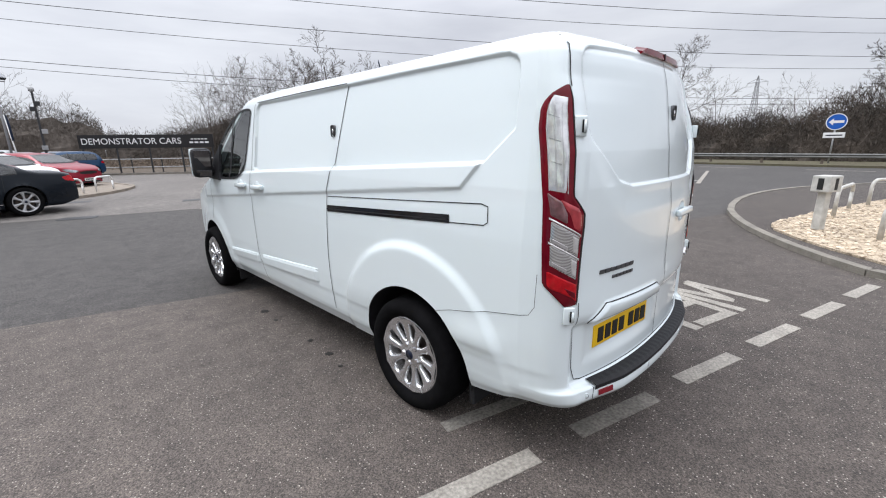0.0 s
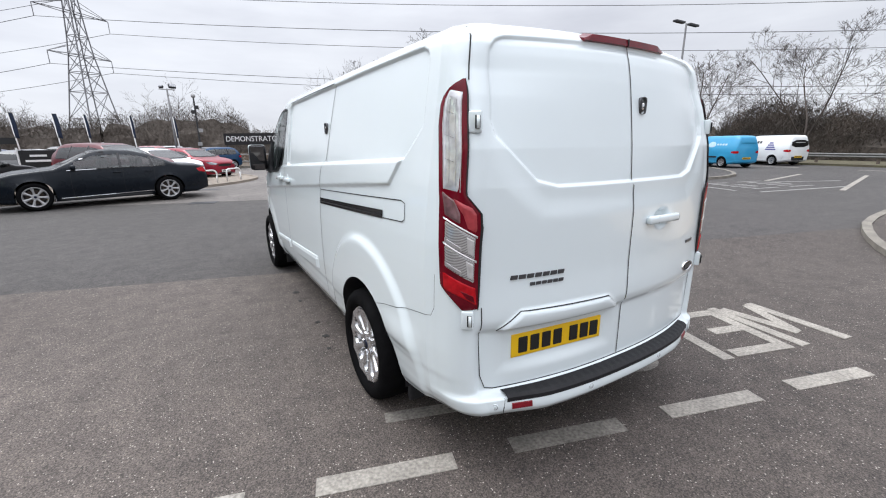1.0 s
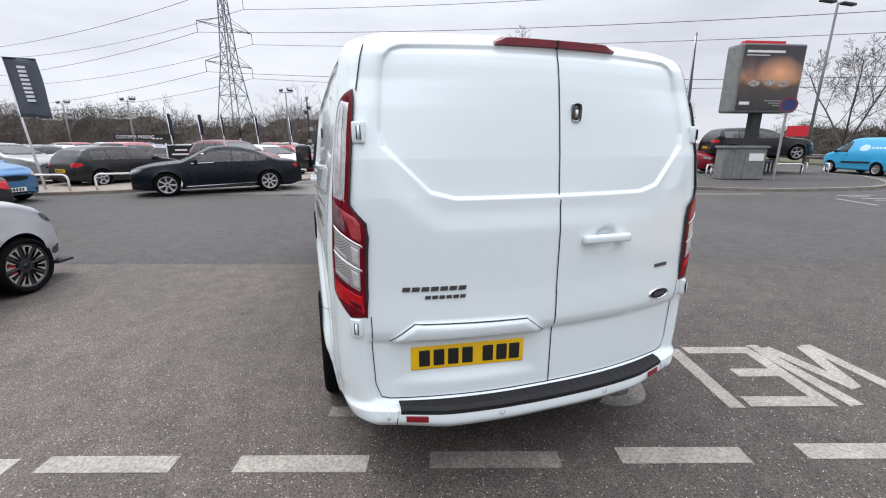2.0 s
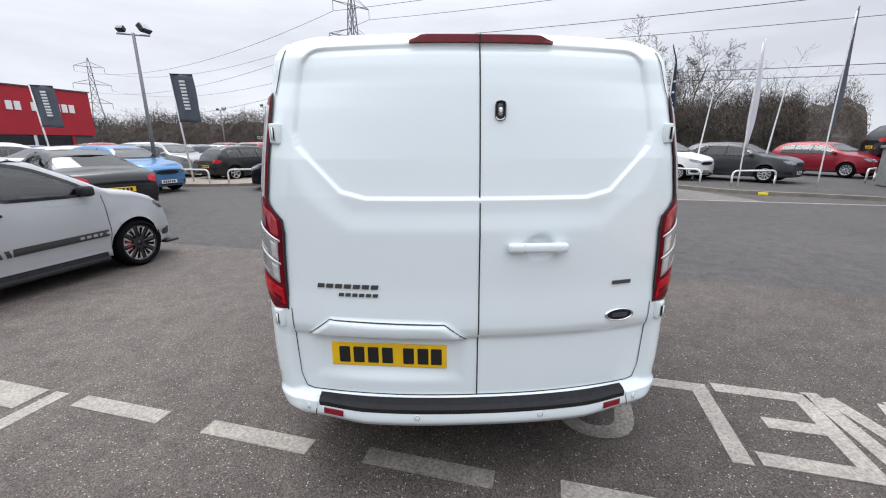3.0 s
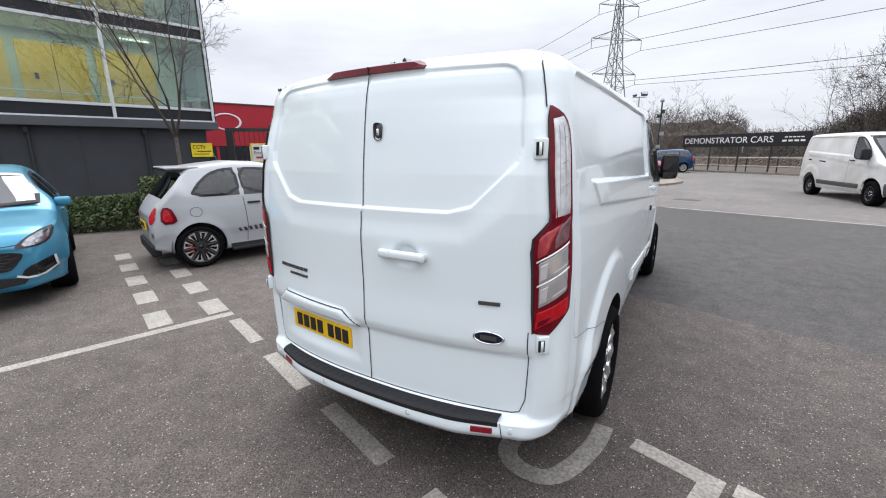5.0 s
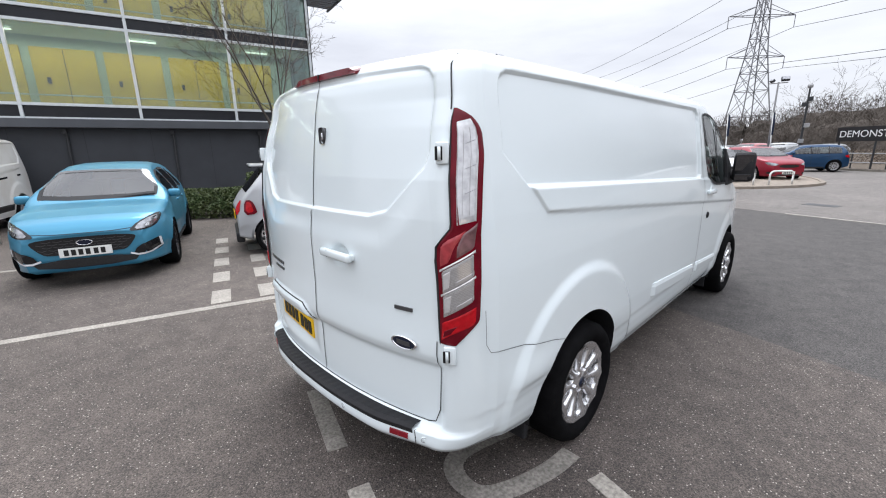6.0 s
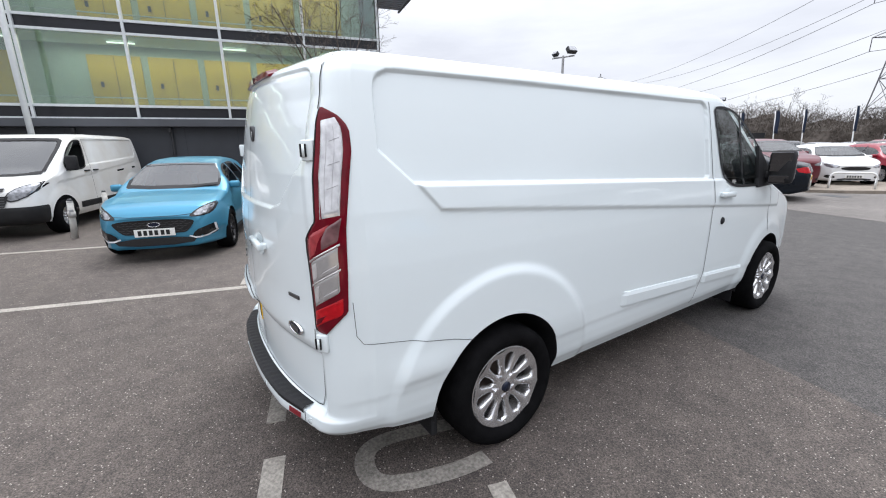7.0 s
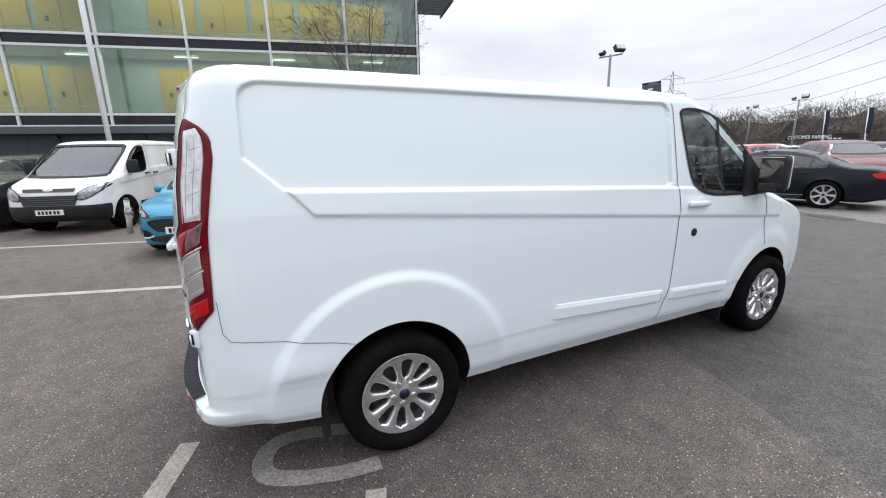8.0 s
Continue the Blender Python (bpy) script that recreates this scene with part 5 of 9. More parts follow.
SILVER_WHEEL = mat("silver_wheel", (0.5, 0.5, 0.51), 0.35, metal=0.7, var=0.05)
BLACK_WHEEL = mat("black_wheel", (0.03, 0.03, 0.032), 0.35, metal=0.3, var=0.1)


def car(name, label, kind, L, W, H, wb, front_over, paint, at, heading, wr=0.315, rim=0.21, spokes=10, spoke_mat=None, plate_rear=True, handles=None, cat="car",
        group="", fine=0.06, lower=None, detail=True, rim_mat=None, mirror_mat=None, lamps=True, face=True):
    """A parked vehicle; local +y is forwards, the origin lies on the ground under its middle."""
    hx, hy = heading
    ob = thing(name, label, cat, (at[0], at[1], 0 if len(at) < 3 else at[2]), math.degrees(math.atan2(-hx, hy)), group)
    fa = L - front_over
    axles = (fa - wb, fa)
    shell = car_shell(kind, L, W, H, axles, wr, wr + 0.05, fine)
    tree = BVHTree.FromBMesh(shell["body"])
    av, af = [], []
    for bm_ in shell.values():
        bm_.verts.index_update()
        base = len(av)
        av += [v.co.copy() for v in bm_.verts]
        af += [[base + v.index for v in f.verts] for f in bm_.faces]
    whole = BVHTree.FromPolygons(av, af)
    if detail:
        wv = [v.co.copy() for v in shell["windscreen"].verts]
        za, zb = min(v.z for v in wv), max(v.z for v in wv)
        edge = [(max([v.x for v in wv if abs(v.z - z) < 0.05] or [0.5]) - 0.012, z) for z in np.linspace(za + 0.035, zb - 0.03, 8)]
        (xa, _), (xb, _) = edge[0], edge[-1]
        ring = [(-xa * 0.5, za + 0.014), (xa * 0.5, za + 0.014)] + edge + [(xb * 0.4, zb - 0.012), (-xb * 0.4, zb - 0.012)] + [(-x, z) for x, z in edge[::-1]] + [(-xa * 0.5, za + 0.014)]
        part("screen_seal", scribe(whole, ring, "y", 1, 0.050, 0.005), BLACK_PLASTIC, ob, "black windscreen edge")
    part("body", shell["body"], paint, ob, "", True)
    for key, bm in shell.items():
        if key != "body":
            nm = key if isinstance(key, str) else "side_window"
            pane = {"windscreen": CAR_GLASS, "rear_window": DARK_GLASS}.get(nm, SIDE_GLASS)
            part(nm, bm, pane, ob, "", True).visible_shadow = False
    screen, rearw, sides, beltf = LOOKS[kind]
    hl = L / 2
    belt = beltf * H
    # cabin
    part("cabin", box(-W * 0.40, W * 0.40, (reach(sides[0])[0] if kind != "van" else 0.57) * L - hl, 0.70 * L - hl, 0.25, belt - 0.04, 0.03), CABIN, ob)
    for y in ((0.36, 0.52) if kind != "van" else (0.6,)):
        for s in (1, -1):
            part("seat_back", box(s * W * 0.2 - 0.2, s * W * 0.2 + 0.2, y * L - hl - 0.16, y * L - hl, belt - 0.3, min(belt + 0.26, H - 0.2), 0.05), CABIN, ob)
    for s in (1, -1):
        for ya in axles:
            wheel(ob, pose(s * (W / 2 - 0.115), ya - hl, wr, 8, 0, 0 if s > 0 else 180), wr, 0.19, rim, spokes, 0.045 if spokes > 7 else 0.07, rim_mat or (SILVER_WHEEL if spoke_mat is None else spoke_mat), SILVER_WHEEL if spoke_mat is None else spoke_mat, nuts=False, simple=not detail)
            bm = bmesh.new()
            prev = None
            for a in np.linspace(radians(-8), radians(188), 17):
                y, z = ya - hl + (wr + 0.05) * math.cos(a), wr + (wr + 0.05) * math.sin(a)
                now = [bm.verts.new((s * x, y, max(z, 0.15))) for x in (W / 2 - 0.06, W * 0.2)]
                if prev:
                    bm.faces.new((prev[0], prev[1], now[1], now[0]))
                prev = now
            part("arch_liner", bm, BLACK_PLASTIC, ob)
        # mirrors
        my = screen[1] * L - hl - 0.22
        part("mirror", box(s * (W / 2 + 0.03) - 0.085, s * (W / 2 + 0.03) + 0.085, my - 0.05, my + 0.06, belt + 0.0, belt + 0.12, 0.04), mirror_mat or (paint if kind != "van" else BLACK_PLASTIC), ob, "", True)
        if not detail:
            continue
        spans = [reach(w) for w in sides]
        if isinstance(sides[0], tuple):
            for a, b in sides[1:]:
                y = a * L - hl
                part("window_pillar", scribe(whole, [(y, belt + 0.0), (y - 0.02, H - 0.10)], "x", s, 0.06, 0.004), GLOSS_BLACK, ob)
            y0, y1 = spans[0][0] * L - hl, spans[-1][1] * L - hl
            part("window_seal", scribe(whole, [(y0 + 0.02, belt + 0.03), (y1, belt + 0.005)], "x", s, 0.022, 0.004), GLOSS_BLACK, ob)
        else:
            for w in sides:
                ring = smoothed([(a * L - hl, c * H) for a, c in w], 1)
                part("window_seal", scribe(whole, ring + ring[:2], "x", s, 0.034, 0.004), SEAM, ob, "black window surround")
        # tail lamps, head lamps, door lines, handles, sill
        zt = belt * (0.90 if kind != "van" else 0.85)
        if lamps:
            part("tail_lamp", decal(tree, [(s * W * 0.30, zt - 0.09), (s * W * 0.47, zt - 0.12), (s * W * 0.47, zt + 0.05), (s * W * 0.32, zt + 0.04)], "y", -1, 0.008), RED_LENS, ob, "red tail lamp")
        zh = 0.50 * H if kind != "van" else 0.48 * H
        if face:
            part("head_lamp", decal(tree, [(s * W * 0.25, zh - 0.06), (s * W * 0.40, zh - 0.07), (s * W * 0.455, zh + 0.06), (s * W * 0.40, zh + 0.08), (s * W * 0.25, zh)], "y", 1, 0.008), HEAD_LENS, ob, "clear head lamp")
        doors = [spans[-1][1] + 0.02, spans[-1][0] - 0.008] + ([spans[-2][0] - 0.01] if len(sides) > 2 else [])
        for d in doors:
            y = d * L - hl
            part("door_gap", scribe(tree, [(y, belt - 0.01), (y + 0.02, 0.55 * H * 0.7), (y, 0.30)], "x", s), SEAM, ob)
        for d in doors[1:]:
            y = d * L - hl + 0.14
            hit = tree.ray_cast(Vector((s * 9, y, belt - 0.1)), Vector((-s, 0, 0)))
            if hit[0] is not None:
                part("door_handle", box(-0.018, 0.018, -0.09, 0.09, -0.014, 0.014, 0.008), paint if handles is None else handles, ob, "", True, Matrix.Translation(hit[0] + Vector((s * 0.012, 0, 0))))
        part("sill_trim", scribe(tree, [(axles[0] - hl + wr + 0.1, 0.25), (axles[1] - hl - wr - 0.1, 0.25)], "x", s, 0.06, 0.006), BLACK_PLASTIC if lower is None else lower, ob)
        if face:
            part("fog_lamp", decal(tree, [(s * W * 0.30, 0.30), (s * W * 0.42, 0.30), (s * W * 0.42, 0.42), (s * W * 0.30, 0.38)], "y", 1, 0.006), TRIM_DARK, ob)
    if detail and face:
        part("grille", decal(tree, [(-W * 0.24, 0.475 * H), (W * 0.24, 0.475 * H), (W * 0.20, 0.39 * H), (-W * 0.20, 0.39 * H)], "y", 1, 0.006), TRIM_DARK, ob, "dark radiator grille")
        part("lower_grille", decal(tree, [(-W * 0.28, 0.30), (W * 0.28, 0.30), (W * 0.24, 0.21), (-W * 0.24, 0.21)], "y", 1, 0.006), TRIM_DARK, ob)
    if detail:
        for sgn, mt, z in ((1, WHITE_PLATE, 0.36 if face else 0.45), (-1, YELLOW_PLATE, 0.60 if kind != "van" else 0.55)):
            hit = tree.ray_cast(Vector((0, sgn * 9, z)), Vector((0, -sgn, 0)))
            if hit[0] is not None:
                pl = part("number_plate", box(-0.26, 0.26, -0.008, 0.008, -0.055, 0.055, 0.003), mt, ob, "number plate with dark characters", False, Matrix.Translation(hit[0] + Vector((0, sgn * 0.03, 0))) @ pose(0, 0, 0, 0, 0, 180 if sgn > 0 else 0))
                for x in (-0.19, -0.12, -0.05, 0.02, 0.10, 0.17):
                    part("plate_bar", box(x - 0.023, x + 0.023, -0.0105, -0.0075, -0.036, 0.036), INK, pl)
    return ob, tree, hl


def uvdir(u, v):
    p = SX * u + SY * v
    return (p.x, p.y)


# the pale grey three-door hatchback beside the van
PEARL = car_paint("pearl_grey_paint", (0.37, 0.378, 0.39))
ab, tree, hl = car("small_hatchback", "pearl grey three-door hatchback with dark side stripe", "bubble", 3.46, 1.63, 1.48, 2.20, 0.70, PEARL,
                   site(-5.69, 1.37), uvdir(0, 1), 0.300, 0.232, 8, BLACK_WHEEL, handles=BLACK_PLASTIC, fine=0.03, mirror_mat=BLACK_PLASTIC, lamps=False)
PALE_MARK = mat("pale_grey_mark", (0.33, 0.33, 0.34), 0.45, var=0.06)
STRIPE = mat("dark_grey_stripe", (0.045, 0.045, 0.048), 0.4, var=0.08)
for s in (1, -1):
    part("side_stripe", decal(tree, [(-0.28, 0.455), (0.80, 0.475), (0.80, 0.555), (-0.28, 0.535)], "x", s, 0.004, 3, 0), STRIPE, ab, "dark grey side stripe")
    for k in range(5):
        y = -0.30 - 0.075 * k
        h = 0.075 - 0.006 * k
        part("stripe_bar", decal(tree, [(y - 0.03, 0.455), (y + 0.012, 0.455), (y - 0.012, 0.455 + h), (y - 0.054, 0.455 + h)], "x", s, 0.004, 1, 0), STRIPE, ab)
    for k in range(6):
        y = 0.34 + 0.072 * k
        part("stripe_letter_bar", decal(tree, [(y, 0.492 + 0.0013 * k), (y + 0.045, 0.493 + 0.0013 * k), (y + 0.045, 0.522 + 0.0013 * k), (y, 0.521 + 0.0013 * k)], "x", s, 0.006, 0, 0), PALE_MARK, ab)
    part("fuel_flap", scribe(tree, [(-1.17 + 0.075 * math.cos(a), 0.80 + 0.065 * math.sin(a)) for a in np.linspace(0, 2 * math.pi, 25)], "x", s, 0.006), SEAM, ab)
    part("sill_skirt", box(s * 0.765 - 0.05, s * 0.765 + 0.05, -0.76, 0.64, 0.17, 0.225, 0.02), BLACK_PLASTIC, ab, "black side skirt", True)
    rim_at = [(-1.60, 0.65), (-1.40, 0.67), (-1.42, 0.78), (-1.47, 0.89), (-1.57, 0.88)]
    part("tail_lamp", decal(tree, rim_at, "x", s, 0.010, 2, 1), RED_DARK, ab, "upright red tail lamp")
    part("tail_lamp_core", decal(tree, [(-1.57, 0.69), (-1.45, 0.70), (-1.47, 0.80), (-1.50, 0.86), (-1.55, 0.85)], "x", s, 0.016, 1, 1), RED_LENS, ab)
    part("tail_lamp_rear", decal(tree, [(s * 0.56, 0.65), (s * 0.68, 0.66), (s * 0.66, 0.89), (s * 0.57, 0.87)], "y", -1, 0.012), RED_LENS, ab)
    part("quarter_crease", scribe(tree, [(-1.45, 0.935), (-0.3, 0.925), (0.9, 0.88)], "x", s, 0.008, 0.002), PEARL, ab)
    part("bumper_reflector", decal(tree, [(s * 0.50, 0.46), (s * 0.66, 0.47), (s * 0.66, 0.53), (s * 0.50, 0.53)], "y", -1, 0.010), RED_DARK, ab)
part("roof_spoiler", box(-0.53, 0.53, -1.42, -1.0, 1.385, 1.418, 0.014), PEARL, ab, "grey roof spoiler", True)
part("spoiler_edge", box(-0.50, 0.50, -1.435, -1.40, 1.372, 1.40, 0.008), GLOSS_BLACK, ab, "black spoiler edge", True)
RED_CALIPER = mat("red_caliper", (0.30, 0.01, 0.012), 0.4, var=0.1)
tip = bmesh.new()
tv = [tip.verts.new((0.101, t, r)) for r, t in ((0.226, -0.062), (0.226, 0.062), (0.200, 0.052), (0.200, 0.022), (0.200, -0.022), (0.200, -0.052), (0.105, 0.012), (0.105, -0.012))]
for ids in ((0, 1, 2, 3, 4, 5), (2, 6, 3), (5, 4, 7)):
    tip.faces.new([tv[i] for i in ids])
tip_mesh = mesh_of(tip, "spoke_tip")
for w8 in [o for o in ab.children if o.name.startswith("wheel")]:
    for k in range(8):
        part("spoke_tip", tip_mesh, ALLOY, w8, at=Matrix.Rotation(2 * math.pi * (k + 0.5) / 8, 4, "X"))
    part("brake_caliper", box(0.045, 0.075, -0.16, -0.09, -0.06, 0.06, 0.01), RED_CALIPER, w8, "red brake caliper")
part("rear_diffuser", box(-0.6, 0.6, -1.74, -1.62, 0.20, 0.36, 0.03), BLACK_PLASTIC, ab, "black rear diffuser", True)
part("front_lip", box(-0.64, 0.64, 1.55, 1.76, 0.17, 0.20, 0.01), BLACK_PLASTIC, ab)

# the bright blue hatchback in its bay
FRAME_SILVER = mat("satin_silver_trim", (0.72, 0.72, 0.74), 0.35, metal=0.3, var=0.05)
BLUE = car_paint("bright_blue_paint", (0.055, 0.235, 0.36), 0.35)
fi, tree, hl = car("blue_hatchback", "bright metallic blue hatchback parked nose out in a bay", "supermini", 4.07, 1.735, 1.48, 2.49, 0.86, BLUE,
                   site(-6.35, -2.06), uvdir(1, 0), 0.32, 0.225, 10, BLACK_WHEEL, fine=0.03, face=False)
part("mesh_grille", decal(tree, [(-0.50, 0.615), (-0.30, 0.635), (0.30, 0.635), (0.50, 0.615), (0.53, 0.58), (0.43, 0.45), (0.36, 0.42), (-0.36, 0.42), (-0.43, 0.45), (-0.53, 0.58)], "y", 1, 0.010, 3, 1), TRIM_DARK, fi, "black honeycomb grille")
for r in range(5):
    for k in range(10):
        x = -0.48 + 0.105 * k + (0.052 if r % 2 else 0)
        if abs(x) < 0.45 - 0.03 * (2 - r if r < 2 else 0):
            part("grille_cell", scribe(tree, [(x - 0.045, 0.465 + 0.034 * r), (x, 0.452 + 0.034 * r), (x + 0.045, 0.465 + 0.034 * r)], "y", 1, 0.007, 0.014), BADGE_GREY, fi)
part("lower_intake", decal(tree, [(-0.56, 0.365), (0.56, 0.365), (0.46, 0.25), (-0.46, 0.25)], "y", 1, 0.010, 3, 1), TRIM_DARK, fi, "black lower intake")
part("bonnet_gap", scribe(tree, [(-0.58, 0.70), (-0.3, 0.682), (0.3, 0.682), (0.58, 0.70)], "y", 1, 0.007, 0.004), SEAM, fi)
hitf = tree.ray_cast(Vector((0, 9, 0.565)), Vector((0, -1, 0)))[0]
mf = Matrix.Translation(hitf + Vector((0, 0.02, 0))) @ pose(0, 0, 0, -90, 0, 0) @ Matrix.Diagonal((0.085, 0.034, 1, 1))
ovf = part("oval_badge", lathe([(0.0, 1.0), (0.008, 0.97), (0.010, 0.90), (0.006, 0.84)], 32, "Z", None, mf), CHROME, fi, "oval chrome-rimmed badge", True)
part("oval_field", lathe([(0.006, 0.86), (0.0078, 0.0)], 32, "Z", None, mf), BADGE_BLUE, ovf)
for s in (1, -1):
    lampf = part("head_lamp", decal(tree, [(s * 0.46, 0.67), (s * 0.50, 0.65), (s * 0.68, 0.655), (s * 0.765, 0.71), (s * 0.80, 0.835), (s * 0.70, 0.825), (s * 0.56, 0.76)], "y", 1, 0.008, 4, 1), GLOSS_BLACK, fi, "swept head lamp with dark bezel")
    part("lamp_lens", decal(tree, [(s * 0.51, 0.670), (s * 0.66, 0.672), (s * 0.735, 0.715), (s * 0.77, 0.815), (s * 0.68, 0.80), (s * 0.57, 0.745)], "y", 1, 0.014, 3, 1), HEAD_LENS, lampf)
    part("lamp_bulb", decal(tree, [(s * 0.63, 0.69), (s * 0.68, 0.695), (s * 0.69, 0.735), (s * 0.64, 0.725)], "y", 1, 0.020, 1, 1), CHROME, lampf)
    part("side_intake", decal(tree, [(s * 0.52, 0.45), (s * 0.70, 0.51), (s * 0.77, 0.52), (s * 0.775, 0.38), (s * 0.70, 0.345), (s * 0.46, 0.335)], "y", 1, 0.009, 3, 1), GLOSS_BLACK, fi)
    part("silver_blade", scribe(tree, [(s * 0.755, 0.52), (s * 0.765, 0.40), (s * 0.66, 0.352), (s * 0.52, 0.345), (s * 0.44, 0.372)], "y", 1, 0.022, 0.030), FRAME_SILVER, fi, "silver bumper blade")
    part("wiper", rod((s * 0.05, 0.955, 0.985), (s * 0.05 - 0.62, 0.90, 1.035), 0.009), BLACK_PLASTIC, fi)
    part("side_crease", scribe(tree, [(-1.6, 0.86), (0.0, 0.83), (1.25, 0.79)], "x", s, 0.010, 0.002), BLUE, fi)

# dark blue saloon across the yard
NAVY = mat("dark_blue_paint", (0.005, 0.008, 0.013), 0.28, var=0.03, scale=3, coat=0.12, spec=0.25)
lexd = (-2.8 / 2.89, -0.70 / 2.89)
lexn = (lexd[1], -lexd[0])
mid = ((-2.2 - 5.0) / 2, (13.5 + 12.8) / 2)
sa, tree, hl = car("dark_saloon", "dark blue saloon with silver alloy wheels crossing the yard", "sedan", 4.92, 1.875, 1.475, 2.87, 0.93, NAVY,
                   (mid[0] + lexn[0] * 0.83 + lexd[0] * 0.1, mid[1] + lexn[1] * 0.83 + lexd[1] * 0.1), lexd, 0.345, 0.245, 7, fine=0.05)
for s in (1, -1):
    part("chrome_strip", scribe(tree, [(-1.0, 0.32), (1.05, 0.27)], "x", s, 0.018, 0.010), CHROME, sa, "thin chrome sill strip")
    part("window_chrome", scribe(tree, [(-1.12, 1.03), (-0.92, 1.12), (-0.6, 1.22), (-0.1, 1.285), (0.30, 1.275), (0.55, 1.235)], "x", s, 0.020, 0.026), CHROME, sa)
    part("window_chrome", scribe(tree, [(-1.12, 1.03), (-0.6, 1.0), (0.2, 0.98), (0.85, 0.962)], "x", s, 0.016, 0.026), CHROME, sa)

# black saloon seen from behind
BLACKP = car_paint("black_paint", (0.012, 0.012, 0.014), 0.1)
ah = Vector((-0.85, 0.53)).normalized()
ar = Vector((ah.y, -ah.x))
c = Vector((-6.3, 8.25)) - ar * 0.88 + ah * 2.2
car("black_saloon", "black saloon with yellow rear number plate", "sedan", 4.6, 1.77, 1.42, 2.65, 0.95, BLACKP, (c.x, c.y), (ah.x, ah.y), 0.32, 0.21, 5, fine=0.06)
# pale blue hatchback and others in the left rows
SKYB = car_paint("light_blue_paint", (0.075, 0.19, 0.36), 0.3)
fh = Vector(uvdir(1, -0.1)).normalized()
c = Vector((-8.5, 12.2)) - fh * 2.1
car("light_blue_hatchback", "light blue hatchback facing the lane", "hatch", 4.2, 1.74, 1.5, 2.6, 0.85, SKYB, (c.x, c.y), (fh.x, fh.y), fine=0.07)
SILV = car_paint("silver_grey_paint", (0.27, 0.28, 0.285), 0.4)
c = Vector((-10.3, 18.0)) - fh * 2.0
car("silver_people_carrier", "silver grey people carrier in the parking row", "suv", 4.1, 1.72, 1.58, 2.55, 0.85, SILV, (c.x, c.y), (fh.x, fh.y), fine=0.07)
bh = Vector((0.60, 0.80)).normalized()
c = Vector((-9.2, 17.0)) + bh * 1.6
car("black_hatchback", "black hatchback seen from its rear corner", "hatch", 4.3, 1.78, 1.45, 2.65, 0.85, BLACKP, (c.x, c.y), (bh.x, bh.y), spokes=5, fine=0.07)
BEIGE = car_paint("maroon_paint", (0.11, 0.016, 0.022), 0.2)
car("maroon_estate", "dark maroon tall estate parked behind the saloon", "suv", 4.5, 1.85, 1.70, 2.7, 0.9, BEIGE, (-4.2, 18.9), uvdir(0.9, -0.5), fine=0.07)
REDP = car_paint("red_paint", (0.24, 0.010, 0.025), 0.15)
WHITEP = car_paint("white_car_paint", (0.72, 0.73, 0.73))
car("white_hatchback", "white hatchback facing out behind white hoops", "hatch", 4.3, 1.8, 1.46, 2.65, 0.85, WHITEP, (-3.0, 21.3), (0.60, -0.80), fine=0.07)
car("red_hatchback", "red hatchback facing out behind white hoops", "hatch", 4.3, 1.8, 1.46, 2.65, 0.85, REDP, (-1.7, 23.6), (0.66, -0.75), fine=0.07)
BLU2 = car_paint("strong_blue_paint", (0.008, 0.043, 0.105), 0.2)
car("blue_crossover", "strong blue crossover parked by the fence", "suv", 4.0, 1.75, 1.48, 2.5, 0.8, BLU2, (-0.75, 30.7), (-0.93, -0.37), fine=0.07)

# display cars on the right-hand island
car("white_city_car", "white small five-door car displayed on the kerbed island", "hatch", 3.6, 1.6, 1.49, 2.4, 0.65, WHITEP, (10.2, 15.9, 0.1), (0.42, -0.90), 0.29, 0.2, 10, fine=0.06)
GREYP = car_paint("dark_grey_paint", (0.045, 0.048, 0.052), 0.3)
car("dark_grey_hatchback", "dark grey hatchback displayed on the kerbed island", "hatch", 4.07, 1.73, 1.46, 2.58, 0.82, GREYP, (12.4, 14.6, 0.1), (0.55, -0.83), 0.31, 0.21, 10, fine=0.06)
car("dark_green_hatchback", "dark green-grey hatchback behind the white city car", "hatch", 4.07, 1.75, 1.50, 2.58, 0.82, car_paint("green_grey_paint", (0.06, 0.075, 0.072), 0.3), (9.5, 19.8, 0.1), (0.45, -0.89), fine=0.08)
car("red_hatchback", "red hatchback on the display island", "hatch", 4.1, 1.75, 1.47, 2.58, 0.82, REDP, (17.9, 16.4, 0.1), (0.3, -0.95), fine=0.07)
# the ramp car under the billboard
car("black_crossover", "black electric crossover raised on a display ramp", "suv", 4.7, 1.88, 1.55, 2.9, 0.9, BLACKP, (20.6, 14.2, 0.75), (0.9, -0.43), 0.36, 0.26, 5, fine=0.07)
# vans on the road
FADED_MARK = mat("pale_blue_mark", (0.42, 0.60, 0.70), 0.5, var=0.1)
cv, tree, hl = car("white_delivery_van", "white small delivery van with purple stripes", "van", 4.5, 1.8, 1.84, 2.7, 0.88, WHITEP, (31.15, 11.6), (0.375, 0.927), fine=0.08, cat="van")
part("rear_window", decal(tree, [(-0.62, 1.12), (0.62, 1.12), (0.56, 1.55), (-0.56, 1.55)], "y", -1, 0.008, 2, 1), GLOSS_BLACK, cv, "dark rear door windows")
part("rear_bumper", decal(tree, [(-0.84, 0.30), (0.84, 0.30), (0.84, 0.55), (-0.84, 0.55)], "y", -1, 0.02, 2, 0), BLACK_PLASTIC, cv, "dark grey rear bumper")
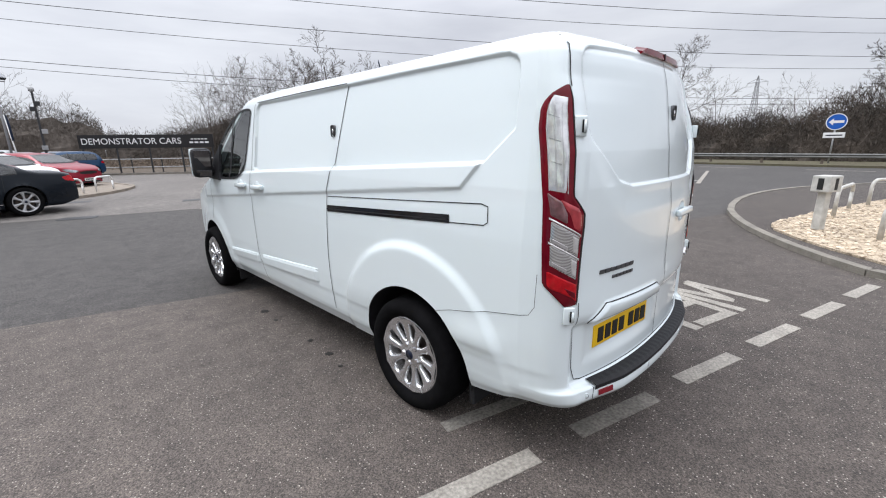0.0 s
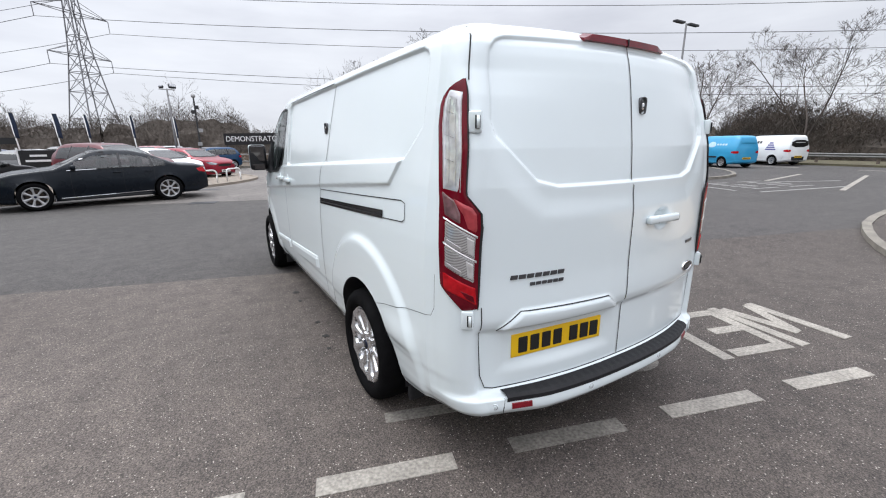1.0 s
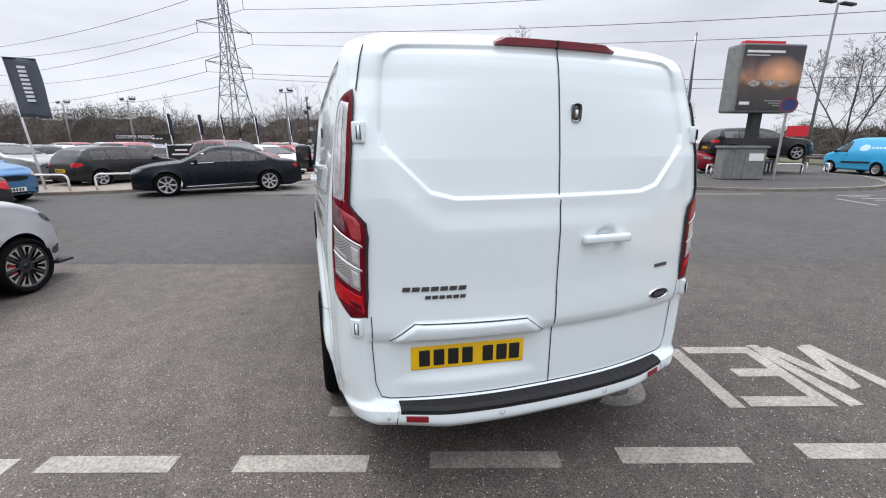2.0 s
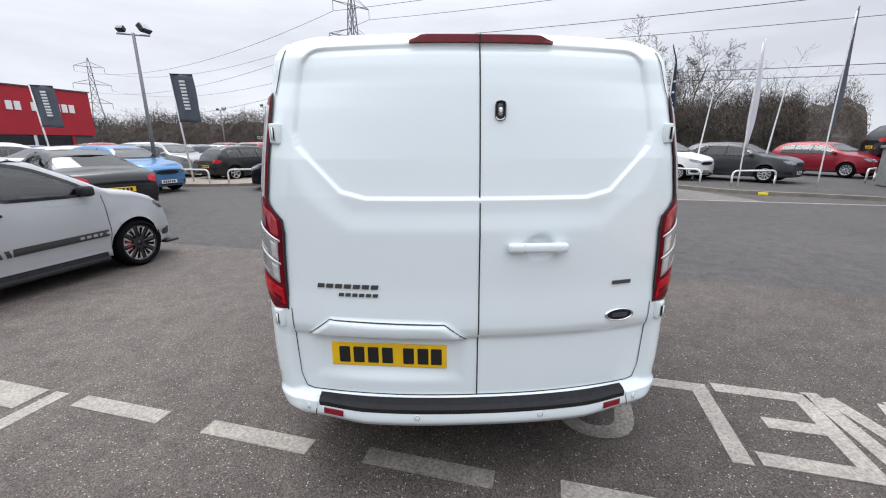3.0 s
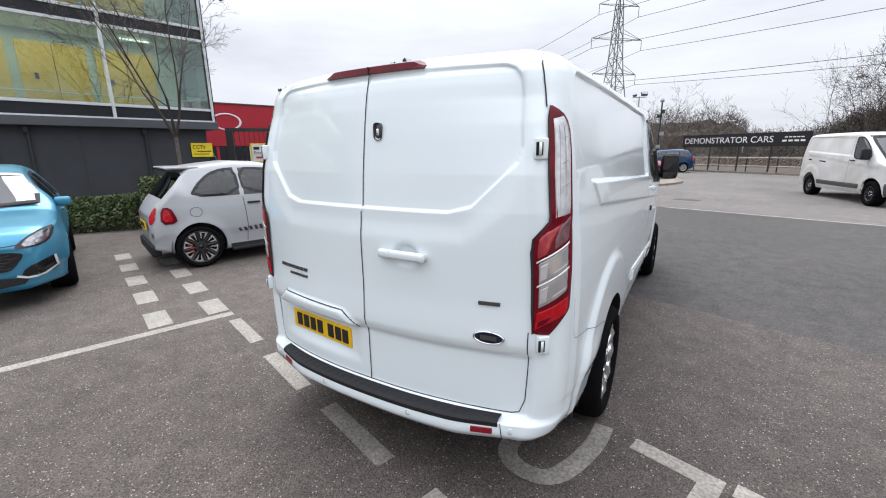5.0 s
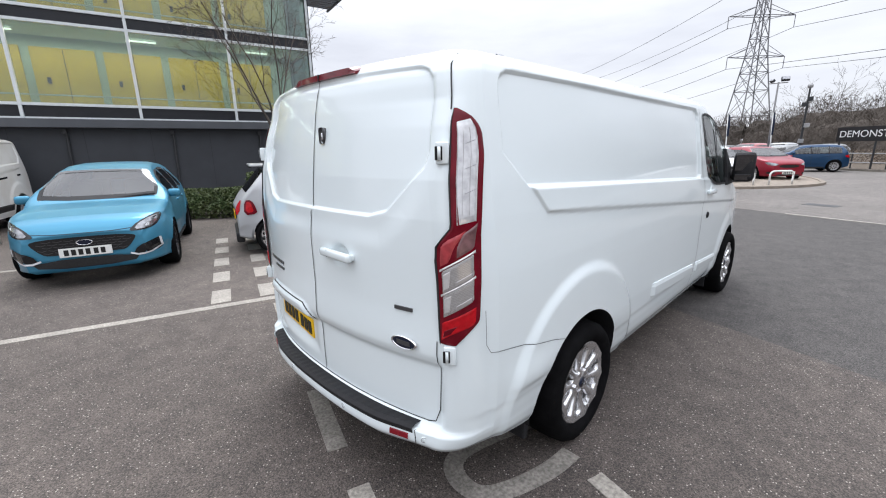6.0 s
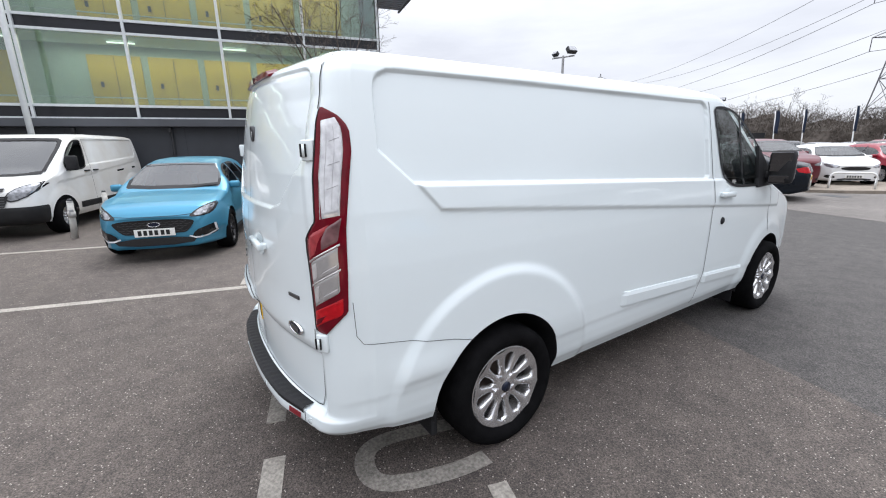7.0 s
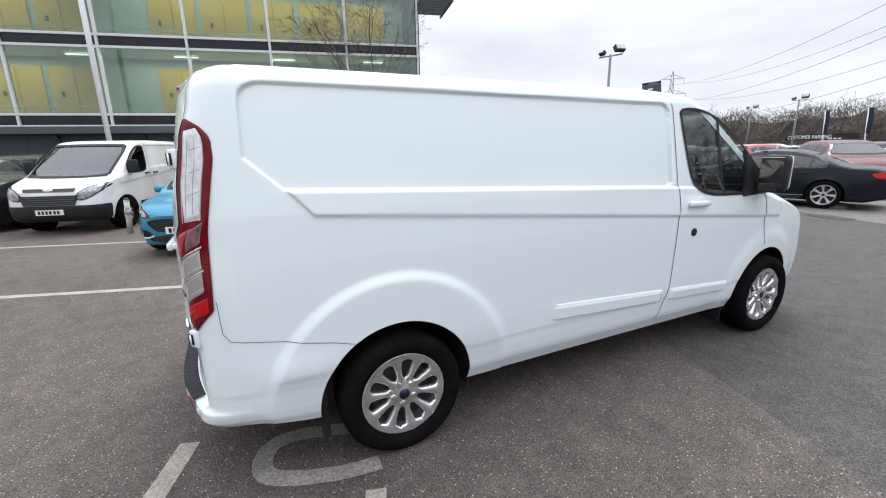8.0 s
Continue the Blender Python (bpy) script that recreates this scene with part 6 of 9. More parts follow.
for x in (-0.55, 0.55):
    part("roof_bar", box(x - 0.02, x + 0.02, -1.6, 0.4, 1.86, 1.90, 0.01), BLACK_PLASTIC, cv, "black roof bar")
PURPLE = mat("purple_stripes", (0.06, 0.05, 0.22), 0.5, var=0.1)
for k in range(4):
    part("side_stripe", decal(tree, [(-1.5 + 0.1 * k, 0.95 + 0.13 * k), (-0.75 - 0.05 * k, 0.95 + 0.13 * k), (-0.78 - 0.05 * k, 1.03 + 0.13 * k), (-1.45 + 0.1 * k, 1.03 + 0.13 * k)], "x", -1, 0.006, 1, 0), PURPLE, cv)
for k in range(3):
    part("side_lettering_bar", decal(tree, [(0.05 - 0.2 * k, 1.35), (0.2 - 0.2 * k, 1.35), (0.2 - 0.2 * k, 1.5), (0.05 - 0.2 * k, 1.5)], "x", -1, 0.006, 1, 0), STRIPE, cv)
car("blue_hatchback", "blue hatchback passing on the main road", "hatch", 4.1, 1.75, 1.45, 2.55, 0.85, BLU2, (34.3, 16.2), (-0.375, -0.927), fine=0.1)
SKY_VAN = mat("sky_blue_van_paint", (0.035, 0.31, 0.55), 0.35, var=0.04, scale=3, coat=0.3)
bv, tree, hl = car("blue_delivery_van", "sky blue small delivery van on the road", "van", 4.4, 1.8, 1.82, 2.7, 0.88, SKY_VAN, (26.45, 12.35), (0.375, 0.927), fine=0.08, cat="van")
part("side_mark", decal(tree, [(-0.75, 1.22), (-0.45, 1.15), (-0.15, 1.22), (-0.2, 1.45), (-0.45, 1.5), (-0.7, 1.42)], "x", 1, 0.006, 2, 1), FADED_MARK, bv, "pale round side mark")
part("side_mark", decal(tree, [(-0.75, 1.22), (-0.45, 1.15), (-0.15, 1.22), (-0.2, 1.45), (-0.45, 1.5), (-0.7, 1.42)], "x", -1, 0.006, 2, 1), FADED_MARK, bv, "pale round side mark")
for k in range(4):
    part("side_lettering_bar", decal(tree, [(-0.95 - 0.2 * k, 1.28), (-0.80 - 0.2 * k, 1.28), (-0.80 - 0.2 * k, 1.38), (-0.95 - 0.2 * k, 1.38)], "x", -1, 0.006, 1, 0), FADED_MARK, bv)
for s in (1, -1):
    part("rub_strip", scribe(tree, [(-1.0, 0.62), (0.65, 0.60)], "x", s, 0.09, 0.012), BLACK_PLASTIC, bv, "dark side rub strip")
OLDW = mat("dirty_white_paint", (0.56, 0.565, 0.56), 0.4, var=0.05, scale=1.6, tint=(0.47, 0.455, 0.43), coat=0.2)
# second white van, nose out, with its black unpainted bumper
def panel_van(v2, paint, bumper, lamp, fine, wheels, doors):
    """A panel van seen from its nose: body, bumper, grilles, lamps, panes, wheels."""
    shell = van_shell(*fine)
    tree = BVHTree.FromBMesh(shell)
    part("body", shell, paint, v2, "white painted body", True)
    bm = bmesh.new()
    rows = []
    for z in np.linspace(0.29, 0.63, 9):
        w, yr, yf, rc, xc, yb = corner(z)
        ye, o = yf - 0.30, 0.018 if 0.30 < z < 0.62 else 0.004
        we = half_width(ye, z)
        half = [(half_width(y, z) + o, y) for y in np.linspace(4.76, ye, 5)[:-1]]
        half += [(we - 0.30 * (1 - math.cos(a)) + o * math.cos(a), ye + 0.30 * math.sin(a) + o * math.sin(a)) for a in np.linspace(0, math.pi / 2, 10)]
        half += [((we - 0.30) * (1 - i / 6), yf + 0.02 * i / 6 + o) for i in range(1, 7)]
        rows.append([bm.verts.new((x, y, z)) for x, y in half] + [bm.verts.new((-x, y, z)) for x, y in half[-2::-1]])
    for r0, r1 in zip(rows, rows[1:]):
        for i in range(len(r0) - 1):
            bm.faces.new((r0[i], r0[i + 1], r1[i + 1], r1[i]))
    bmesh.ops.recalc_face_normals(bm, faces=bm.faces)
    part("front_bumper", bm, bumper, v2, "black plastic front bumper", True)
    part("front_grille", decal(tree, [(-0.56, 0.84), (0.56, 0.84), (0.48, 0.64), (-0.48, 0.64)], "y", 1, 0.02, 3, 0), GLOSS_BLACK, v2, "black slatted grille")
    part("upper_grille", decal(tree, [(-0.50, 0.985), (0.50, 0.985), (0.47, 0.92), (-0.47, 0.92)], "y", 1, 0.02, 3, 0), GLOSS_BLACK, v2)
    for k in range(4):
        part("grille_slat", scribe(tree, [(-0.5, 0.67 + 0.045 * k), (0.5, 0.67 + 0.045 * k)], "y", 1, 0.012, 0.03), BADGE_GREY, v2)
    hit2 = tree.ray_cast(Vector((0, 9, 0.955)), Vector((0, -1, 0)))[0]
    m2 = Matrix.Translation(hit2 + Vector((0, 0.03, 0))) @ pose(0, 0, 0, -80, 0, 0) @ Matrix.Diagonal((0.10, 0.04, 1, 1))
    part("oval_badge", lathe([(0.0, 1.0), (0.008, 0.97), (0.010, 0.90), (0.006, 0.0)], 32, "Z", None, m2), CHROME, v2, "oval chrome badge", True)
    hit2 = tree.ray_cast(Vector((0, 9, 0.50)), Vector((0, -1, 0)))[0]
    pl = part("number_plate", box(-0.26, 0.26, -0.008, 0.008, -0.055, 0.055, 0.003), WHITE_PLATE, v2, "white number plate with dark characters", False, Matrix.Translation(hit2 + Vector((0, 0.04, 0))) @ pose(0, 0, 0, 0, 0, 180))
    for x in (-0.19, -0.12, -0.05, 0.02, 0.10, 0.17):
        part("plate_bar", box(x - 0.023, x + 0.023, -0.0105, -0.0075, -0.036, 0.036), INK, pl)
    for s in (1, -1):
        mx, mz = sum(x for x, z in lamp) / len(lamp), sum(z for x, z in lamp) / len(lamp)
        bezel = part("head_lamp", decal(tree, [(s * (mx + (x - mx) * 1.16), mz + (z - mz) * 1.16) for x, z in lamp], "y", 1, 0.012, 3, 1), GLOSS_BLACK, v2, "head lamp in a dark bezel")
        part("lamp_lens", decal(tree, [(s * x, z) for x, z in lamp], "y", 1, 0.018, 3, 1), HEAD_LENS, bezel, "clear lens")
        part("window_pane", flush(SIDE_WINDOW, s, 0.0, 0.004), SIDE_GLASS, v2).visible_shadow = False
        ring = smoothed(SIDE_WINDOW, 1)
        part("window_surround", strip(ring + ring[:2], 0.034, flank(s, 0.006)), BLACK_PLASTIC, v2)
        part("mirror_head", box(s * 1.08 - 0.10, s * 1.08 + 0.10, 3.92, 4.05, 1.24, 1.54, 0.04), BLACK_PLASTIC, v2, "", True)
        part("side_moulding", grid_plate(1.45, 3.75, lambda y: 0.42, lambda y: 0.56, s, 0.02), bumper, v2, "black rubbing strip")
        part("slide_rail", flush([(1.785, 1.112), (1.785, 1.152), (0.66, 1.205), (0.66, 1.163)], s, 0.003, 0.004), GLOSS_BLACK, v2)
        part("panel_gap", strip([(3.0, 1.90), (3.06, 1.345), (3.085, 1.16), (3.06, 0.6), (2.97, 0.345)], 0.008, flank(s)), SEAM, v2)
        for y in doors:
            part("door_handle", box(-0.02, 0.02, -0.1, 0.1, -0.015, 0.015, 0.01), BLACK_PLASTIC, v2, "", True, Matrix.Translation(side_at(y, 1.205, s, 0.015)))
        for ya in AXLES:
            wheel(v2, pose(s * 0.845, ya, HUB_Z, 8, 0, 0 if s > 0 else 180), 0.345, 0.21, 0.20, 10, 0.055, BLACK_WHEEL, wheels)
    bm = bmesh.new()
    ws = [[bm.verts.new(front_at(x, z) - Vector((0, 0.02, 0))) for x in np.linspace(-0.80, 0.80, 17)] for z in np.linspace(1.18, 1.885, 9)]
    for r0, r1 in zip(ws, ws[1:]):
        for k in range(16):
            bm.faces.new((r0[k], r0[k + 1], r1[k + 1], r1[k]))
    part("windscreen", bm, CAR_GLASS, v2, "windscreen", True).visible_shadow = False
    part("screen_seal", strip(SCREEN_RING, 0.055, front_at), BLACK_PLASTIC, v2, "black windscreen edge")


V2W = mat("road_worn_white", (0.74, 0.76, 0.765), 0.3, var=0.03, scale=1.3, tint=(0.62, 0.60, 0.56), coat=0.4)
V2B = mat("worn_black_bumper", (0.016, 0.016, 0.017), 0.55, var=0.2, spec=0.3)
v2 = thing("parked_white_van", "white panel van with black front bumper in a bay", "van", (*site(-12.1, -5.75), 0), math.degrees(GRID) - 90)
panel_van(v2, V2W, V2B, [(0.50, 0.80), (0.62, 0.74), (0.86, 0.86), (0.93, 1.06), (0.80, 1.03), (0.60, 0.93)], (70, 36, 150), SILVER_WHEEL, (3.27, 2.9))
# the older white van turning in the yard
GREYB = mat("grey_bumper_plastic", (0.055, 0.055, 0.057), 0.6, var=0.15)
ov = thing("older_white_van", "dirty older white panel van with grey bumpers", "van", (5.479, 18.062, 0), math.degrees(math.atan2(-0.972, 0.235)) - 90)
panel_van(ov, OLDW, GREYB, [(0.60, 0.70), (0.88, 0.70), (0.90, 1.00), (0.64, 0.98)], (44, 24, 90), BLACK_WHEEL, (3.27, ))
ov.scale = (0.98, 4.86 / 5.25, 0.985)
part("bulkhead", box(-0.82, 0.82, 2.92, 2.96, 0.36, 1.88), CABIN, v2)
part("dashboard", box(-0.86, 0.86, 3.9, 4.4, 0.6, 1.2, 0.06), CABIN, v2)
car("black_estate", "black tall estate parked beside the white van", "suv", 4.5, 1.85, 1.72, 2.7, 0.9, BLACKP, site(-9.6, -8.1), uvdir(1, 0), fine=0.07)

# rows of parked cars further off
MIXED = mixed_paint()
rng = random.Random(11)
models = []
for kind, L, W, H in (("hatch", 4.1, 1.76, 1.47), ("suv", 4.4, 1.83, 1.62), ("sedan", 4.6, 1.8, 1.43)):
    ob, tree, hl = car("parked_car", "parked car in the far rows of the lot", kind, L, W, H, L * 0.62, 0.85, MIXED, (0, 0), (0, 1), group="cars in the far rows", fine=0.14, detail=False)
    models.append(ob)


def far_row(origin, step_uv, n, heading, first=0):
    for k in range(n):
        u, v = origin[0] + step_uv[0] * k, origin[1] + step_uv[1] * k
        x, y = site(u, v)
        d = uvdir(*heading)
        a = math.degrees(math.atan2(-d[0], d[1])) + rng.uniform(-2, 2)
        yield models[(k + first) % 3 if rng.random() < 0.7 else 0], pose(x, y, 0, 0, 0, a + (180 if rng.random() < 0.3 else 0))


spots = []
for v, u0, n in ((22.0, -15.0, 9), (27.5, -13.5, 11), (34.0, -12.5, 12), (41.0, -13.0, 13)):
    spots += list(far_row((u0, v), (-2.6, 0.0), n, (0, 1)))
spots += list(far_row((-17.5, 9.5), (-2.6, 0.35), 5, (0, 1)))
spots += list(far_row((-18.5, 15.5), (-2.6, 0.2), 6, (0, -1)))
used = set()
for ob, m in spots:
    if ob.name in used:
        copy_thing(ob, m)
    else:
        used.add(ob.name)
        ob.matrix_world = m

# ---- kerbed islands, verge, rail and signs ----
KERB = mat("concrete_kerb", (0.20, 0.182, 0.155), 0.85, var=0.2, scale=3, fine=0.15, fine_scale=60, bump=0.3, bump_scale=90)
KERB_Y = mat("sandy_kerb", (0.23, 0.195, 0.16), 0.85, var=0.2, scale=3, fine=0.15, bump=0.3, bump_scale=90)
GRAVEL = mat("buff_gravel_bed", (0.42, 0.34, 0.25), 0.9, var=0.25, scale=12, fine=0.4, fine_scale=45, bump=0.9, bump_scale=45)
STONE = mat("buff_stone", (0.50, 0.41, 0.31), 0.85, var=0.2, scale=6, rand=0.35, bump=0.3)
BROWN_BANK = mat("brown_winter_bank", (0.062, 0.047, 0.034), 0.95, var=0.35, scale=1.2, tint=(0.085, 0.064, 0.046), fine=0.4, fine_scale=30, bump=0.8, bump_scale=25)
GRASS = mat("winter_grass", (0.075, 0.07, 0.04), 0.95, var=0.35, scale=1.2, tint=(0.09, 0.075, 0.05), fine=0.4, fine_scale=30, bump=0.8, bump_scale=25)
GALV = mat("galvanised_steel", (0.36, 0.36, 0.36), 0.5, metal=0.5, var=0.15, scale=5)
POSTWOOD = mat("weathered_timber", (0.13, 0.105, 0.085), 0.85, var=0.2, scale=6)
DARKSTEEL = mat("dark_steel", (0.03, 0.031, 0.034), 0.55, var=0.15)
SIGN_BLACK = mat("black_sign_face", (0.012, 0.012, 0.013), 0.4, var=0.08)
SIGN_WHITE = mat("white_sign_paint", (0.75, 0.75, 0.75), 0.5, var=0.04)
SIGN_BLUE = mat("blue_sign_face", (0.01, 0.10, 0.45), 0.4, var=0.05)
SIGN_YELLOW = mat("yellow_sign_face", (0.80, 0.62, 0.02), 0.5, var=0.05)
SIGN_RED = mat("red_sign_face", (0.55, 0.02, 0.03), 0.5, var=0.05)
FLAG = mat("grey_blue_banner", (0.085, 0.095, 0.12), 0.8, var=0.12, scale=3)
FLAG_NAVY = mat("navy_banner", (0.012, 0.022, 0.05), 0.7, var=0.15, scale=3)
FLAG_WHITE = mat("pale_banner", (0.62, 0.62, 0.68), 0.8, var=0.06, scale=3)
CONCRETE = mat("grey_cabinet", (0.17, 0.175, 0.17), 0.7, var=0.18, scale=4)


def kerbed(name, line, height, top, kerb, label, width=0.14):
    """An island: kerb ring of separate stones round a raised bed."""
    pts = line
    isl = solo(name, slab(pts, -0.1, height - 0.02), top, label, "island", "structure")
    n = len(pts)
    for i in range(n):
        a, b = Vector(pts[i]), Vector(pts[(i + 1) % n])
        d = b - a
        if d.length < 0.05:
            continue
        m = max(1, round(d.length / 0.92))
        u = d.normalized()
        nrm = Vector((-u.y, u.x))
        for k in range(m):
            p, q = a + d * (k / m) + u * 0.004, a + d * ((k + 1) / m) - u * 0.004
            bm = slab([p - nrm * 0.02, q - nrm * 0.02, q + nrm * width, p + nrm * width], -0.1, height)
            part("kerb_stone", bm, kerb, isl)
    return isl


# right-hand gravel island: tarmac apron with a gravel bed inside
apron = smoothed([(4.0, -1.25), (4.9, -0.47), (6.1, 0.25), (7.3, 0.75), (8.8, 1.15), (11.2, 1.3), (13.6, 0.95), (15.8, 0.1), (19, -1.9), (24, -6), (18, -16), (8, -14), (3.4, -4.0)][::-1], 1)
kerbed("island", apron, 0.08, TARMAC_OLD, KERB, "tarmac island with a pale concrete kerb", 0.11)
bed = smoothed([(4.35, -1.5), (5.5, -0.45), (6.7, 0.2), (7.95, -0.1), (9.1, -0.4), (12.6, -1.5), (17, -3.8), (14, -9), (6, -7), (4.0, -3.5)][::-1], 1)
gbed = solo("gravel_bed", slab(bed, 0.0, 0.09), GRAVEL, "bed of buff gravel on the island", "gravel", "structure")


def pebble(rng, size):
    bm = bmesh.new()
    bmesh.ops.create_icosphere(bm, subdivisions=1, radius=size)
    for v in bm.verts:
        v.co = Vector((v.co.x * rng.uniform(0.8, 1.5), v.co.y * rng.uniform(0.7, 1.1), v.co.z * rng.uniform(0.35, 0.7)))
    return bm


rng = random.Random(21)
stones = [mesh_of(pebble(rng, 0.035), "pebble") for _ in range(5)]
verts, faces = [], []
count = 0
while count < 5200:
    x, y = rng.uniform(4.2, 13), rng.uniform(-5.5, 0.3)
    if not in_poly((x, y), bed) or rng.random() > min(1, 6 / max(1, (x - 4) ** 1.3)):
        continue
    me = stones[rng.randrange(5)]
    m = Matrix.Translation((x, y, 0.095)) @ Matrix.Rotation(rng.uniform(0, 6.28), 4, "Z") @ Matrix.Rotation(rng.uniform(-0.4, 0.4), 4, "X") @ Matrix.Scale(rng.uniform(0.6, 1.25), 4)
    base = len(verts)
    verts += [tuple(m @ v.co) for v in me.vertices]
    faces += [[base + i for i in p.vertices] for p in me.polygons]
    count += 1
me = bpy.data.meshes.new("gravel")
me.from_pydata(verts, [], faces)
me.materials.append(STONE)
nt = STONE.node_tree
geo = nt.nodes.new("ShaderNodeNewGeometry")
for n in nt.nodes:
    if n.type == "MAP_RANGE":
        for l in list(n.inputs["Value"].links):
            if l.from_node.type == "OBJECT_INFO":
                nt.links.new(geo.outputs["Random Per Island"], n.inputs["Value"])
tagged(new("gravel", me), "loose buff gravel stones", "gravel", "", "stuff")


def hoop(p, q, h=0.5, r=0.032, z=0.1, name="hoop_barrier", material=None, label="white painted steel hoop barrier on the kerb"):
    p, q = Vector((*p, z)), Vector((*q, z))
    u = (q - p).normalized()
    up = Vector((0, 0, 1))
    pts = [p, p + up * (h - 0.16)]
    for a in np.linspace(0, math.pi / 2, 6):
        pts.append(p + up * (h - 0.16 + 0.16 * math.sin(a)) + u * (0.16 * (1 - math.cos(a))))
    for a in np.linspace(math.pi / 2, 0, 6):
        pts.append(q + up * (h - 0.16 + 0.16 * math.sin(a)) - u * (0.16 * (1 - math.cos(a))))
    pts += [q + up * (h - 0.16), q]
    ob = solo(name, tube(pts, r, 10), material or WHITE_TUBE, label, "barrier", "", "hoop barriers", None, True)
    return ob


WORN = mat("worn_grey_paint", (0.46, 0.45, 0.42), 0.6, var=0.2, scale=9)
hoop((9.75, -0.85), (8.35, -0.65), 0.52, 0.035, 0.12, material=WORN, label="worn pale steel hoop barrier in the gravel")
hoop((10.6, -1.15), (12.0, -1.9), 0.55, 0.035, 0.12, material=WORN, label="worn pale steel hoop barrier in the gravel")
hoop((6.15, -1.2), (6.9, -2.4), 0.52, 0.035, 0.12, material=WORN, label="worn pale steel hoop barrier in the gravel")
# barrier post with a camera head
bp = thing("access_post", "pale square access post with a slotted head in gravel", "post", (6.68, -0.5, 0.1), -25)
part("post", box(-0.075, 0.075, -0.06, 0.06, 0, 0.62, 0.012), WORN, bp)
part("head", box(-0.16, 0.16, -0.13, 0.13, 0.62, 0.88, 0.02), WORN, bp, "slotted square head")
for s in (1, -1):
    part("slot", box(-0.035 + 0.0, 0.035, s * 0.128, s * 0.136, 0.66, 0.84), INK, bp)
    part("slot", box(s * 0.158, s * 0.166, -0.04, 0.04, 0.66, 0.84), INK, bp)

# display island on the far right
disp = smoothed([(6.6, 17.8), (7.4, 15.6), (8.3, 13.6), (9.1, 11.6), (9.8, 10.6), (11.6, 9.5), (12.9, 8.35), (15.2, 7.7), (18.3, 7.5), (21, 8.8), (24, 11.5), (24, 20), (15, 26), (6.5, 24)], 1)
kerbed("island", disp, 0.10, TARMAC_NEW, KERB, "dark tarmac display island with a kerb")
for p, q in (((8.3, 15.9), (8.85, 14.75)), ((9.15, 14.3), (9.8, 12.9)), ((10.45, 12.2), (12.1, 12.3)), ((15.9, 12.7), (16.9, 13.3)), ((20.0, 12.6), (21.3, 12.2)), ((22.2, 12.6), (22.9, 13.2)), ((22.6, 11.9), (23.3, 12.5))):
    hoop(p, q, 0.5)
# left parking island
left = smoothed([(-22, 14.6), (-10, 14.2), (-7.6, 14.05), (-5.6, 14.75), (-2.6, 16.4), (-1.1, 17.1), (0.2, 18.6), (0.9, 20.2), (1.0, 21.4), (0.4, 24), (-1.2, 27), (-6, 27), (-22, 23)], 1)
kerbed("island", left, 0.09, KERB_Y, KERB_Y, "sandy paved parking island with a low kerb")
for p, q in (((-9.85, 15.05), (-8.45, 14.6)), ((-7.75, 14.65), (-6.55, 14.85)), ((-3.4, 17.2), (-2.3, 17.4)), ((-1.9, 17.7), (-0.9, 18.2)), ((-0.5, 18.7), (0.1, 19.5))):
    hoop(p, q, 0.5, z=0.08)

# main road verge and crash barrier
verge = [(30.6, -80), (30.2, -2), (30.6, 2), (32.5, 14), (38.5, 34), (48, 60), (200, 60), (200, -80)]
solo("verge", slab(verge, -0.2, 0.12), GRASS, "rough winter grass verge beside the road", "grass", "structure")
rail_line = [(31.8, -60), (31.5, -10), (31.9, 2), (33.8, 14), (39.5, 33), (46, 52)]
DULL_RAIL = mat("weathered_zinc", (0.17, 0.17, 0.165), 0.6, metal=0.3, var=0.2, scale=3)
rb = thing("crash_barrier", "galvanised crash barrier on timber posts along the road", "barrier", (0, 0, 0))
pts = smoothed([(x, y, 0.60) for x, y in rail_line], 2, False)
for dz in (-0.07, 0.07):
    part("rail", tube([(x, y, z + dz) for x, y, z in pts], 0.06, 6), DULL_RAIL, rb, "galvanised rail", True)
part("rail_web", tube([(x + 0.03, y, z) for x, y, z in pts], 0.05, 4), DULL_RAIL, rb)
for i in range(len(pts) - 1):
    a, b = Vector(pts[i]), Vector(pts[i + 1])
    m = max(1, int((b - a).length / 3.2))
    for k in range(m):
        p = a + (b - a) * (k / m)
        part("rail_post", box(p.x + 0.05, p.x + 0.2, p.y - 0.07, p.y + 0.07, 0.05, 0.75), POSTWOOD, rb)
# road markings on the main road
for k in range(9):
    a = Vector((25.5, -12)) + Vector((0.12, 0.99)) * (5.2 * k)
    mark("lane_dash", [[(a.x, a.y), (a.x + 0.14, a.y), (a.x + 0.14 + 0.35, a.y + 2.6), (a.x + 0.35, a.y + 2.6)]], "white lane dash on the main road", "lane dashes")
mark("give_way_line", [[(15.5, 3.2), (23.5, 4.6), (23.5, 4.75), (15.5, 3.35)]], "pale line at the mouth of the side road")
mark("give_way_line", [[(17.5, 6.0), (22.5, 6.6), (22.5, 6.75), (17.5, 6.15)]], "pale line at the mouth of the side road")

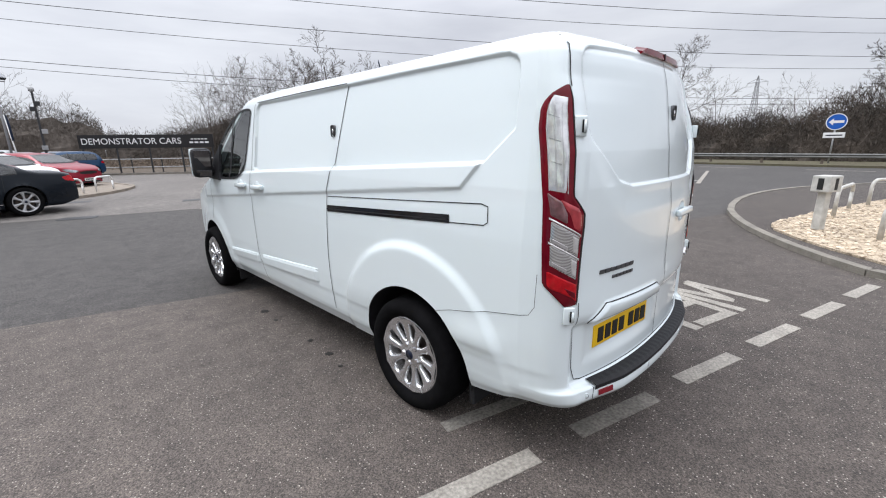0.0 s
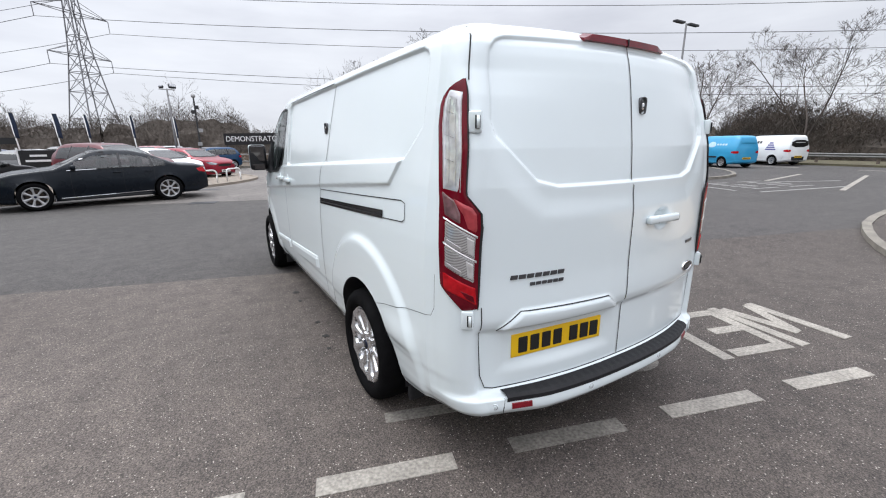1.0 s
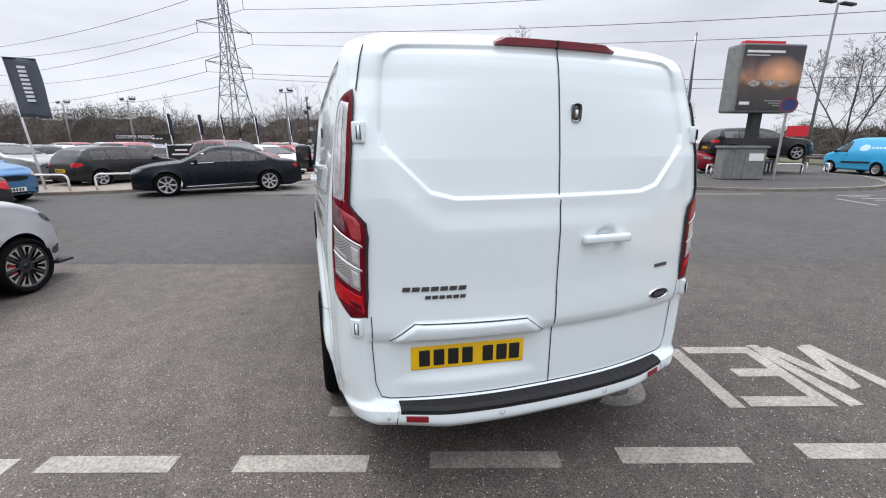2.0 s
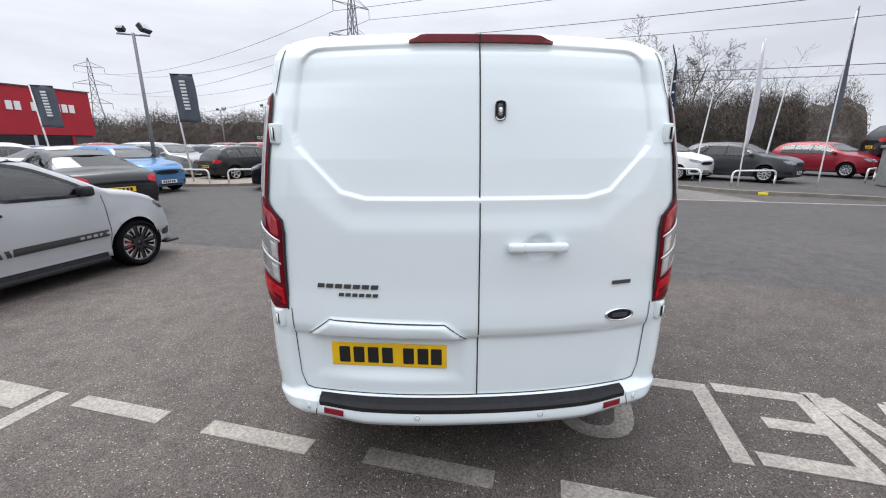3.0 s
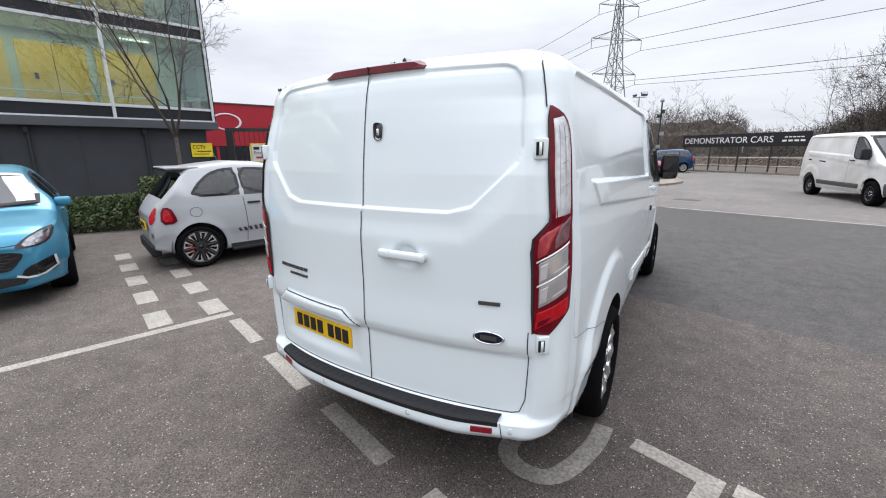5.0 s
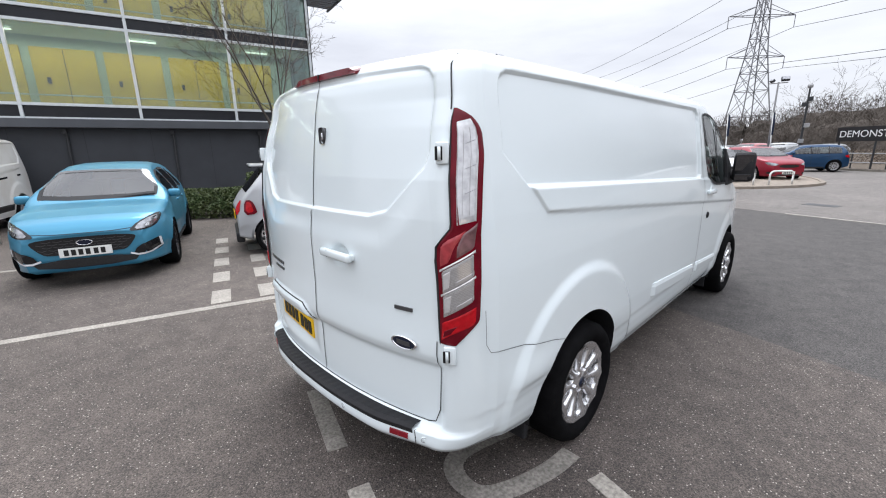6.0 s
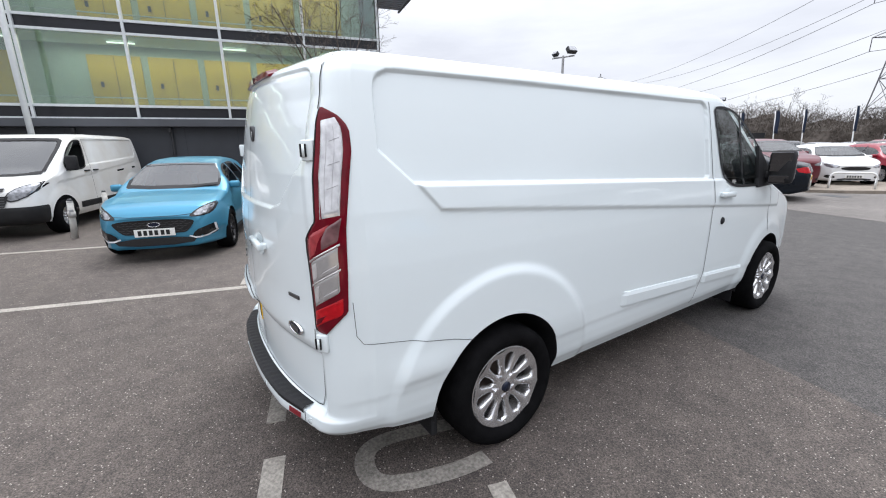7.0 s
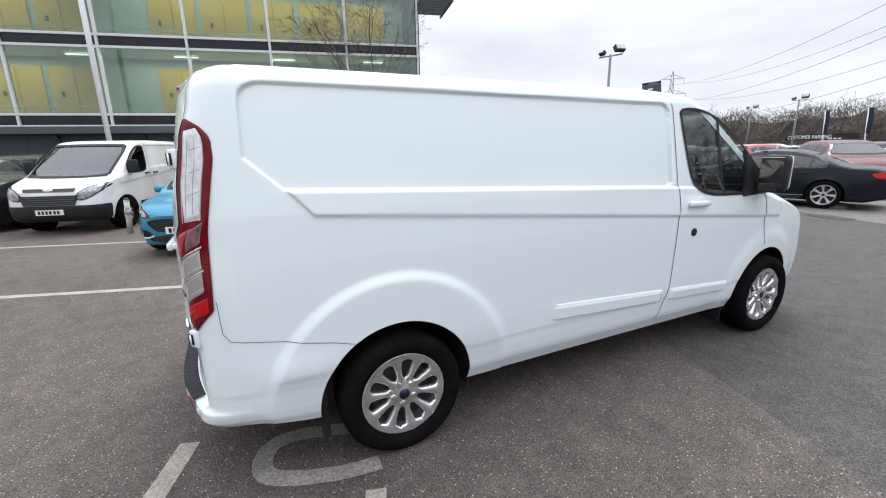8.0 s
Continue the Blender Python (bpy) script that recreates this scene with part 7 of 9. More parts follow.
# round blue arrow sign
ar = thing("arrow_sign", "round blue road sign with a white arrow on a grey post", "road sign", (33.2, 0.25, 0.1), 0)
part("post", rod((0, 0, 0), (0, 0, 2.5), 0.045), GALV, ar, "grey post", True)
faced = pose(-0.06, 0, 2.95, 0, 0, -90)
disc = part("disc", lathe([(0.0, 0.0), (0.0, 0.62), (0.03, 0.62)], 32, "X"), SIGN_BLUE, ar, "blue disc with white arrow", False, pose(-0.06, 0, 2.5, 0, 0, 0) @ Matrix.Scale(0.78, 4))
part("rim", lathe([(-0.004, 0.57), (-0.006, 0.62), (0.0, 0.63)], 32, "X"), SIGN_WHITE, disc)
bm = bmesh.new()
bm.faces.new([bm.verts.new((-0.012, y, z)) for y, z in ((0.46, 0.0), (0.18, 0.26), (0.18, 0.1), (-0.44, 0.1), (-0.44, -0.1), (0.18, -0.1), (0.18, -0.26))])
part("arrow", bm, SIGN_WHITE, disc)
part("sub_plate", box(-0.07, -0.04, -0.5, 0.5, 1.55, 1.87, 0.01), SIGN_WHITE, ar, "white supplementary plate")
part("sub_plate_bar", box(-0.076, -0.069, -0.38, 0.38, 1.67, 1.74), DARKSTEEL, ar)


def letters(text, size, m, material, parent, name="lettering", depth=0.004):
    """Raised lettering in the built-in font, as a mesh; m puts its baseline start and x direction."""
    cu = bpy.data.curves.new(name, "FONT")
    cu.body, cu.size, cu.extrude = text, size, depth
    tmp = bpy.data.objects.new(name, cu)
    scene.collection.objects.link(tmp)
    me = bpy.data.meshes.new_from_object(tmp.evaluated_get(bpy.context.evaluated_depsgraph_get()))
    bpy.data.objects.remove(tmp)
    me.materials.clear()
    me.materials.append(material)
    ob = new(name, me)
    ob.parent = parent
    ob.matrix_basis = m
    return ob


# long black sign on a post-and-rail fence
sd = Vector((0.813, -0.582))
sang = math.degrees(math.atan2(sd.y, sd.x))
ds = thing("fence_sign", "long black sign with white capital lettering on timber posts", "sign", (0.55, 33.05, 0), sang)
part("board", box(0, 7.6, -0.03, 0.03, 1.62, 2.42, 0.005), SIGN_BLACK, ds, "black sign board")
lt = letters("DEMONSTRATOR CARS", 0.52, pose(0.14, -0.036, 1.86, 90, 0, 0), SIGN_WHITE, ds)
lt.scale = (5.55 / max(lt.dimensions.x, 0.1), 1, 1)
for k in range(4):
    part("small_bar", box(6.2 + 0.3 * k, 6.42 + 0.3 * k, -0.036, -0.03, 1.88, 1.98), SIGN_WHITE, ds)
for k in range(5):
    part("small_bar", box(6.3 + 0.2 * k, 6.45 + 0.2 * k, -0.036, -0.03, 2.1, 2.16), SIGN_WHITE, ds)
for k in range(5):
    part("post", rod((0.15 + 1.83 * k, 0.06, 0), (0.15 + 1.83 * k, 0.06, 2.4), 0.05), DARKSTEEL, ds)
fr = thing("rail_fence", "low steel rail fence with a pale kerb along the yard edge", "fence", (0.55, 33.05, 0), sang)
for z in (0.45, 0.95):
    part("rail", rod((-6, 0.14, z), (9.5, 0.14, z), 0.03), GALV, fr)
for k in range(10):
    part("post", rod((-6 + 1.72 * k, 0.2, 0), (-6 + 1.72 * k, 0.2, 1.1), 0.035), DARKSTEEL, fr)
part("kerb", box(-9, 9.8, -0.25, -0.1, -0.05, 0.12, 0.01), KERB, fr)
solo("grass_bank", slab([(-18, 45), (-14, 36), (0.4, 33.6), (8.6, 27.7), (13, 25), (18, 27), (40, 48), (40, 90), (-60, 90), (-60, 60)], -0.3, 0.10), BROWN_BANK, "rough brown winter grass behind the yard fence", "grass", "structure")
# customer parking sign on posts
cp = thing("parking_sign", "long black sign with white capital lettering over parked cars", "sign", (-15.4, 42.3, 0), 12)
part("board", box(-1.8, 2.7, -0.03, 0.03, 1.85, 2.32, 0.005), SIGN_BLACK, cp)
lt = letters("CUSTOMER PARKING", 0.42, pose(-1.65, -0.036, 1.95, 90, 0, 0), SIGN_WHITE, cp)
lt.scale = (2.75 / max(lt.dimensions.x, 0.1), 1, 1)
for k in range(3):
    part("small_bar", box(0.95 + 0.28 * k, 1.15 + 0.28 * k, -0.036, -0.03, 1.9, 1.98), SIGN_WHITE, cp)
for x in (-0.9, 0.4, 1.7):
    part("post", rod((x, 0.06, 0), (x, 0.06, 2.1), 0.04), DARKSTEEL, cp)
# welcome board
wb_ = thing("welcome_board", "black upright notice board with white lines of text", "sign", (-6.9, 21.4, 0), 8)
part("board", box(-0.55, 0.55, -0.03, 0.03, 0.35, 1.45, 0.01), SIGN_BLACK, wb_)
part("frame", rod((-0.58, 0, 0), (-0.58, 0, 1.55), 0.035), SIGN_WHITE, wb_)
for k, w in enumerate((0.5, 0.8, 0.0, 0.6)):
    if w:
        part("text_bar", box(-w / 2, w / 2, -0.036, -0.03, 1.2 - 0.2 * k, 1.28 - 0.2 * k), SIGN_WHITE, wb_)


# banners on leaning poles
def banner(at, h, w, lean, turn, material, label, bars=True, tall=None):
    ob = thing("banner_pole", label, "flag", (*at, 0.05), turn, "banners of the yard")
    top = Vector((lean, 0, h))
    part("pole", rod((0, 0, 0), top, 0.04, 0.025), WHITE_TUBE, ob, "white tapered pole", True)
    tall = tall or h * 0.45
    bm = bmesh.new()
    rows = []
    for i in range(13):
        t = i / 12
        c = top * (1 - t * tall / h)
        rows.append([bm.verts.new((c.x + w * k / 6 + 0.02 * math.sin(5 * t + k), 0.03 * math.sin(1.3 * k + 4 * t), c.z + 0.02 * math.sin(k))) for k in range(7)])
    for r0, r1 in zip(rows, rows[1:]):
        for k in range(6):
            bm.faces.new((r0[k], r0[k + 1], r1[k + 1], r1[k]))
    cloth = part("cloth", bm, material, ob, "hanging cloth banner", True)
    md = cloth.modifiers.new("thickness", "SOLIDIFY")
    md.thickness = 0.008
    part("top_bar", rod(top, top + Vector((w, 0, 0.0)), 0.02), DARKSTEEL, ob)
    if bars:
        for k in range(9):
            z = h - tall * (0.14 + 0.07 * k)
            c = top * (z / h)
            part("banner_bar", box(c.x + w * 0.38, c.x + w * 0.62, -0.055, 0.055, z - 0.028 * tall, z + 0.012 * tall), SIGN_WHITE, cloth)
    return ob


banner((-9.5, 15.45), 4.05, 0.80, -0.30, 8, FLAG, "grey banner with white lettering on a white pole", tall=1.75)
for x, y, f in ((-9.4, 29.8, 0.3), (-7.76, 30.2, 0.35), (-6.45, 30.4, 0.2), (-4.36, 30.7, 0.2), (-2.13, 30.8, 0.0)):
    banner((x, y), 3.3, max(f * 0.6, 0.1), -0.2, 10, FLAG_NAVY, "narrow dark banner on a white pole", False, 1.3)
banner((-15.5, 16.4), 3.75, 0.7, -0.25, 30, FLAG, "grey banner with white lettering on a white pole", tall=1.6)
banner((-17.7, 14.3), 3.55, 0.7, -0.25, 30, FLAG, "grey banner with white lettering on a white pole", tall=1.6)


def feather(at, h, material, label, bend):
    ob = thing("feather_flag", label, "flag", (*at, 0.1), 25, "feather flags")
    mast = [Vector((0.05 * t * t, 0, h * t)) for t in np.linspace(0, 1, 12)]
    part("mast", tube(mast, 0.022, 8), WHITE_TUBE, ob, "", True)
    bm = bmesh.new()
    rows = []
    for i in range(20):
        t = i / 19
        z = h * (0.30 + 0.72 * t)
        w = 0.17 + 0.15 * math.sin(math.pi * min(1, t * 1.05)) * (1 - 0.4 * t)
        x0 = 0.05 * (z / h) ** 2 - (bend * max(0, t - 0.85) * 6 * 0.3)
        rows.append([bm.verts.new((x0 + w * (k / 5) * (1 if bend > 0 else 1), 0.05 * math.sin(3 * k / 5 + 5 * t), z + 0.05 * math.sin(k))) for k in range(6)])
    for r0, r1 in zip(rows, rows[1:]):
        for k in range(5):
            bm.faces.new((r0[k], r0[k + 1], r1[k + 1], r1[k]))
    cl = part("cloth", bm, material, ob, "", True)
    md = cl.modifiers.new("thickness", "SOLIDIFY")
    md.thickness = 0.006
    if material is FLAG_NAVY:
        for k in range(5):
            part("banner_bar", box(0.08, 0.14, -0.065, 0.065, h * 0.45 + 0.36 * k, h * 0.45 + 0.36 * k + 0.06), SIGN_WHITE, cl)
    return ob


feather((8.55, 13.4), 4.6, FLAG_NAVY, "navy feather flag with white marks", 1)
feather((10.5, 11.95), 4.5, FLAG_WHITE, "pale translucent feather flag", 0)
feather((12.9, 11.5), 5.3, FLAG, "dark grey feather flag with pale lettering", 0)
for x, y, z in ((8.3, 16.6, 3.2), (10.9, 15.0, 3.5), (12.7, 13.7, 3.6)):
    solo("bare_flag_pole", rod((x, y, 0.1), (x + 0.35, y, z), 0.035, 0.02), WHITE_TUBE, "bare white leaning flag pole", "pole", "", "bare poles")


# flood-light masts and lamps
MAST_GREY = mat("dull_grey_mast", (0.20, 0.20, 0.205), 0.6, metal=0.2, var=0.12)


def mast(at, h, heads, label, turn=0.0):
    ob = thing("light_mast", label, "street lamp", (*at, 0), turn, "light masts")
    part("column", rod((0, 0, 0), (0, 0, h), 0.065, 0.045), MAST_GREY, ob, "grey steel column", True)
    part("cross_arm", rod((-0.45, 0, h - 0.05), (0.45, 0, h - 0.05), 0.03), GALV, ob)
    for x, a in heads:
        k = 1.0 if x > 0 else 0.6
        hd = part("flood_head", box(-0.20 * k, 0.20 * k, -0.08, 0.08, -0.12 * k, 0.12 * k, 0.02), DARKSTEEL, ob, "dark flood lamp head", False, pose(x, 0, h + 0.16 * k, -35, 0, a))
        part("lamp_glass", box(-0.17 * k, 0.17 * k, -0.09, -0.078, -0.09 * k, 0.09 * k), HEAD_LENS, hd)
    return ob


mast((-2.4, 31.4), 5.1, ((0.3, 10), (-0.3, -40)), "grey mast with two flood lamps", 10)
mast((-9.5, 13.25), 5.0, ((0.32, 60), (-0.32, -20)), "grey mast with two dark flood lamps", 20)
mast((-25.0, 19.9), 6.0, ((0.32, 10), (-0.32, -10)), "grey mast with two dark flood lamps", 30)
mast((-13.2, 34.6), 4.5, ((0.32, 10), (-0.32, -10)), "grey mast with two dark flood lamps")
mast((-20.6, 42.7), 4.8, ((0.32, 10), (-0.32, -10)), "grey mast with two dark flood lamps")
cm = thing("camera_pole", "slim pole with cameras and boxes beside the fence", "pole", (-1.0, 32.4, 0))
part("column", rod((0, 0, 0), (0, 0, 4.7), 0.07, 0.05), DARKSTEEL, cm)
part("dome", lathe([(4.7, 0.05), (4.75, 0.13), (4.9, 0.13), (5.02, 0.0)], 16, "Z"), GALV, cm, "", True)
for z, x in ((4.1, 0.1), (3.8, -0.12), (2.6, 0.15), (1.7, 0.0)):
    part("box", box(x - 0.13, x + 0.13, -0.1, 0.1, z - 0.12, z + 0.12, 0.02), GALV if z < 3 else DARKSTEEL, cm)
sl = thing("street_lamp", "tall grey double-headed street lamp by the road", "street lamp", (23.36, 13.5, 0))
part("column", rod((0, 0, 0), (0, 0, 8.0), 0.075, 0.05), mat("dull_zinc", (0.14, 0.14, 0.145), 0.6, var=0.1), sl, "", True)
for s in (1, -1):
    part("lamp_head", box(s * 0.7 - 0.45, s * 0.7 + 0.45, -0.12, 0.12, 7.95, 8.06, 0.03), DARKSTEEL, sl, "flat dark lamp head")

# billboard, cabinet and no-stopping sign on the display island
bb = thing("billboard", "double-sided grey-framed billboard with a dusk landscape poster", "billboard", (17.3, 12.0, 0.1), -12)
part("pole", box(-0.2, 0.2, -0.15, 0.15, 0, 2.8), DARKSTEEL, bb)
part("case", box(-1.42, 1.42, -0.42, 0.42, 2.70, 5.35, 0.09), CONCRETE, bb, "grey curved case")
SIGN_GREY = mat("grey_print", (0.30, 0.29, 0.28), 0.6, var=0.1)
POSTER = bpy.data.materials.new("dusk_poster")
POSTER.use_nodes = True
pn, pl_ = POSTER.node_tree.nodes, POSTER.node_tree.links
pc, ps, pr = pn.new("ShaderNodeTexCoord"), pn.new("ShaderNodeSeparateXYZ"), pn.new("ShaderNodeValToRGB")
for k, (p, c) in enumerate(((0.0, (0.02, 0.02, 0.022)), (0.35, (0.05, 0.045, 0.045)), (0.58, (0.10, 0.07, 0.055)), (0.70, (0.40, 0.20, 0.11)), (0.82, (0.16, 0.10, 0.085)), (1.0, (0.045, 0.04, 0.045)))):
    e = pr.color_ramp.elements[k] if k < 2 else pr.color_ramp.elements.new(p)
    e.position, e.color = p, (*c, 1)
pl_.new(pc.outputs["Generated"], ps.inputs["Vector"])
pz = pn.new("ShaderNodeTexNoise")
pz.inputs["Scale"].default_value = 5.0
pm = pn.new("ShaderNodeMath")
pm.operation = "MULTIPLY_ADD"
pl_.new(pc.outputs["Generated"], pz.inputs["Vector"])
pl_.new(pz.outputs["Fac"], pm.inputs[0])
pm.inputs[1].default_value = 0.34
pl_.new(ps.outputs["Z"], pm.inputs[2])
pl_.new(pm.outputs["Value"], pr.inputs["Fac"])
pg, pp, px = pn.new("ShaderNodeTexGradient"), pn.new("ShaderNodeMapping"), pn.new("ShaderNodeMixRGB")
pg.gradient_type = "SPHERICAL"
pp.inputs["Location"].default_value = (-1.6, 0, -2.2)
pp.inputs["Scale"].default_value = (2.5, 0.0, 3.7)
px.inputs["Color2"].default_value = (0.85, 0.42, 0.22, 1)
pl_.new(pc.outputs["Generated"], pp.inputs["Vector"])
pl_.new(pp.outputs["Vector"], pg.inputs["Vector"])
pl_.new(pg.outputs["Fac"], px.inputs["Fac"])
pl_.new(pr.outputs["Color"], px.inputs["Color1"])
pl_.new(px.outputs["Color"], pn["Principled BSDF"].inputs["Base Color"])
part("poster", box(-1.33, 1.33, -0.432, -0.42, 2.78, 5.27), POSTER, bb, "dusk landscape poster with pale cars")
for x in (-0.55, 0.0, 0.5):
    part("poster_car", lathe([(0.0, 1.0), (0.004, 0.6), (0.005, 0.0)], 16, "Z", None, Matrix.Translation((x * 1.25, -0.432, 3.86 - 0.06 * abs(x))) @ pose(0, 0, 0, 90, 0, 0) @ Matrix.Diagonal((0.26, 0.12, 1, 1))), mat("pale_print", (0.34, 0.30, 0.28), 0.5, var=0.5, scale=9), bb)
part("poster_bar", box(-1.2, 0.45, -0.437, -0.431, 4.99, 5.08), SIGN_WHITE, bb)
part("poster_bar", box(-1.2, -0.2, -0.437, -0.431, 4.88, 4.91), SIGN_WHITE, bb)
part("poster_mark", box(-1.2, -0.75, -0.437, -0.431, 3.0, 3.12), SIGN_WHITE, bb)
for z, x in ((3.16, -0.1), (3.07, 0.1), (2.98, 0.3)):
    part("poster_bar", box(x, 1.2, -0.437, -0.431, z - 0.018, z + 0.018), SIGN_GREY, bb)
part("red_cap", box(-0.9, 0.9, 0.1, 0.35, 5.3, 5.55), SIGN_RED, bb, "red panel behind the board")
cb = thing("service_cabinet", "grey weathered service cabinet on the island", "cabinet", (16.15, 11.45, 0.1), -25)
part("body", box(-0.8, 0.8, -0.35, 0.35, 0, 1.25, 0.03), CONCRETE, cb)
part("lid", box(-0.86, 0.86, -0.4, 0.4, 1.25, 1.35, 0.02), CONCRETE, cb)
part("label_plate", box(0.15, 0.7, -0.37, -0.35, 0.75, 1.05), SIGN_WHITE, cb, "white notice plate")
for x in (-0.4, 0.0):
    part("door_joint", box(x - 0.006, x + 0.006, -0.354, -0.349, 0.05, 1.2), SEAM, cb)
FADED_BLUE = mat("faded_blue_sign", (0.03, 0.04, 0.13), 0.5, var=0.15)
FADED_RED = mat("faded_red_rim", (0.18, 0.035, 0.05), 0.5, var=0.15)
ns = thing("no_stopping_sign", "round blue and red traffic sign on a grey post", "road sign", (17.0, 10.55, 0.1), -40)
part("post", rod((0, 0, 0), (0, 0, 3.1), 0.045), GALV, ns)
part("disc", lathe([(-0.02, 0.0), (-0.02, 0.29), (0.01, 0.29)], 28, "X"), FADED_BLUE, ns, "faded blue disc with red rim", False, pose(0, -0.06, 2.9, 0, 0, 90))
part("rim", lathe([(-0.026, 0.235), (-0.028, 0.295), (0.0, 0.295)], 28, "X"), FADED_RED, ns, "", False, pose(0, -0.06, 2.9, 0, 0, 90))
rp = thing("display_ramp", "dark steel display ramp under the crossover", "ramp", (20.6, 14.2, 0.1), -60)
for s in (1, -1):
    part("track", box(s * 0.75 - 0.22, s * 0.75 + 0.22, -2.3, 2.3, 0.55, 0.64), DARKSTEEL, rp)
    for y in (-1.9, 0, 1.9):
        part("leg", rod((s * 0.75, y, 0), (s * 0.75, y, 0.56), 0.05), DARKSTEEL, rp)
solo("yellow_block", box(-0.12, 0.12, -0.05, 0.05, 0, 0.07, 0.01), SIGN_YELLOW, "small yellow plastic block on the road edge", "block", at=pose(10.1, 10.35, 0.0, 0, 0, -20))
# red small sign in the far hedge
solo("red_notice", box(-0.6, 0.6, -0.02, 0.02, 2.0, 2.7), SIGN_RED, "small red notice board by the road", "sign", at=pose(31.0, 19.0, 0.0, 0, 0, -60))
# drain covers
for x, y in ((-1.6, 12.0), (1.3, 13.6), (-1.3, 16.0)):
    solo("drain_cover", box(-0.35, 0.35, -0.22, 0.22, -0.02, 0.003), DARKSTEEL, "dark iron drain cover in the tarmac", "drain cover", at=pose(x, y, 0, 0, 0, -17))

# ---- glass storage building ----
WALL_GREY = mat("dark_grey_cladding", (0.038, 0.041, 0.048), 0.6, var=0.12, scale=2, fine=0.06, bump=0.05)
WALL_LEDGE = mat("mid_grey_fascia", (0.075, 0.08, 0.09), 0.55, var=0.1, scale=2)
SPANDREL = mat("black_spandrel", (0.012, 0.013, 0.017), 0.25, var=0.1)
FRAME_W = mat("white_aluminium", (0.62, 0.65, 0.66), 0.4, var=0.05)
ROOM_WALL = mat("pale_room_wall", (0.50, 0.58, 0.52), 0.8, var=0.06)
YELLOW_DOOR = mat("yellow_door", (0.74, 0.47, 0.05), 0.5, var=0.06)
LAMP_ON = mat("lit_strip_lamp", (1.0, 0.97, 0.88), 0.5, emit=2.5, var=0)
GREEN_GLASS = tinted_glass("green_tinted_glass", (0.75, 0.87, 0.84), 0.76, 0.13)
FA = 12.0
fd = Vector((math.sin(radians(FA)), math.cos(radians(FA))))
# local axes of the building: x along the front away from the corner, y into the building
bld = thing("storage_building", "glass-fronted storage building with dark grey base", "building", (-11.69, 6.34, 0), 90 - FA)
# x = -s (distance back from the corner), y into the building
LENB = 24.0
part("base_wall", box(0.25, LENB, 0.15, 0.45, 0, 2.32), WALL_GREY, bld, "dark grey clad ground-floor wall")
part("base_wall", box(0.25, 0.55, 0.45, 14, 0, 2.32), WALL_GREY, bld, "dark grey clad side wall")
part("fascia", box(-0.05, LENB, -0.12, 0.45, 2.32, 2.54, 0.01), WALL_LEDGE, bld, "grey projecting fascia")
part("fascia", box(-0.05, 0.45, 0.45, 14, 2.32, 2.54), WALL_LEDGE, bld)
levels_ = ((2.55, 2.90), (4.86, 5.20), (7.2, 7.6))
for z0, z1 in levels_:
    part("spandrel", box(0.02, LENB, 0.02, 0.10, z0 + 0.03, z1 - 0.03), SPANDREL, bld, "black spandrel panel")
    part("spandrel", box(0.02, 0.10, 0.10, 14, z0 + 0.03, z1 - 0.03), SPANDREL, bld)
    part("floor_slab", box(0.12, LENB, 0.12, 14, z0, z1 - 0.02), ROOM_WALL, bld)
    for z in (z0, z1):
        part("transom", box(0.0, LENB, -0.03, 0.10, z - 0.035, z + 0.035), FRAME_W, bld, "white horizontal glazing bar")
        part("transom", box(-0.03, 0.10, 0.10, 14, z - 0.035, z + 0.035), FRAME_W, bld)
for k in range(10):
    x = 0.04 + 2.45 * k
    part("mullion", box(x - 0.035, x + 0.035, -0.05, 0.10, 2.55, 7.6), FRAME_W, bld, "white vertical glazing bar")
for k in range(1, 6):
    part("mullion", box(-0.05, 0.08, 2.45 * k - 0.035, 2.45 * k + 0.035, 2.55, 7.6), FRAME_W, bld)
part("corner_post", box(-0.03, 0.09, -0.03, 0.09, 2.55, 7.8), SPANDREL, bld)
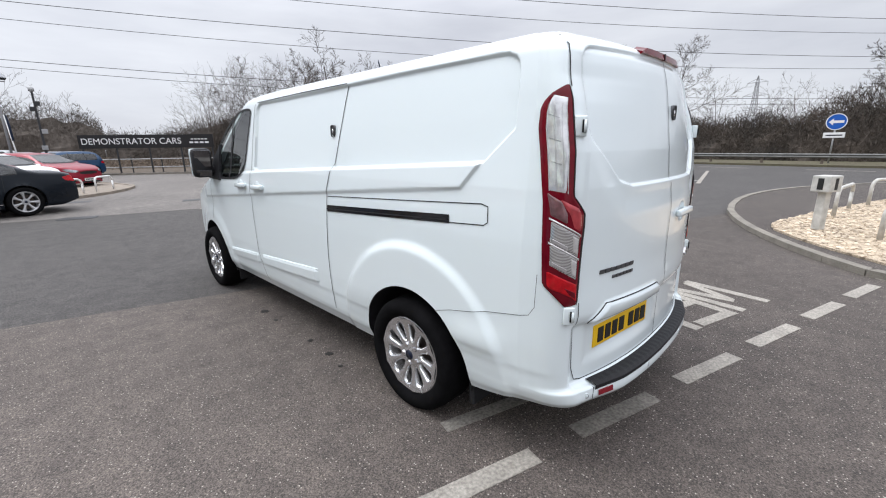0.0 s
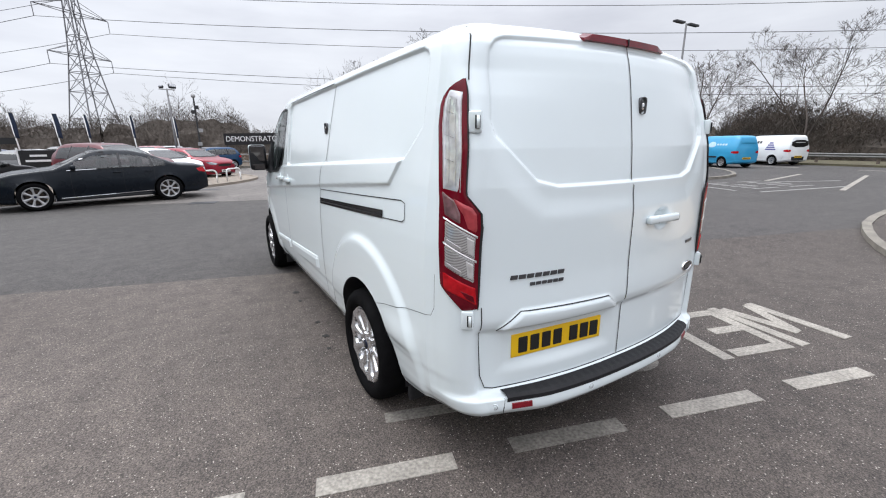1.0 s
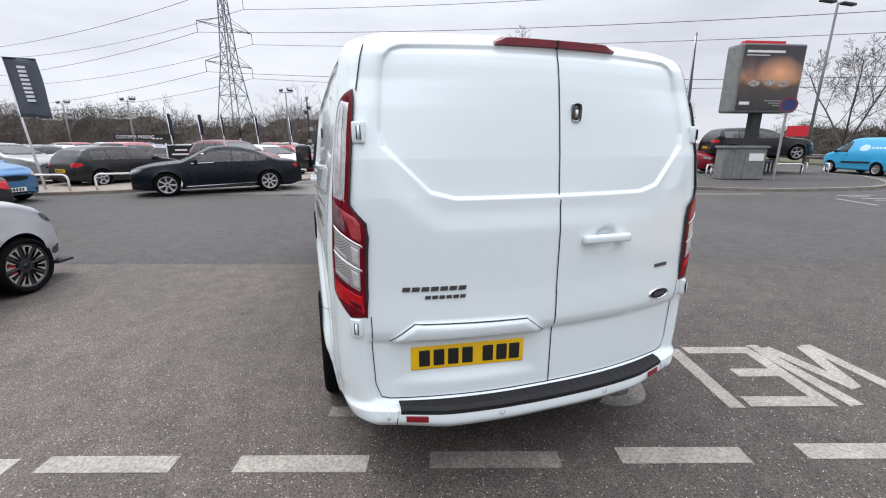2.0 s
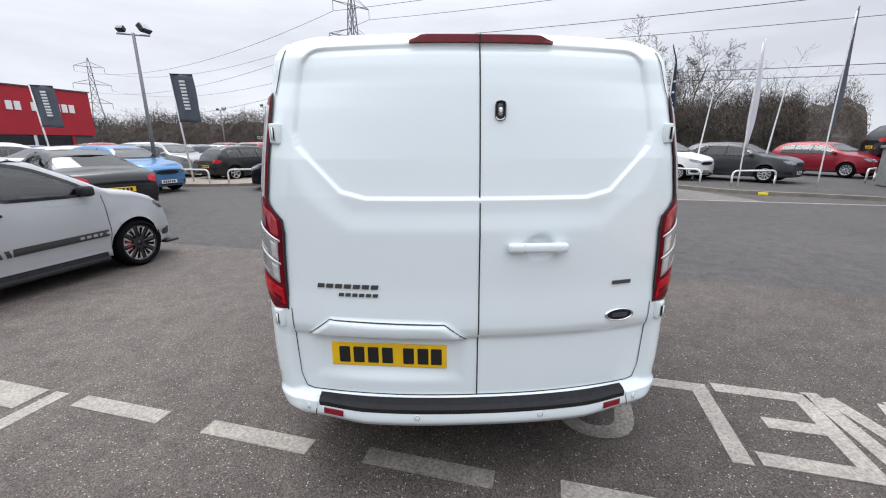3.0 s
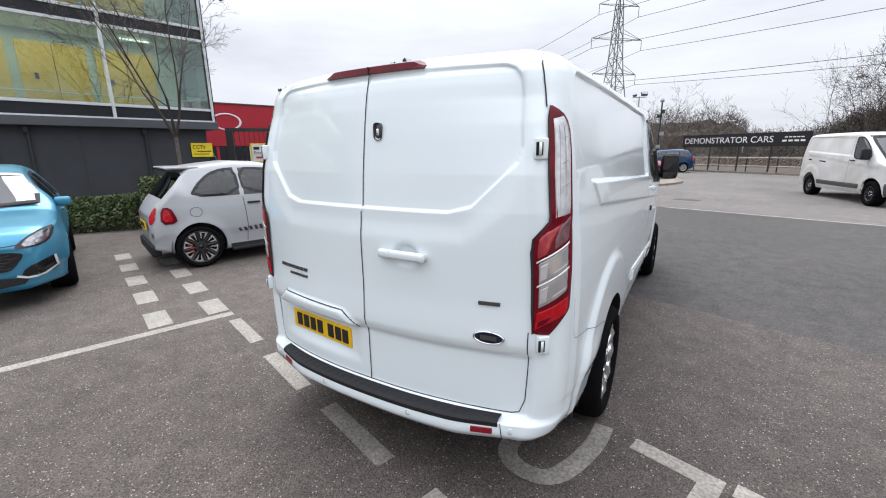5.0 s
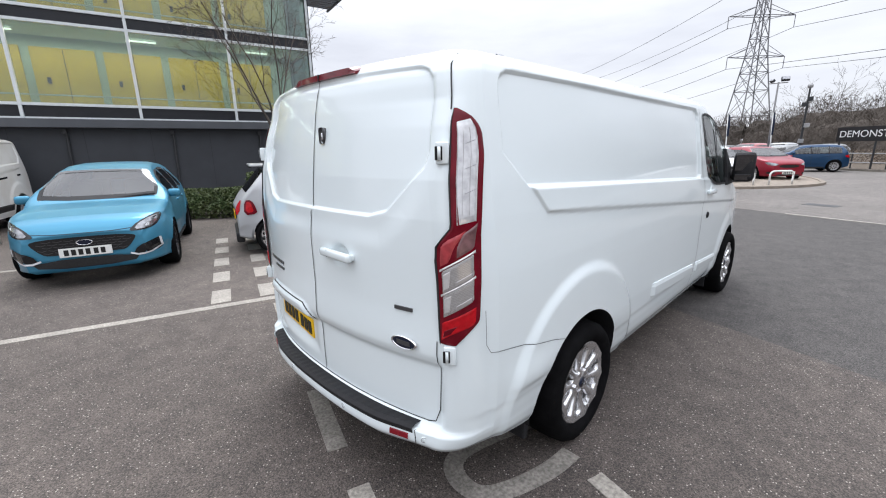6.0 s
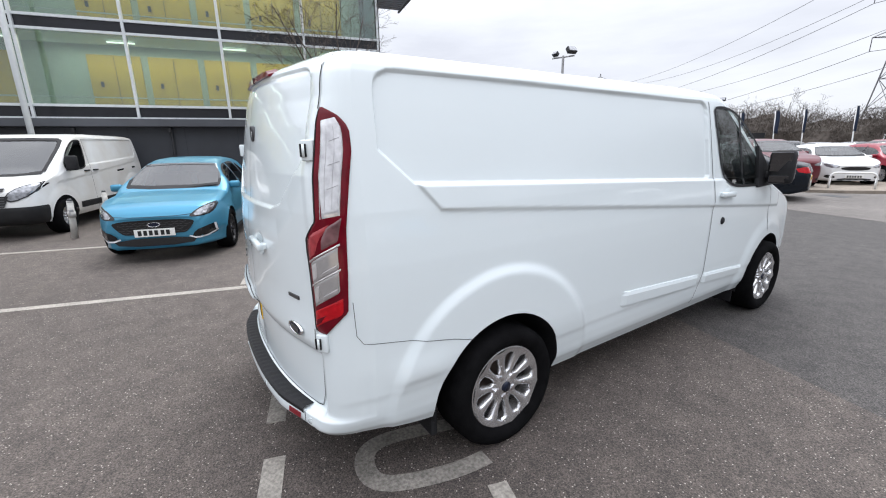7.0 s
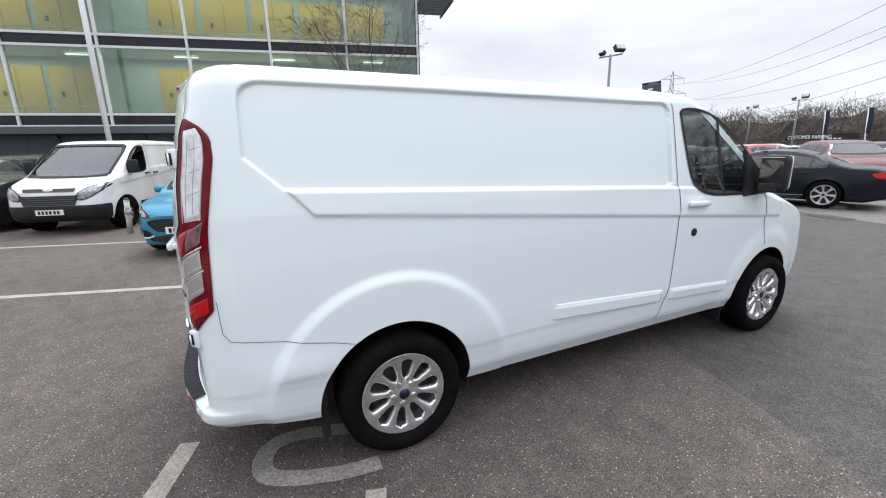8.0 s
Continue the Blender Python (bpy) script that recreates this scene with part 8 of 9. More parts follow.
for z0, z1 in ((2.90, 4.86), (5.20, 7.2)):
    for k in range(9):
        x = 0.08 + 2.45 * k
        part("glass_pane", box(x, x + 2.37, 0.02, 0.03, z0 + 0.036, z1 - 0.036), GREEN_GLASS, bld, "green tinted glass pane").visible_shadow = False
    for k in range(5):
        part("glass_pane", box(0.02, 0.03, 0.1 + 2.45 * k, 2.4 + 2.45 * k, z0 + 0.036, z1 - 0.036), GREEN_GLASS, bld).visible_shadow = False
    # the corridor behind the glass with yellow doors
    part("room_wall", box(0.3, LENB, 1.7, 1.8, z0, z1), ROOM_WALL, bld, "pale inner wall")
    for k in range(14):
        x = 1.0 + 1.62 * k
        if k % 6 == 5:
            continue
        d = part("store_door", box(x, x + 1.42, 1.62, 1.7, z0 + 0.02, z0 + 1.66, 0.01), YELLOW_DOOR, bld, "yellow storage door")
        part("door_lock", box(x + 1.08, x + 1.16, 1.58, 1.63, z0 + 0.7, z0 + 0.86), DARKSTEEL, d)
        part("door_split", box(x + 0.70, x + 0.715, 1.615, 1.621, z0 + 0.03, z0 + 1.62), DARKSTEEL, d)
    for k in range(7):
        part("strip_lamp", box(1.2 + 3.1 * k, 1.9 + 3.1 * k, 0.9, 1.0, z1 - 0.07, z1 - 0.04), LAMP_ON, bld, "lit ceiling strip lamp")
    for k in range(2):
        la = bpy.data.lights.new("corridor_lamp", "AREA")
        la.shape, la.size, la.size_y, la.energy, la.color = "RECTANGLE", 9.0, 0.5, 110.0, (1.0, 0.95, 0.84)
        lo = new("corridor_lamp", la)
        lo.parent = bld
        lo.matrix_basis = pose(-(5.2 + 11 * k), 0.95, z1 - 0.09, 0, 0, 0)
    part("hand_rail", rod((0.4, 0.5, z0 + 0.28), (LENB, 0.5, z0 + 0.28), 0.02), FRAME_W, bld)
part("roof", box(-0.1, LENB, -0.1, 14, 7.6, 7.85), WALL_LEDGE, bld)
for k in range(9):
    part("sun_louvre", box(-1.15 + 0.0, 0.0, -0.55 + 0.20 * k, -0.47 + 0.20 * k, 6.55 + 0.0, 6.60), WALL_LEDGE, bld, "dark sun louvre blade")
for x in (-1.15, -0.05):
    part("louvre_bar", box(x, x + 0.06, -0.6, 1.3, 6.5, 6.56), WALL_LEDGE, bld)
part("column", rod((9.66, -0.82, 0), (9.66, -0.82, 9.0), 0.07, None, 16), FRAME_W, bld, "white round steel column", True)
for k in range(9):
    x = 1.9 + 2.4 * k
    part("wall_post", rod((x, 0.10, 0), (x - 0.05, 0.10, 2.2), 0.035), DARKSTEEL, bld, "thin dark wall post")
    part("wall_lamp", box(x - 0.07, x + 0.03, 0.02, 0.14, 2.15, 2.3, 0.02), DARKSTEEL, bld)
for k in range(16):
    part("cladding_joint", box(0.3 + 1.5 * k, 0.308 + 1.5 * k, 0.146, 0.152, 0, 2.3), SEAM, bld)


def turned_about(ob):
    """The plan above counts x back from the corner: bring it into the thing's own axes."""
    for o in ob.children_recursive:
        if o.type != "MESH":
            continue
        o.data.transform(Matrix.Diagonal((-1, 1, 1, 1)))
        o.data.flip_normals()


turned_about(bld)
cc = thing("camera_notice", "yellow rectangular camera notice on the dark wall", "sign", (-11.69, 6.34, 0), 90 - FA)
part("board", box(0.14, 0.74, 0.10, 0.13, 1.50, 1.92, 0.005), SIGN_YELLOW, cc)
part("text_bar", box(0.18, 0.60, 0.094, 0.10, 1.66, 1.685), INK, cc)
part("text_bar", box(0.25, 0.68, 0.094, 0.10, 1.58, 1.60), INK, cc)
turned_about(cc)
tx = letters("CCTV", 0.17, pose(-0.70, 0.094, 1.74, 90, 0, 0), INK, cc)
tx.scale = (0.36 / max(tx.dimensions.x, 0.05), 1, 1)
# gate frame with the yellow entrance board
gt = thing("gate_frame", "black steel gate frame beside the building", "gate", (-12.9, 8.6, 0), 54)
for x in (-0.9, 1.3):
    part("post", box(x - 0.12, x + 0.12, -0.12, 0.12, 0, 2.5), DARKSTEEL, gt)
part("top_bar", box(-0.9, 1.3, -0.08, 0.08, 2.38, 2.5), DARKSTEEL, gt)
part("brace", rod((-0.9, 0, 0.1), (-1.9, 0.4, 2.3), 0.06), DARKSTEEL, gt)
for k in range(12):
    part("bar", rod((-0.75 + 0.17 * k, 0, 0.1), (-0.75 + 0.17 * k, 0, 2.4), 0.012), DARKSTEEL, gt)
eb = thing("entrance_board", "yellow and white board with black lettering and red arrow", "sign", (-12.9, 8.6, 0), 54)
part("board", box(-0.25, 0.85, -0.17, -0.13, 1.20, 1.95, 0.005), SIGN_YELLOW, eb)
part("white_field", box(-0.20, 0.72, -0.176, -0.17, 1.30, 1.90), SIGN_WHITE, eb)
part("red_arrow", box(-0.08, 0.5, -0.182, -0.175, 1.40, 1.47), SIGN_RED, eb)
for k in range(3):
    part("text_bar", box(-0.14 + 0.25 * k, 0.06 + 0.25 * k, -0.182, -0.175, 1.72, 1.82), INK, eb)
letters("Entrance", 0.15, pose(-0.14, -0.18, 1.56, 90, 0, 0), INK, eb)
part("corner_mark", box(0.58, 0.80, -0.184, -0.175, 1.22, 1.42), INK, eb)
for x in (-0.2, 0.8):
    part("support", rod((x, -0.1, 0), (x, -0.1, 1.3), 0.03), DARKSTEEL, eb)

# ---- long red showroom ----
RED_CLAD = mat("red_cladding", (0.36, 0.012, 0.025), 0.55, var=0.07, scale=0.8)
SHOP = thing("red_showroom", "long red showroom with white lettering and glazed base", "building", (*site(-45.6, 31.9), 0), math.degrees(GRID) + 90)
# local x runs away along the front, y points into the building
part("upper_wall", box(0, 42, 0, 25, 2.35, 6.5), RED_CLAD, SHOP, "red clad upper wall")
part("base_wall", box(0.2, 42, 0.2, 24.8, 0, 2.35), WALL_LEDGE, SHOP)
part("shop_glass", box(2, 40, 0.10, 0.19, 0.2, 2.2), SPANDREL, SHOP, "dark shop glazing")
for k in range(13):
    part("shop_mullion", box(2 + 3.2 * k, 2.25 + 3.2 * k, 0.05, 0.1, 0, 2.35), FRAME_W if k % 3 else RED_CLAD, SHOP)
part("entrance_sign", box(9.9, 12.6, -0.2, 0, 2.75, 3.5), mat("grey_shop_sign", (0.30, 0.31, 0.32), 0.5), SHOP, "grey shop sign panel")
for k in range(7):
    part("shop_sign_bar", box(10.3 + 0.28 * k, 10.5 + 0.28 * k, -0.22, -0.2, 3.0, 3.25), DARKSTEEL, SHOP)
for k in range(9):
    x = 1.6 + 0.62 * k
    if k != 6:
        part("wall_letter_bar", box(x, x + 0.46, -0.08, 0.0, 4.45, 5.2, 0.02), SIGN_WHITE, SHOP)
part("oval_sign", lathe([(0.0, 1.0), (0.06, 0.95), (0.06, 0.86), (0.0, 0.84)], 40, "Z", None, Matrix.Translation((20.2, 0, 4.75)) @ pose(0, 0, 0, 90, 0, 0) @ Matrix.Diagonal((1.45, 0.85, 1, 1))), SIGN_WHITE, SHOP, "white oval emblem ring")
part("roof_edge", box(-0.1, 42, -0.1, 25, 6.5, 6.6), WALL_LEDGE, SHOP)
turned_about(SHOP)

# bollards in the bays
for p, a in ((site(-6.88, -4.30), 6), (site(-8.45, -4.38), -7)):
    bo = thing("bollard", "leaning worn grey steel bollard in the parking bay", "bollard", (*p, 0), 20, "bay bollards")
    part("post", rod((0, 0, 0), (0.06 * a / 6, 0.03, 0.72), 0.055, 0.05, 14), WORN, bo, "", True)
    part("cap", rod((0.06 * a / 6, 0.03, 0.70), (0.063 * a / 6, 0.03, 0.76), 0.052, 0.03, 14), DARKSTEEL, bo, "", True)
    part("band", rod((0.04 * a / 6, 0.02, 0.42), (0.045 * a / 6, 0.022, 0.52), 0.062, 0.062, 14), WORN, bo, "", True)
    part("hasp", box(0.03, 0.10, -0.02, 0.05, 0.44, 0.56, 0.01), GALV, bo)


# ---- pylons and wires ----
PYLON = mat("grey_lattice_steel", (0.20, 0.20, 0.21), 0.7, metal=0.2, var=0.1)


def pylon(at, turn, scale=1.0, name="pylon", thick=0.115):
    """A lattice tower with three pairs of arms."""
    bm = bmesh.new()
    levels = [(0, 3.6), (7, 2.7), (12, 2.1), (15.5, 1.7), (18.5, 1.35), (22, 1.1), (26, 0.9), (29.5, 0.75), (33, 0.6), (36.5, 0.12)]

    def bar_(p, q, r=thick):
        rod([c * scale for c in p], [c * scale for c in q], r * scale, None, 4, bm, False)
    for (z0, w0), (z1, w1) in zip(levels, levels[1:]):
        c0, c1 = [(w0 * a, w0 * b, z0) for a, b in ((1, 1), (-1, 1), (-1, -1), (1, -1))], [(w1 * a, w1 * b, z1) for a, b in ((1, 1), (-1, 1), (-1, -1), (1, -1))]
        for k in range(4):
            bar_(c0[k], c1[k], thick)
            bar_(c0[k], c1[(k + 1) % 4], thick * 0.55)
            bar_(c0[(k + 1) % 4], c1[k], thick * 0.55)
            bar_(c1[k], c1[(k + 1) % 4], thick * 0.55)
    tips = []
    for z, span in ((18.5, 5.6), (26, 6.4), (33, 5.0)):
        for s in (1, -1):
            w = float(np.interp(z, [l[0] for l in levels], [l[1] for l in levels]))
            for b in (1, -1):
                bar_((s * w, b * w, z), (s * span, 0, z), thick * 0.6)
                bar_((s * w, b * w, z + 1.8), (s * span, 0, z), thick * 0.5)
            bar_((s * (w + span) / 2, w / 2, z), (s * (w + span) / 2, -w / 2, z), thick * 0.4)
            bar_((s * span, 0, z), (s * span, 0, z - 2.2), thick * 0.7)
            tips.append((s * span, z - 2.2))
    ob = solo(name, bm, PYLON, "grey steel lattice electricity pylon", "pylon", at=pose(*at, 0, 0, 0, turn))
    return ob, [ob.matrix_basis @ Vector((x * scale, 0, z * scale)) for x, z in tips]


# arms run across the line of the wires
_, tips1 = pylon((-16.8, 107.0), 43)
_, tips2 = pylon((-153, 208), 40, 1.08)
_, tips3 = pylon((294, 43), 75, 1.0)
far_end = [Vector((230, -78, p.z)) + (p - Vector((-16.8, 107, p.z))) for p in tips1]
for a, b, sag in [(p, q, 7) for p, q in zip(tips1, far_end)] + [(p, q, 6) for p, q in zip(tips1, tips2)]:
    pts = [a + (b - a) * t - Vector((0, 0, sag * 4 * t * (1 - t))) for t in np.linspace(0, 1, 28)]
    solo("power_line", tube(pts, 0.045, 4), DARKSTEEL, "thin dark overhead power line", "power line", "", "power lines")

# ---- trees, thickets and hedges: bare winter growth ----
BARK = mat("grey_brown_bark", (0.11, 0.095, 0.082), 0.9, var=0.25, scale=10, bump=0.4, bump_scale=40)
TWIG = mat("grey_brown_twigs", (0.078, 0.063, 0.054), 0.9, var=0.3, scale=0.6, tint=(0.045, 0.036, 0.031))
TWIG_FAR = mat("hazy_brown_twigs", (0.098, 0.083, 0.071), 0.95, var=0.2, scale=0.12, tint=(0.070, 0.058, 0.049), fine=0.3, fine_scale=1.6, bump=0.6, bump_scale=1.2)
BUSH = mat("dark_bramble", (0.072, 0.058, 0.047), 0.95, var=0.35, scale=0.5, tint=(0.042, 0.035, 0.029), fine=0.35, fine_scale=5, bump=0.6, bump_scale=4)
TWIG_DARK = mat("dark_far_twigs", (0.088, 0.076, 0.068), 0.95, var=0.2, scale=0.2)
LEAF = mat("dark_green_leaves", (0.035, 0.06, 0.018), 0.6, var=0.35, scale=4, tint=(0.06, 0.075, 0.022))
DRY_GRASS = mat("dry_winter_grass", (0.15, 0.115, 0.085), 0.9, var=0.3, scale=0.8, tint=(0.10, 0.072, 0.052))
IVY = mat("brown_winter_leaves", (0.10, 0.075, 0.04), 0.8, var=0.3, scale=3)


class Sticks:
    """Collects thin tapered three-sided sticks into one mesh."""

    def __init__(self):
        self.v, self.f = [], []

    def stick(self, p, q, r0, r1, sides=3):
        d = (q - p)
        if d.length < 1e-5:
            return
        a = d.orthogonal().normalized()
        b = d.normalized().cross(a)
        base = len(self.v)
        for c, r in ((p, r0), (q, r1)):
            for k in range(sides):
                t = 2 * math.pi * k / sides
                self.v.append(tuple(c + (a * math.cos(t) + b * math.sin(t)) * r))
        for k in range(sides):
            self.f.append((base + k, base + (k + 1) % sides, base + sides + (k + 1) % sides, base + sides + k))

    def leaf(self, p, n, size, rng, thin=1.0, along=None):
        a = (along if along else n.orthogonal()).normalized() * size
        if along:
            n = along.orthogonal()
            n.rotate(Matrix.Rotation(rng.uniform(0, 3.1416), 3, a.normalized()))
        b = n.normalized().cross(a) * rng.uniform(0.5, 0.8) * thin
        base = len(self.v)
        self.v += [tuple(p - a), tuple(p + b * 0.8), tuple(p + a), tuple(p - b * 0.8)]
        self.f.append((base, base + 1, base + 2, base + 3))

    def mesh(self, name, material):
        me = bpy.data.meshes.new(name)
        me.from_pydata(self.v, [], self.f)
        me.materials.append(material)
        return me


def limb(st, p, d, length, r, depth, rng, kids, least, rise=0.10):
    """A bent tapering limb that bears side limbs along it, down to fine twigs."""
    pieces = (1, 2, 4, 5, 6)[min(depth, 4)]
    turn = rng.uniform(0, 6.28)
    n = kids[depth - 1] if depth else 0
    due = [0.22 + 0.78 * (k + rng.uniform(0.2, 0.9)) / n for k in range(n)]
    for i in range(pieces):
        q = p + d * (length / pieces)
        r1 = max(r * (1 - 0.75 / pieces), least * 0.6)
        st.stick(p, q, r, r1, 7 if r > 0.05 else 4 if r > 0.025 else 3)
        for t in due:
            if i <= t * pieces < i + 1 or (i == pieces - 1 and t >= 1):
                turn += 2.4 + rng.uniform(-0.5, 0.5)
                a = d.orthogonal().normalized()
                a.rotate(Matrix.Rotation(turn, 3, d))
                lean = radians(rng.uniform(26, 54))
                e = d * math.cos(lean) + a * math.sin(lean)
                e.z += rise * 0.6
                f = t * pieces - i
                limb(st, p + (q - p) * min(1, f), e.normalized(), length * rng.uniform(0.42, 0.68) * (1.12 - 0.55 * t), max(r1 * rng.uniform(0.45, 0.65), least), depth - 1, rng, kids, least, rise)
        p, r = q, r1
        d = (d + Vector((rng.uniform(-1, 1), rng.uniform(-1, 1), rng.uniform(-0.7, 0.7) + rise)) * 0.14).normalized()


def bare_tree(name, label, at, height, seed, trunk=0.1, clear=0.22, least=0.008, stems=1, kids=(4, 5, 6, 8)):
    rng = random.Random(seed)
    st, tw = Sticks(), Sticks()
    q = Vector((0, 0, height * clear))
    st.stick(Vector((0, 0, -0.05)), q, trunk, trunk * 0.85, 10)
    for k in range(stems):
        a = 2 * math.pi * k / stems + rng.uniform(-0.5, 0.5)
        o = 0.08 if stems == 1 else rng.uniform(0.35, 0.75)
        limb(tw, q - Vector((0, 0, 0.02)), Vector((math.cos(a) * o, math.sin(a) * o, 1)).normalized(), height * (1 - clear) * rng.uniform(0.75, 0.95), trunk * (0.85 if stems == 1 else 0.6), 4, rng, kids, least)
    ob = thing(name, label, "tree", at, seed * 37 % 360)
    part("trunk", st.mesh("trunk", BARK), None, ob, "grey-brown trunk")
    part("crown", tw.mesh("crown", TWIG), None, ob, "bare limbs and fine twigs")
    return ob


# small street tree by the building
bare_tree("street_tree", "slender bare street tree beside the building", (-9.0, 3.75, 0), 6.0, 5, 0.048, 0.33, 0.0038, 5, (4, 4, 5, 5))

# tall bare trees along the road and behind the island
for i, (x, y, h, n) in enumerate(((38.0, 12.0, 9.5, 3), (38.5, -3.5, 7.5, 3), (35.2, 18.6, 8.6, 3), (17.0, 30.5, 9.0, 3), (13.5, 33.0, 8.5, 2), (21.0, 31.5, 8.2, 3))):
    bare_tree("bare_tree", "bare winter tree rising out of the thicket", (x, y, 0.05), h, 10 + i, 0.12, 0.14, 0.010, n, (5, 5, 6, 7))


def crown(st, base, h, rng, r, stems, kids):
    """One bare shrub or small tree with a rounded head of bent limbs and twigs."""
    for k in range(stems):
        a = 2 * math.pi * k / stems + rng.uniform(-0.6, 0.6)
        o = rng.uniform(0.05, 0.45)
        limb(st, base, Vector((math.cos(a) * o, math.sin(a) * o, 1)).normalized(), h * rng.uniform(0.72, 0.98), r * 2.6, 3, rng, kids, r * 0.55, 0.08)


def clearing(p):
    """The far belt thins to low growth at an old gap and is lower towards the west."""
    if p.y < 60:
        return 1.0
    d = abs(p.x - 15.0)
    west = 1.0 - 0.24 * min(1.0, max(0.0, (-p.x - 4.0) / 16.0))
    return west * (0.42 + 0.58 * min(1.0, max(0.0, (d - 4.0) / 5.0)))


def thicket(name, label, line, depth, height, count, material, rng, r=0.014, ragged=0.5, stems=2, kids=(3, 5, 6), spacing=0.06):
    """A belt of bare shrubs and small trees along a line on the ground."""
    st = Sticks()
    lens = [(Vector(b) - Vector(a)).length for a, b in zip(line, line[1:])]
    total = sum(lens)
    for _ in range(count):
        s = rng.uniform(0, total)
        k = 0
        while s > lens[k] and k < len(lens) - 1:
            s -= lens[k]
            k += 1
        a, b = Vector(line[k]), Vector(line[k + 1])
        u = (b - a).normalized()
        n = Vector((-u.y, u.x))
        p2 = a + u * s + n * rng.uniform(0, depth)
        wave = 1 + ragged * noise.noise(Vector((p2.x * spacing, p2.y * spacing, 3.1)))
        h = height * wave * rng.uniform(0.5, 1.0) * clearing(p2)
        crown(st, Vector((p2.x, p2.y, 0)), h, rng, r, stems, kids)
    ob = new(name, st.mesh(name, material))
    return tagged(ob, label, "thicket", "", "stuff")


def bramble(name, label, line, depth, height, count, material, rng, size=0.16, thin=1.0):
    """Low dense growth: many small leaf blades heaped along a line."""
    st = Sticks()
    lens = [(Vector(b) - Vector(a)).length for a, b in zip(line, line[1:])]
    total = sum(lens)
    for _ in range(count):
        s = rng.uniform(0, total)
        k = 0
        while s > lens[k] and k < len(lens) - 1:
            s -= lens[k]
            k += 1
        a, b = Vector(line[k]), Vector(line[k + 1])
        u = (b - a).normalized()
        n = Vector((-u.y, u.x))
        t = rng.random()
        p2 = a + u * s + n * (depth * t)
        h = height * (0.75 + 0.4 * noise.noise(Vector((p2.x * 0.3, p2.y * 0.3, 0)))) * min(1, 0.45 + 1.6 * t) * clearing(p2)
        p = Vector((p2.x, p2.y, h * rng.random() ** 0.6))
        st.leaf(p, Vector((rng.uniform(-1, 1), rng.uniform(-1, 1), rng.uniform(0, 1))), size * rng.uniform(0.6, 1.3), rng, thin)
    ob = new(name, st.mesh(name, material))
    return tagged(ob, label, "hedge", "", "stuff")


def belt(name, label, line, depth, height, count, material, rng, size, thin, pitch):
    """A dense belt of winter growth: a lumpy tangled mass with fine sprays standing out of it."""
    st = Sticks()

    def top(q):
        v = 0.66 + 0.30 * noise.noise(Vector((q.x, q.y, 0)) / (10 * pitch)) + 0.24 * noise.noise(Vector((q.x, q.y, 7)) / (3.4 * pitch)) + 0.12 * noise.noise(Vector((q.x, q.y, 3)) / (1.1 * pitch))
        return height * max(0.25, v) * clearing(q)

    shares, rise = (0.0, 0.04, 0.10, 0.20, 0.34, 0.5, 0.75, 1.0), (0.0, 0.34, 0.62, 0.82, 0.94, 1.0, 0.92, 0.5)
    for a, b in zip(line, line[1:]):
        a, b = Vector(a), Vector(b)
        l = (b - a).length
        u = (b - a) / l
        n = Vector((-u.y, u.x))
        m = int(l / (0.5 * pitch))
        prev = None
        for i in range(m + 1):
            row = []
            for t, k in zip(shares, rise):
                q = a + u * (l * i / m) + n * (depth * t)
                z = top(q) * k * 0.76 * (1 + 0.16 * noise.noise(Vector((q.x, q.y, 20 * t)) * (1.3 / pitch)))
                w = 0.6 * pitch * noise.noise(Vector((q.x * 0.9, q.y * 0.9, 9 * t)) / pitch)
                row.append(len(st.v))
                st.v.append((q.x + n.x * w, q.y + n.y * w, max(0, z)))
            if prev:
                for k in range(len(shares) - 1):
                    st.f.append((prev[k], row[k], row[k + 1], prev[k + 1]))
            prev = row
        for _ in range(int(count * l / sum((Vector(d) - Vector(c)).length for c, d in zip(line, line[1:])))):
            t = rng.random() ** 1.5 * 0.6
            q = a + u * rng.uniform(0, l) + n * (depth * t)
            z = top(q) * float(np.interp(t, shares, rise)) * rng.uniform(0.70, 1.0) + 0.7 * pitch * rng.random() ** 4
            o = n * (-0.25 * pitch * rng.random())
            st.leaf(Vector((q.x + o.x, q.y + o.y, max(0.05, z))), Vector((0, 0, 1)), size * rng.uniform(0.5, 1.3), rng, thin, Vector((rng.uniform(-1, 1), rng.uniform(-1, 1), rng.uniform(0.2, 1.8))))
    return tagged(new(name, st.mesh(name, material)), label, "hedge", "", "stuff")


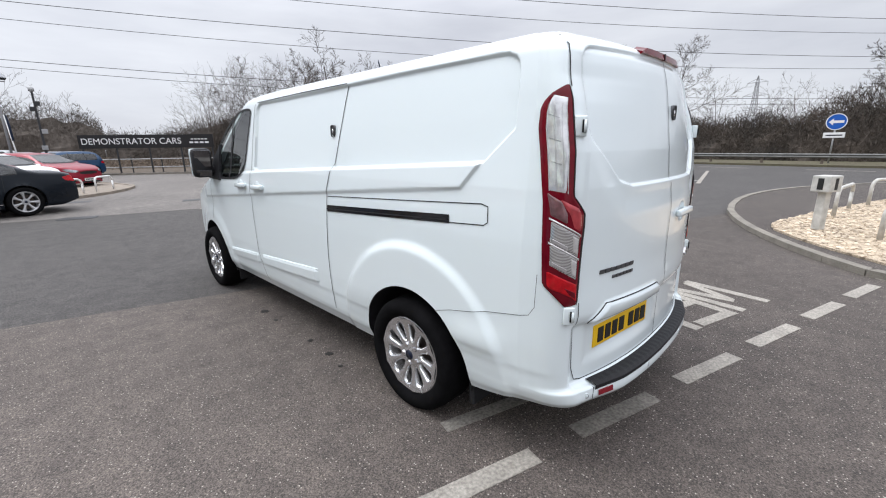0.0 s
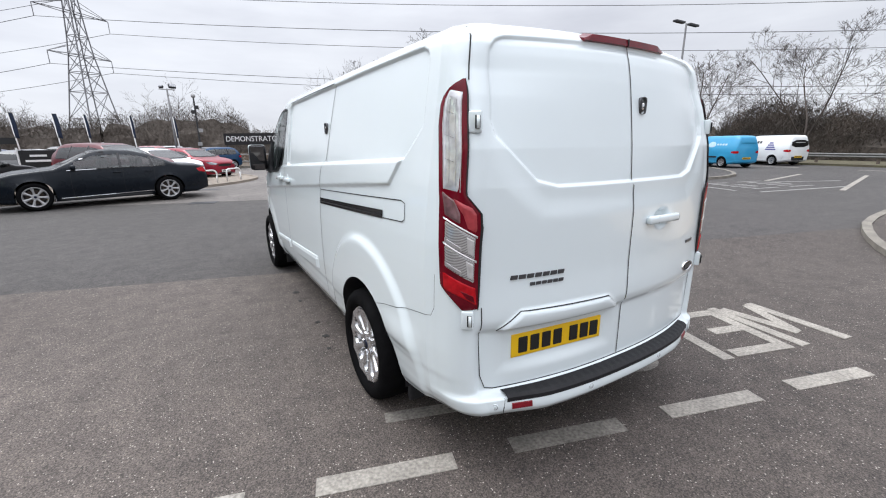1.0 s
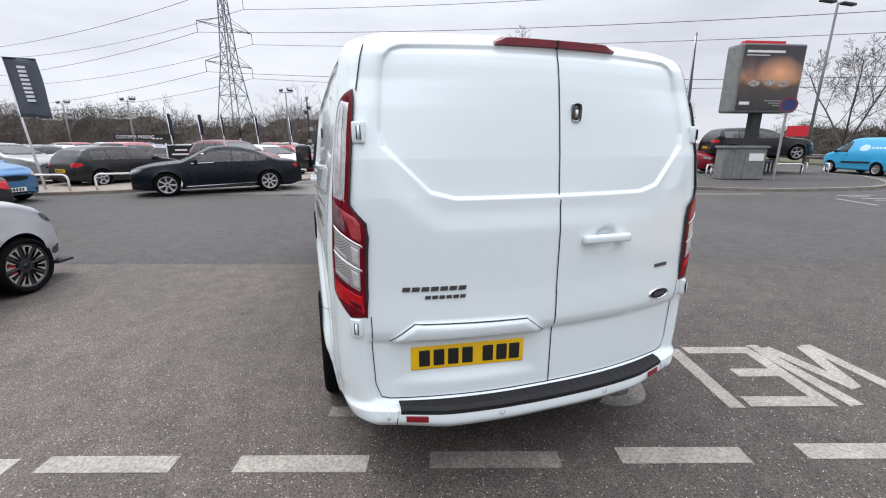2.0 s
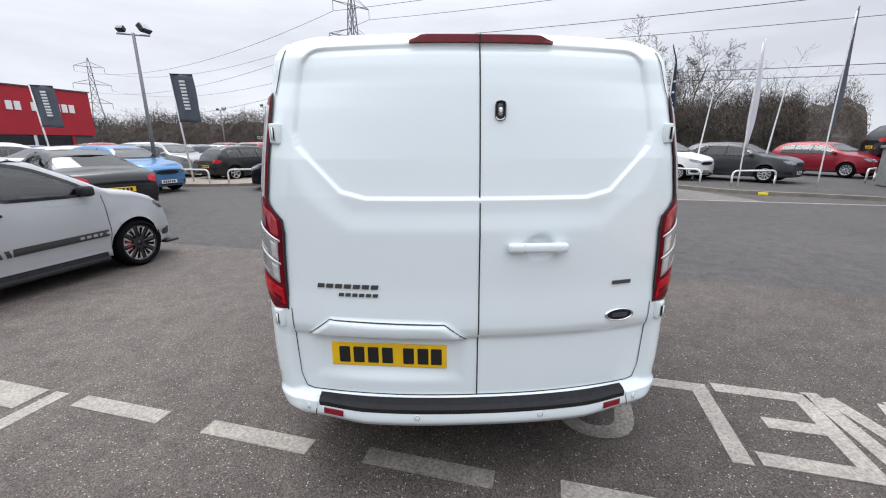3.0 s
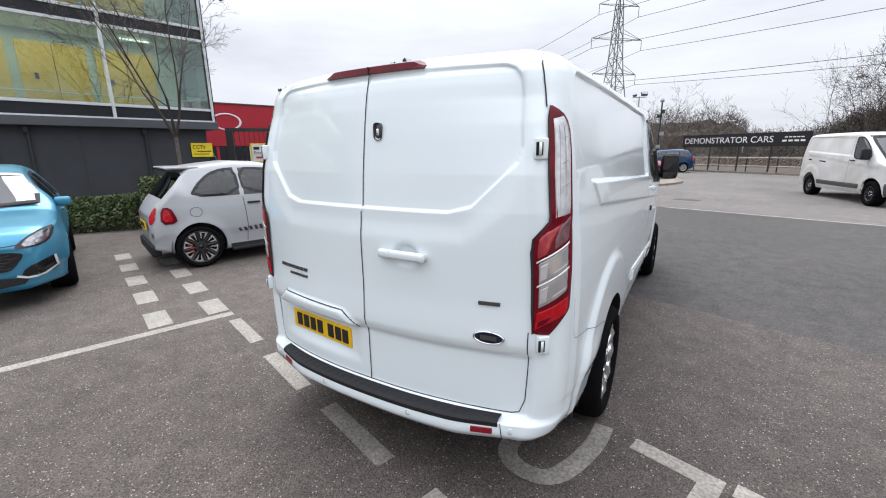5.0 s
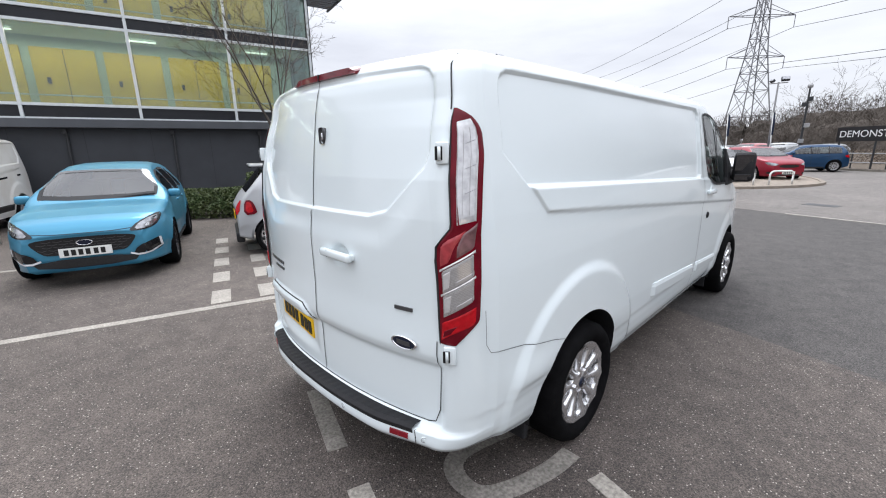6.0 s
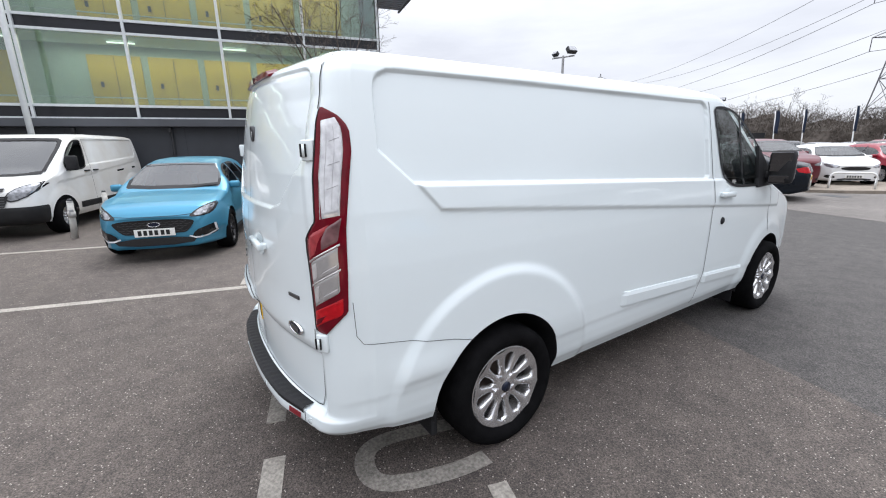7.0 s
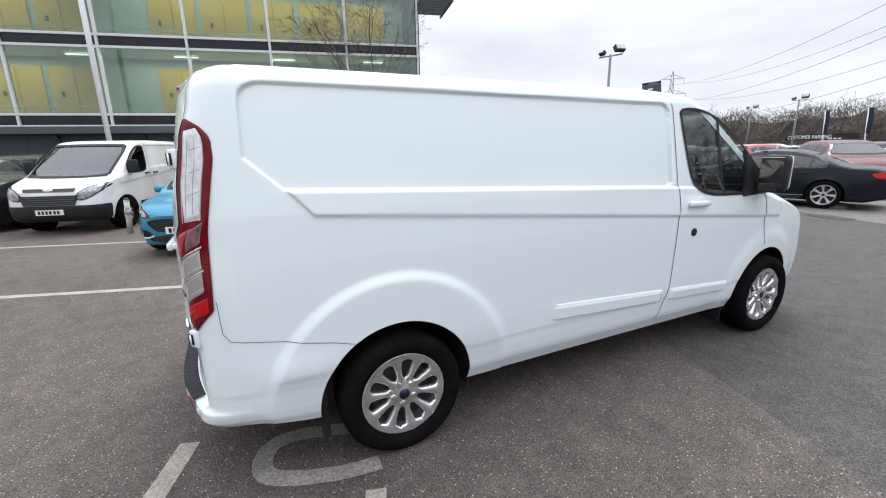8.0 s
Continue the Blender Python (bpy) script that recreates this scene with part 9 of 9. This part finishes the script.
rng = random.Random(8)
road_belt = [(36.5, -45), (36.0, -10), (36.5, 2), (38.5, 14), (41.5, 20.5)][::-1]
thicket("thicket", "dense bare thicket behind the crash barrier", road_belt, 9, 6.2, 78, TWIG, rng, 0.014)
belt("bramble_bank", "dark bramble bank under the thicket by the road", road_belt, 6, 5.8, 90000, BUSH, rng, 0.20, 0.20, 1.0)
isl_belt = [(7.6, 33.5), (10.5, 29.0), (17, 25.5), (22.5, 22.4)]
thicket("thicket", "dense bare thicket behind the display island", isl_belt, 7, 7.2, 62, TWIG, rng, 0.012)
belt("bramble_bank", "dark bramble under the thicket behind the island", isl_belt, 6, 6.2, 48000, BUSH, rng, 0.19, 0.16, 0.8)
belt("low_hedge", "low dark hedge beyond the road", [(47, 33), (44, 26), (41.8, 21)], 5, 5.0, 9000, BUSH, rng, 0.19, 0.16, 0.8)
woods = [(70, 62), (30, 75), (8, 84), (-14, 88), (-45, 86), (-90, 92), (-150, 95), (-200, 70)][::-1]
thicket("far_woods", "far belt of hazy brown winter woods", woods, 16, 11.5, 110, TWIG_DARK, rng, 0.03, 0.5, 2, (3, 5, 6), 0.03)
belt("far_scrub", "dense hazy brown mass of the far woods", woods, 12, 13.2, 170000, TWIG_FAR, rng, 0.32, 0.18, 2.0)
scrub = [(-14, 44), (0, 40), (8, 36), (12, 33)]
bramble("rough_scrub", "low dry grass and scrub behind the yard fence", scrub, 6, 1.15, 26000, DRY_GRASS, rng, 0.075, 0.4)
bramble("rough_scrub", "dark brown stems among the dry grass", scrub, 6, 1.7, 9000, BUSH, rng, 0.10, 0.3)
# evergreen hedges by the building
bramble("clipped_hedge", "clipped dark green hedge along the wall", [(-9.9, 1.1), (-8.9, 2.6)], 1.1, 0.95, 9000, LEAF, rng, 0.035)
bramble("shrub", "dark green and brown shrub at the tree's foot", [(-8.3, 2.5), (-7.4, 4.4)], 1.5, 1.35, 12000, LEAF, rng, 0.04)
bramble("shrub", "dry brown leaves among the shrub", [(-8.2, 2.6), (-7.5, 4.2)], 1.3, 1.3, 2500, IVY, rng, 0.035)
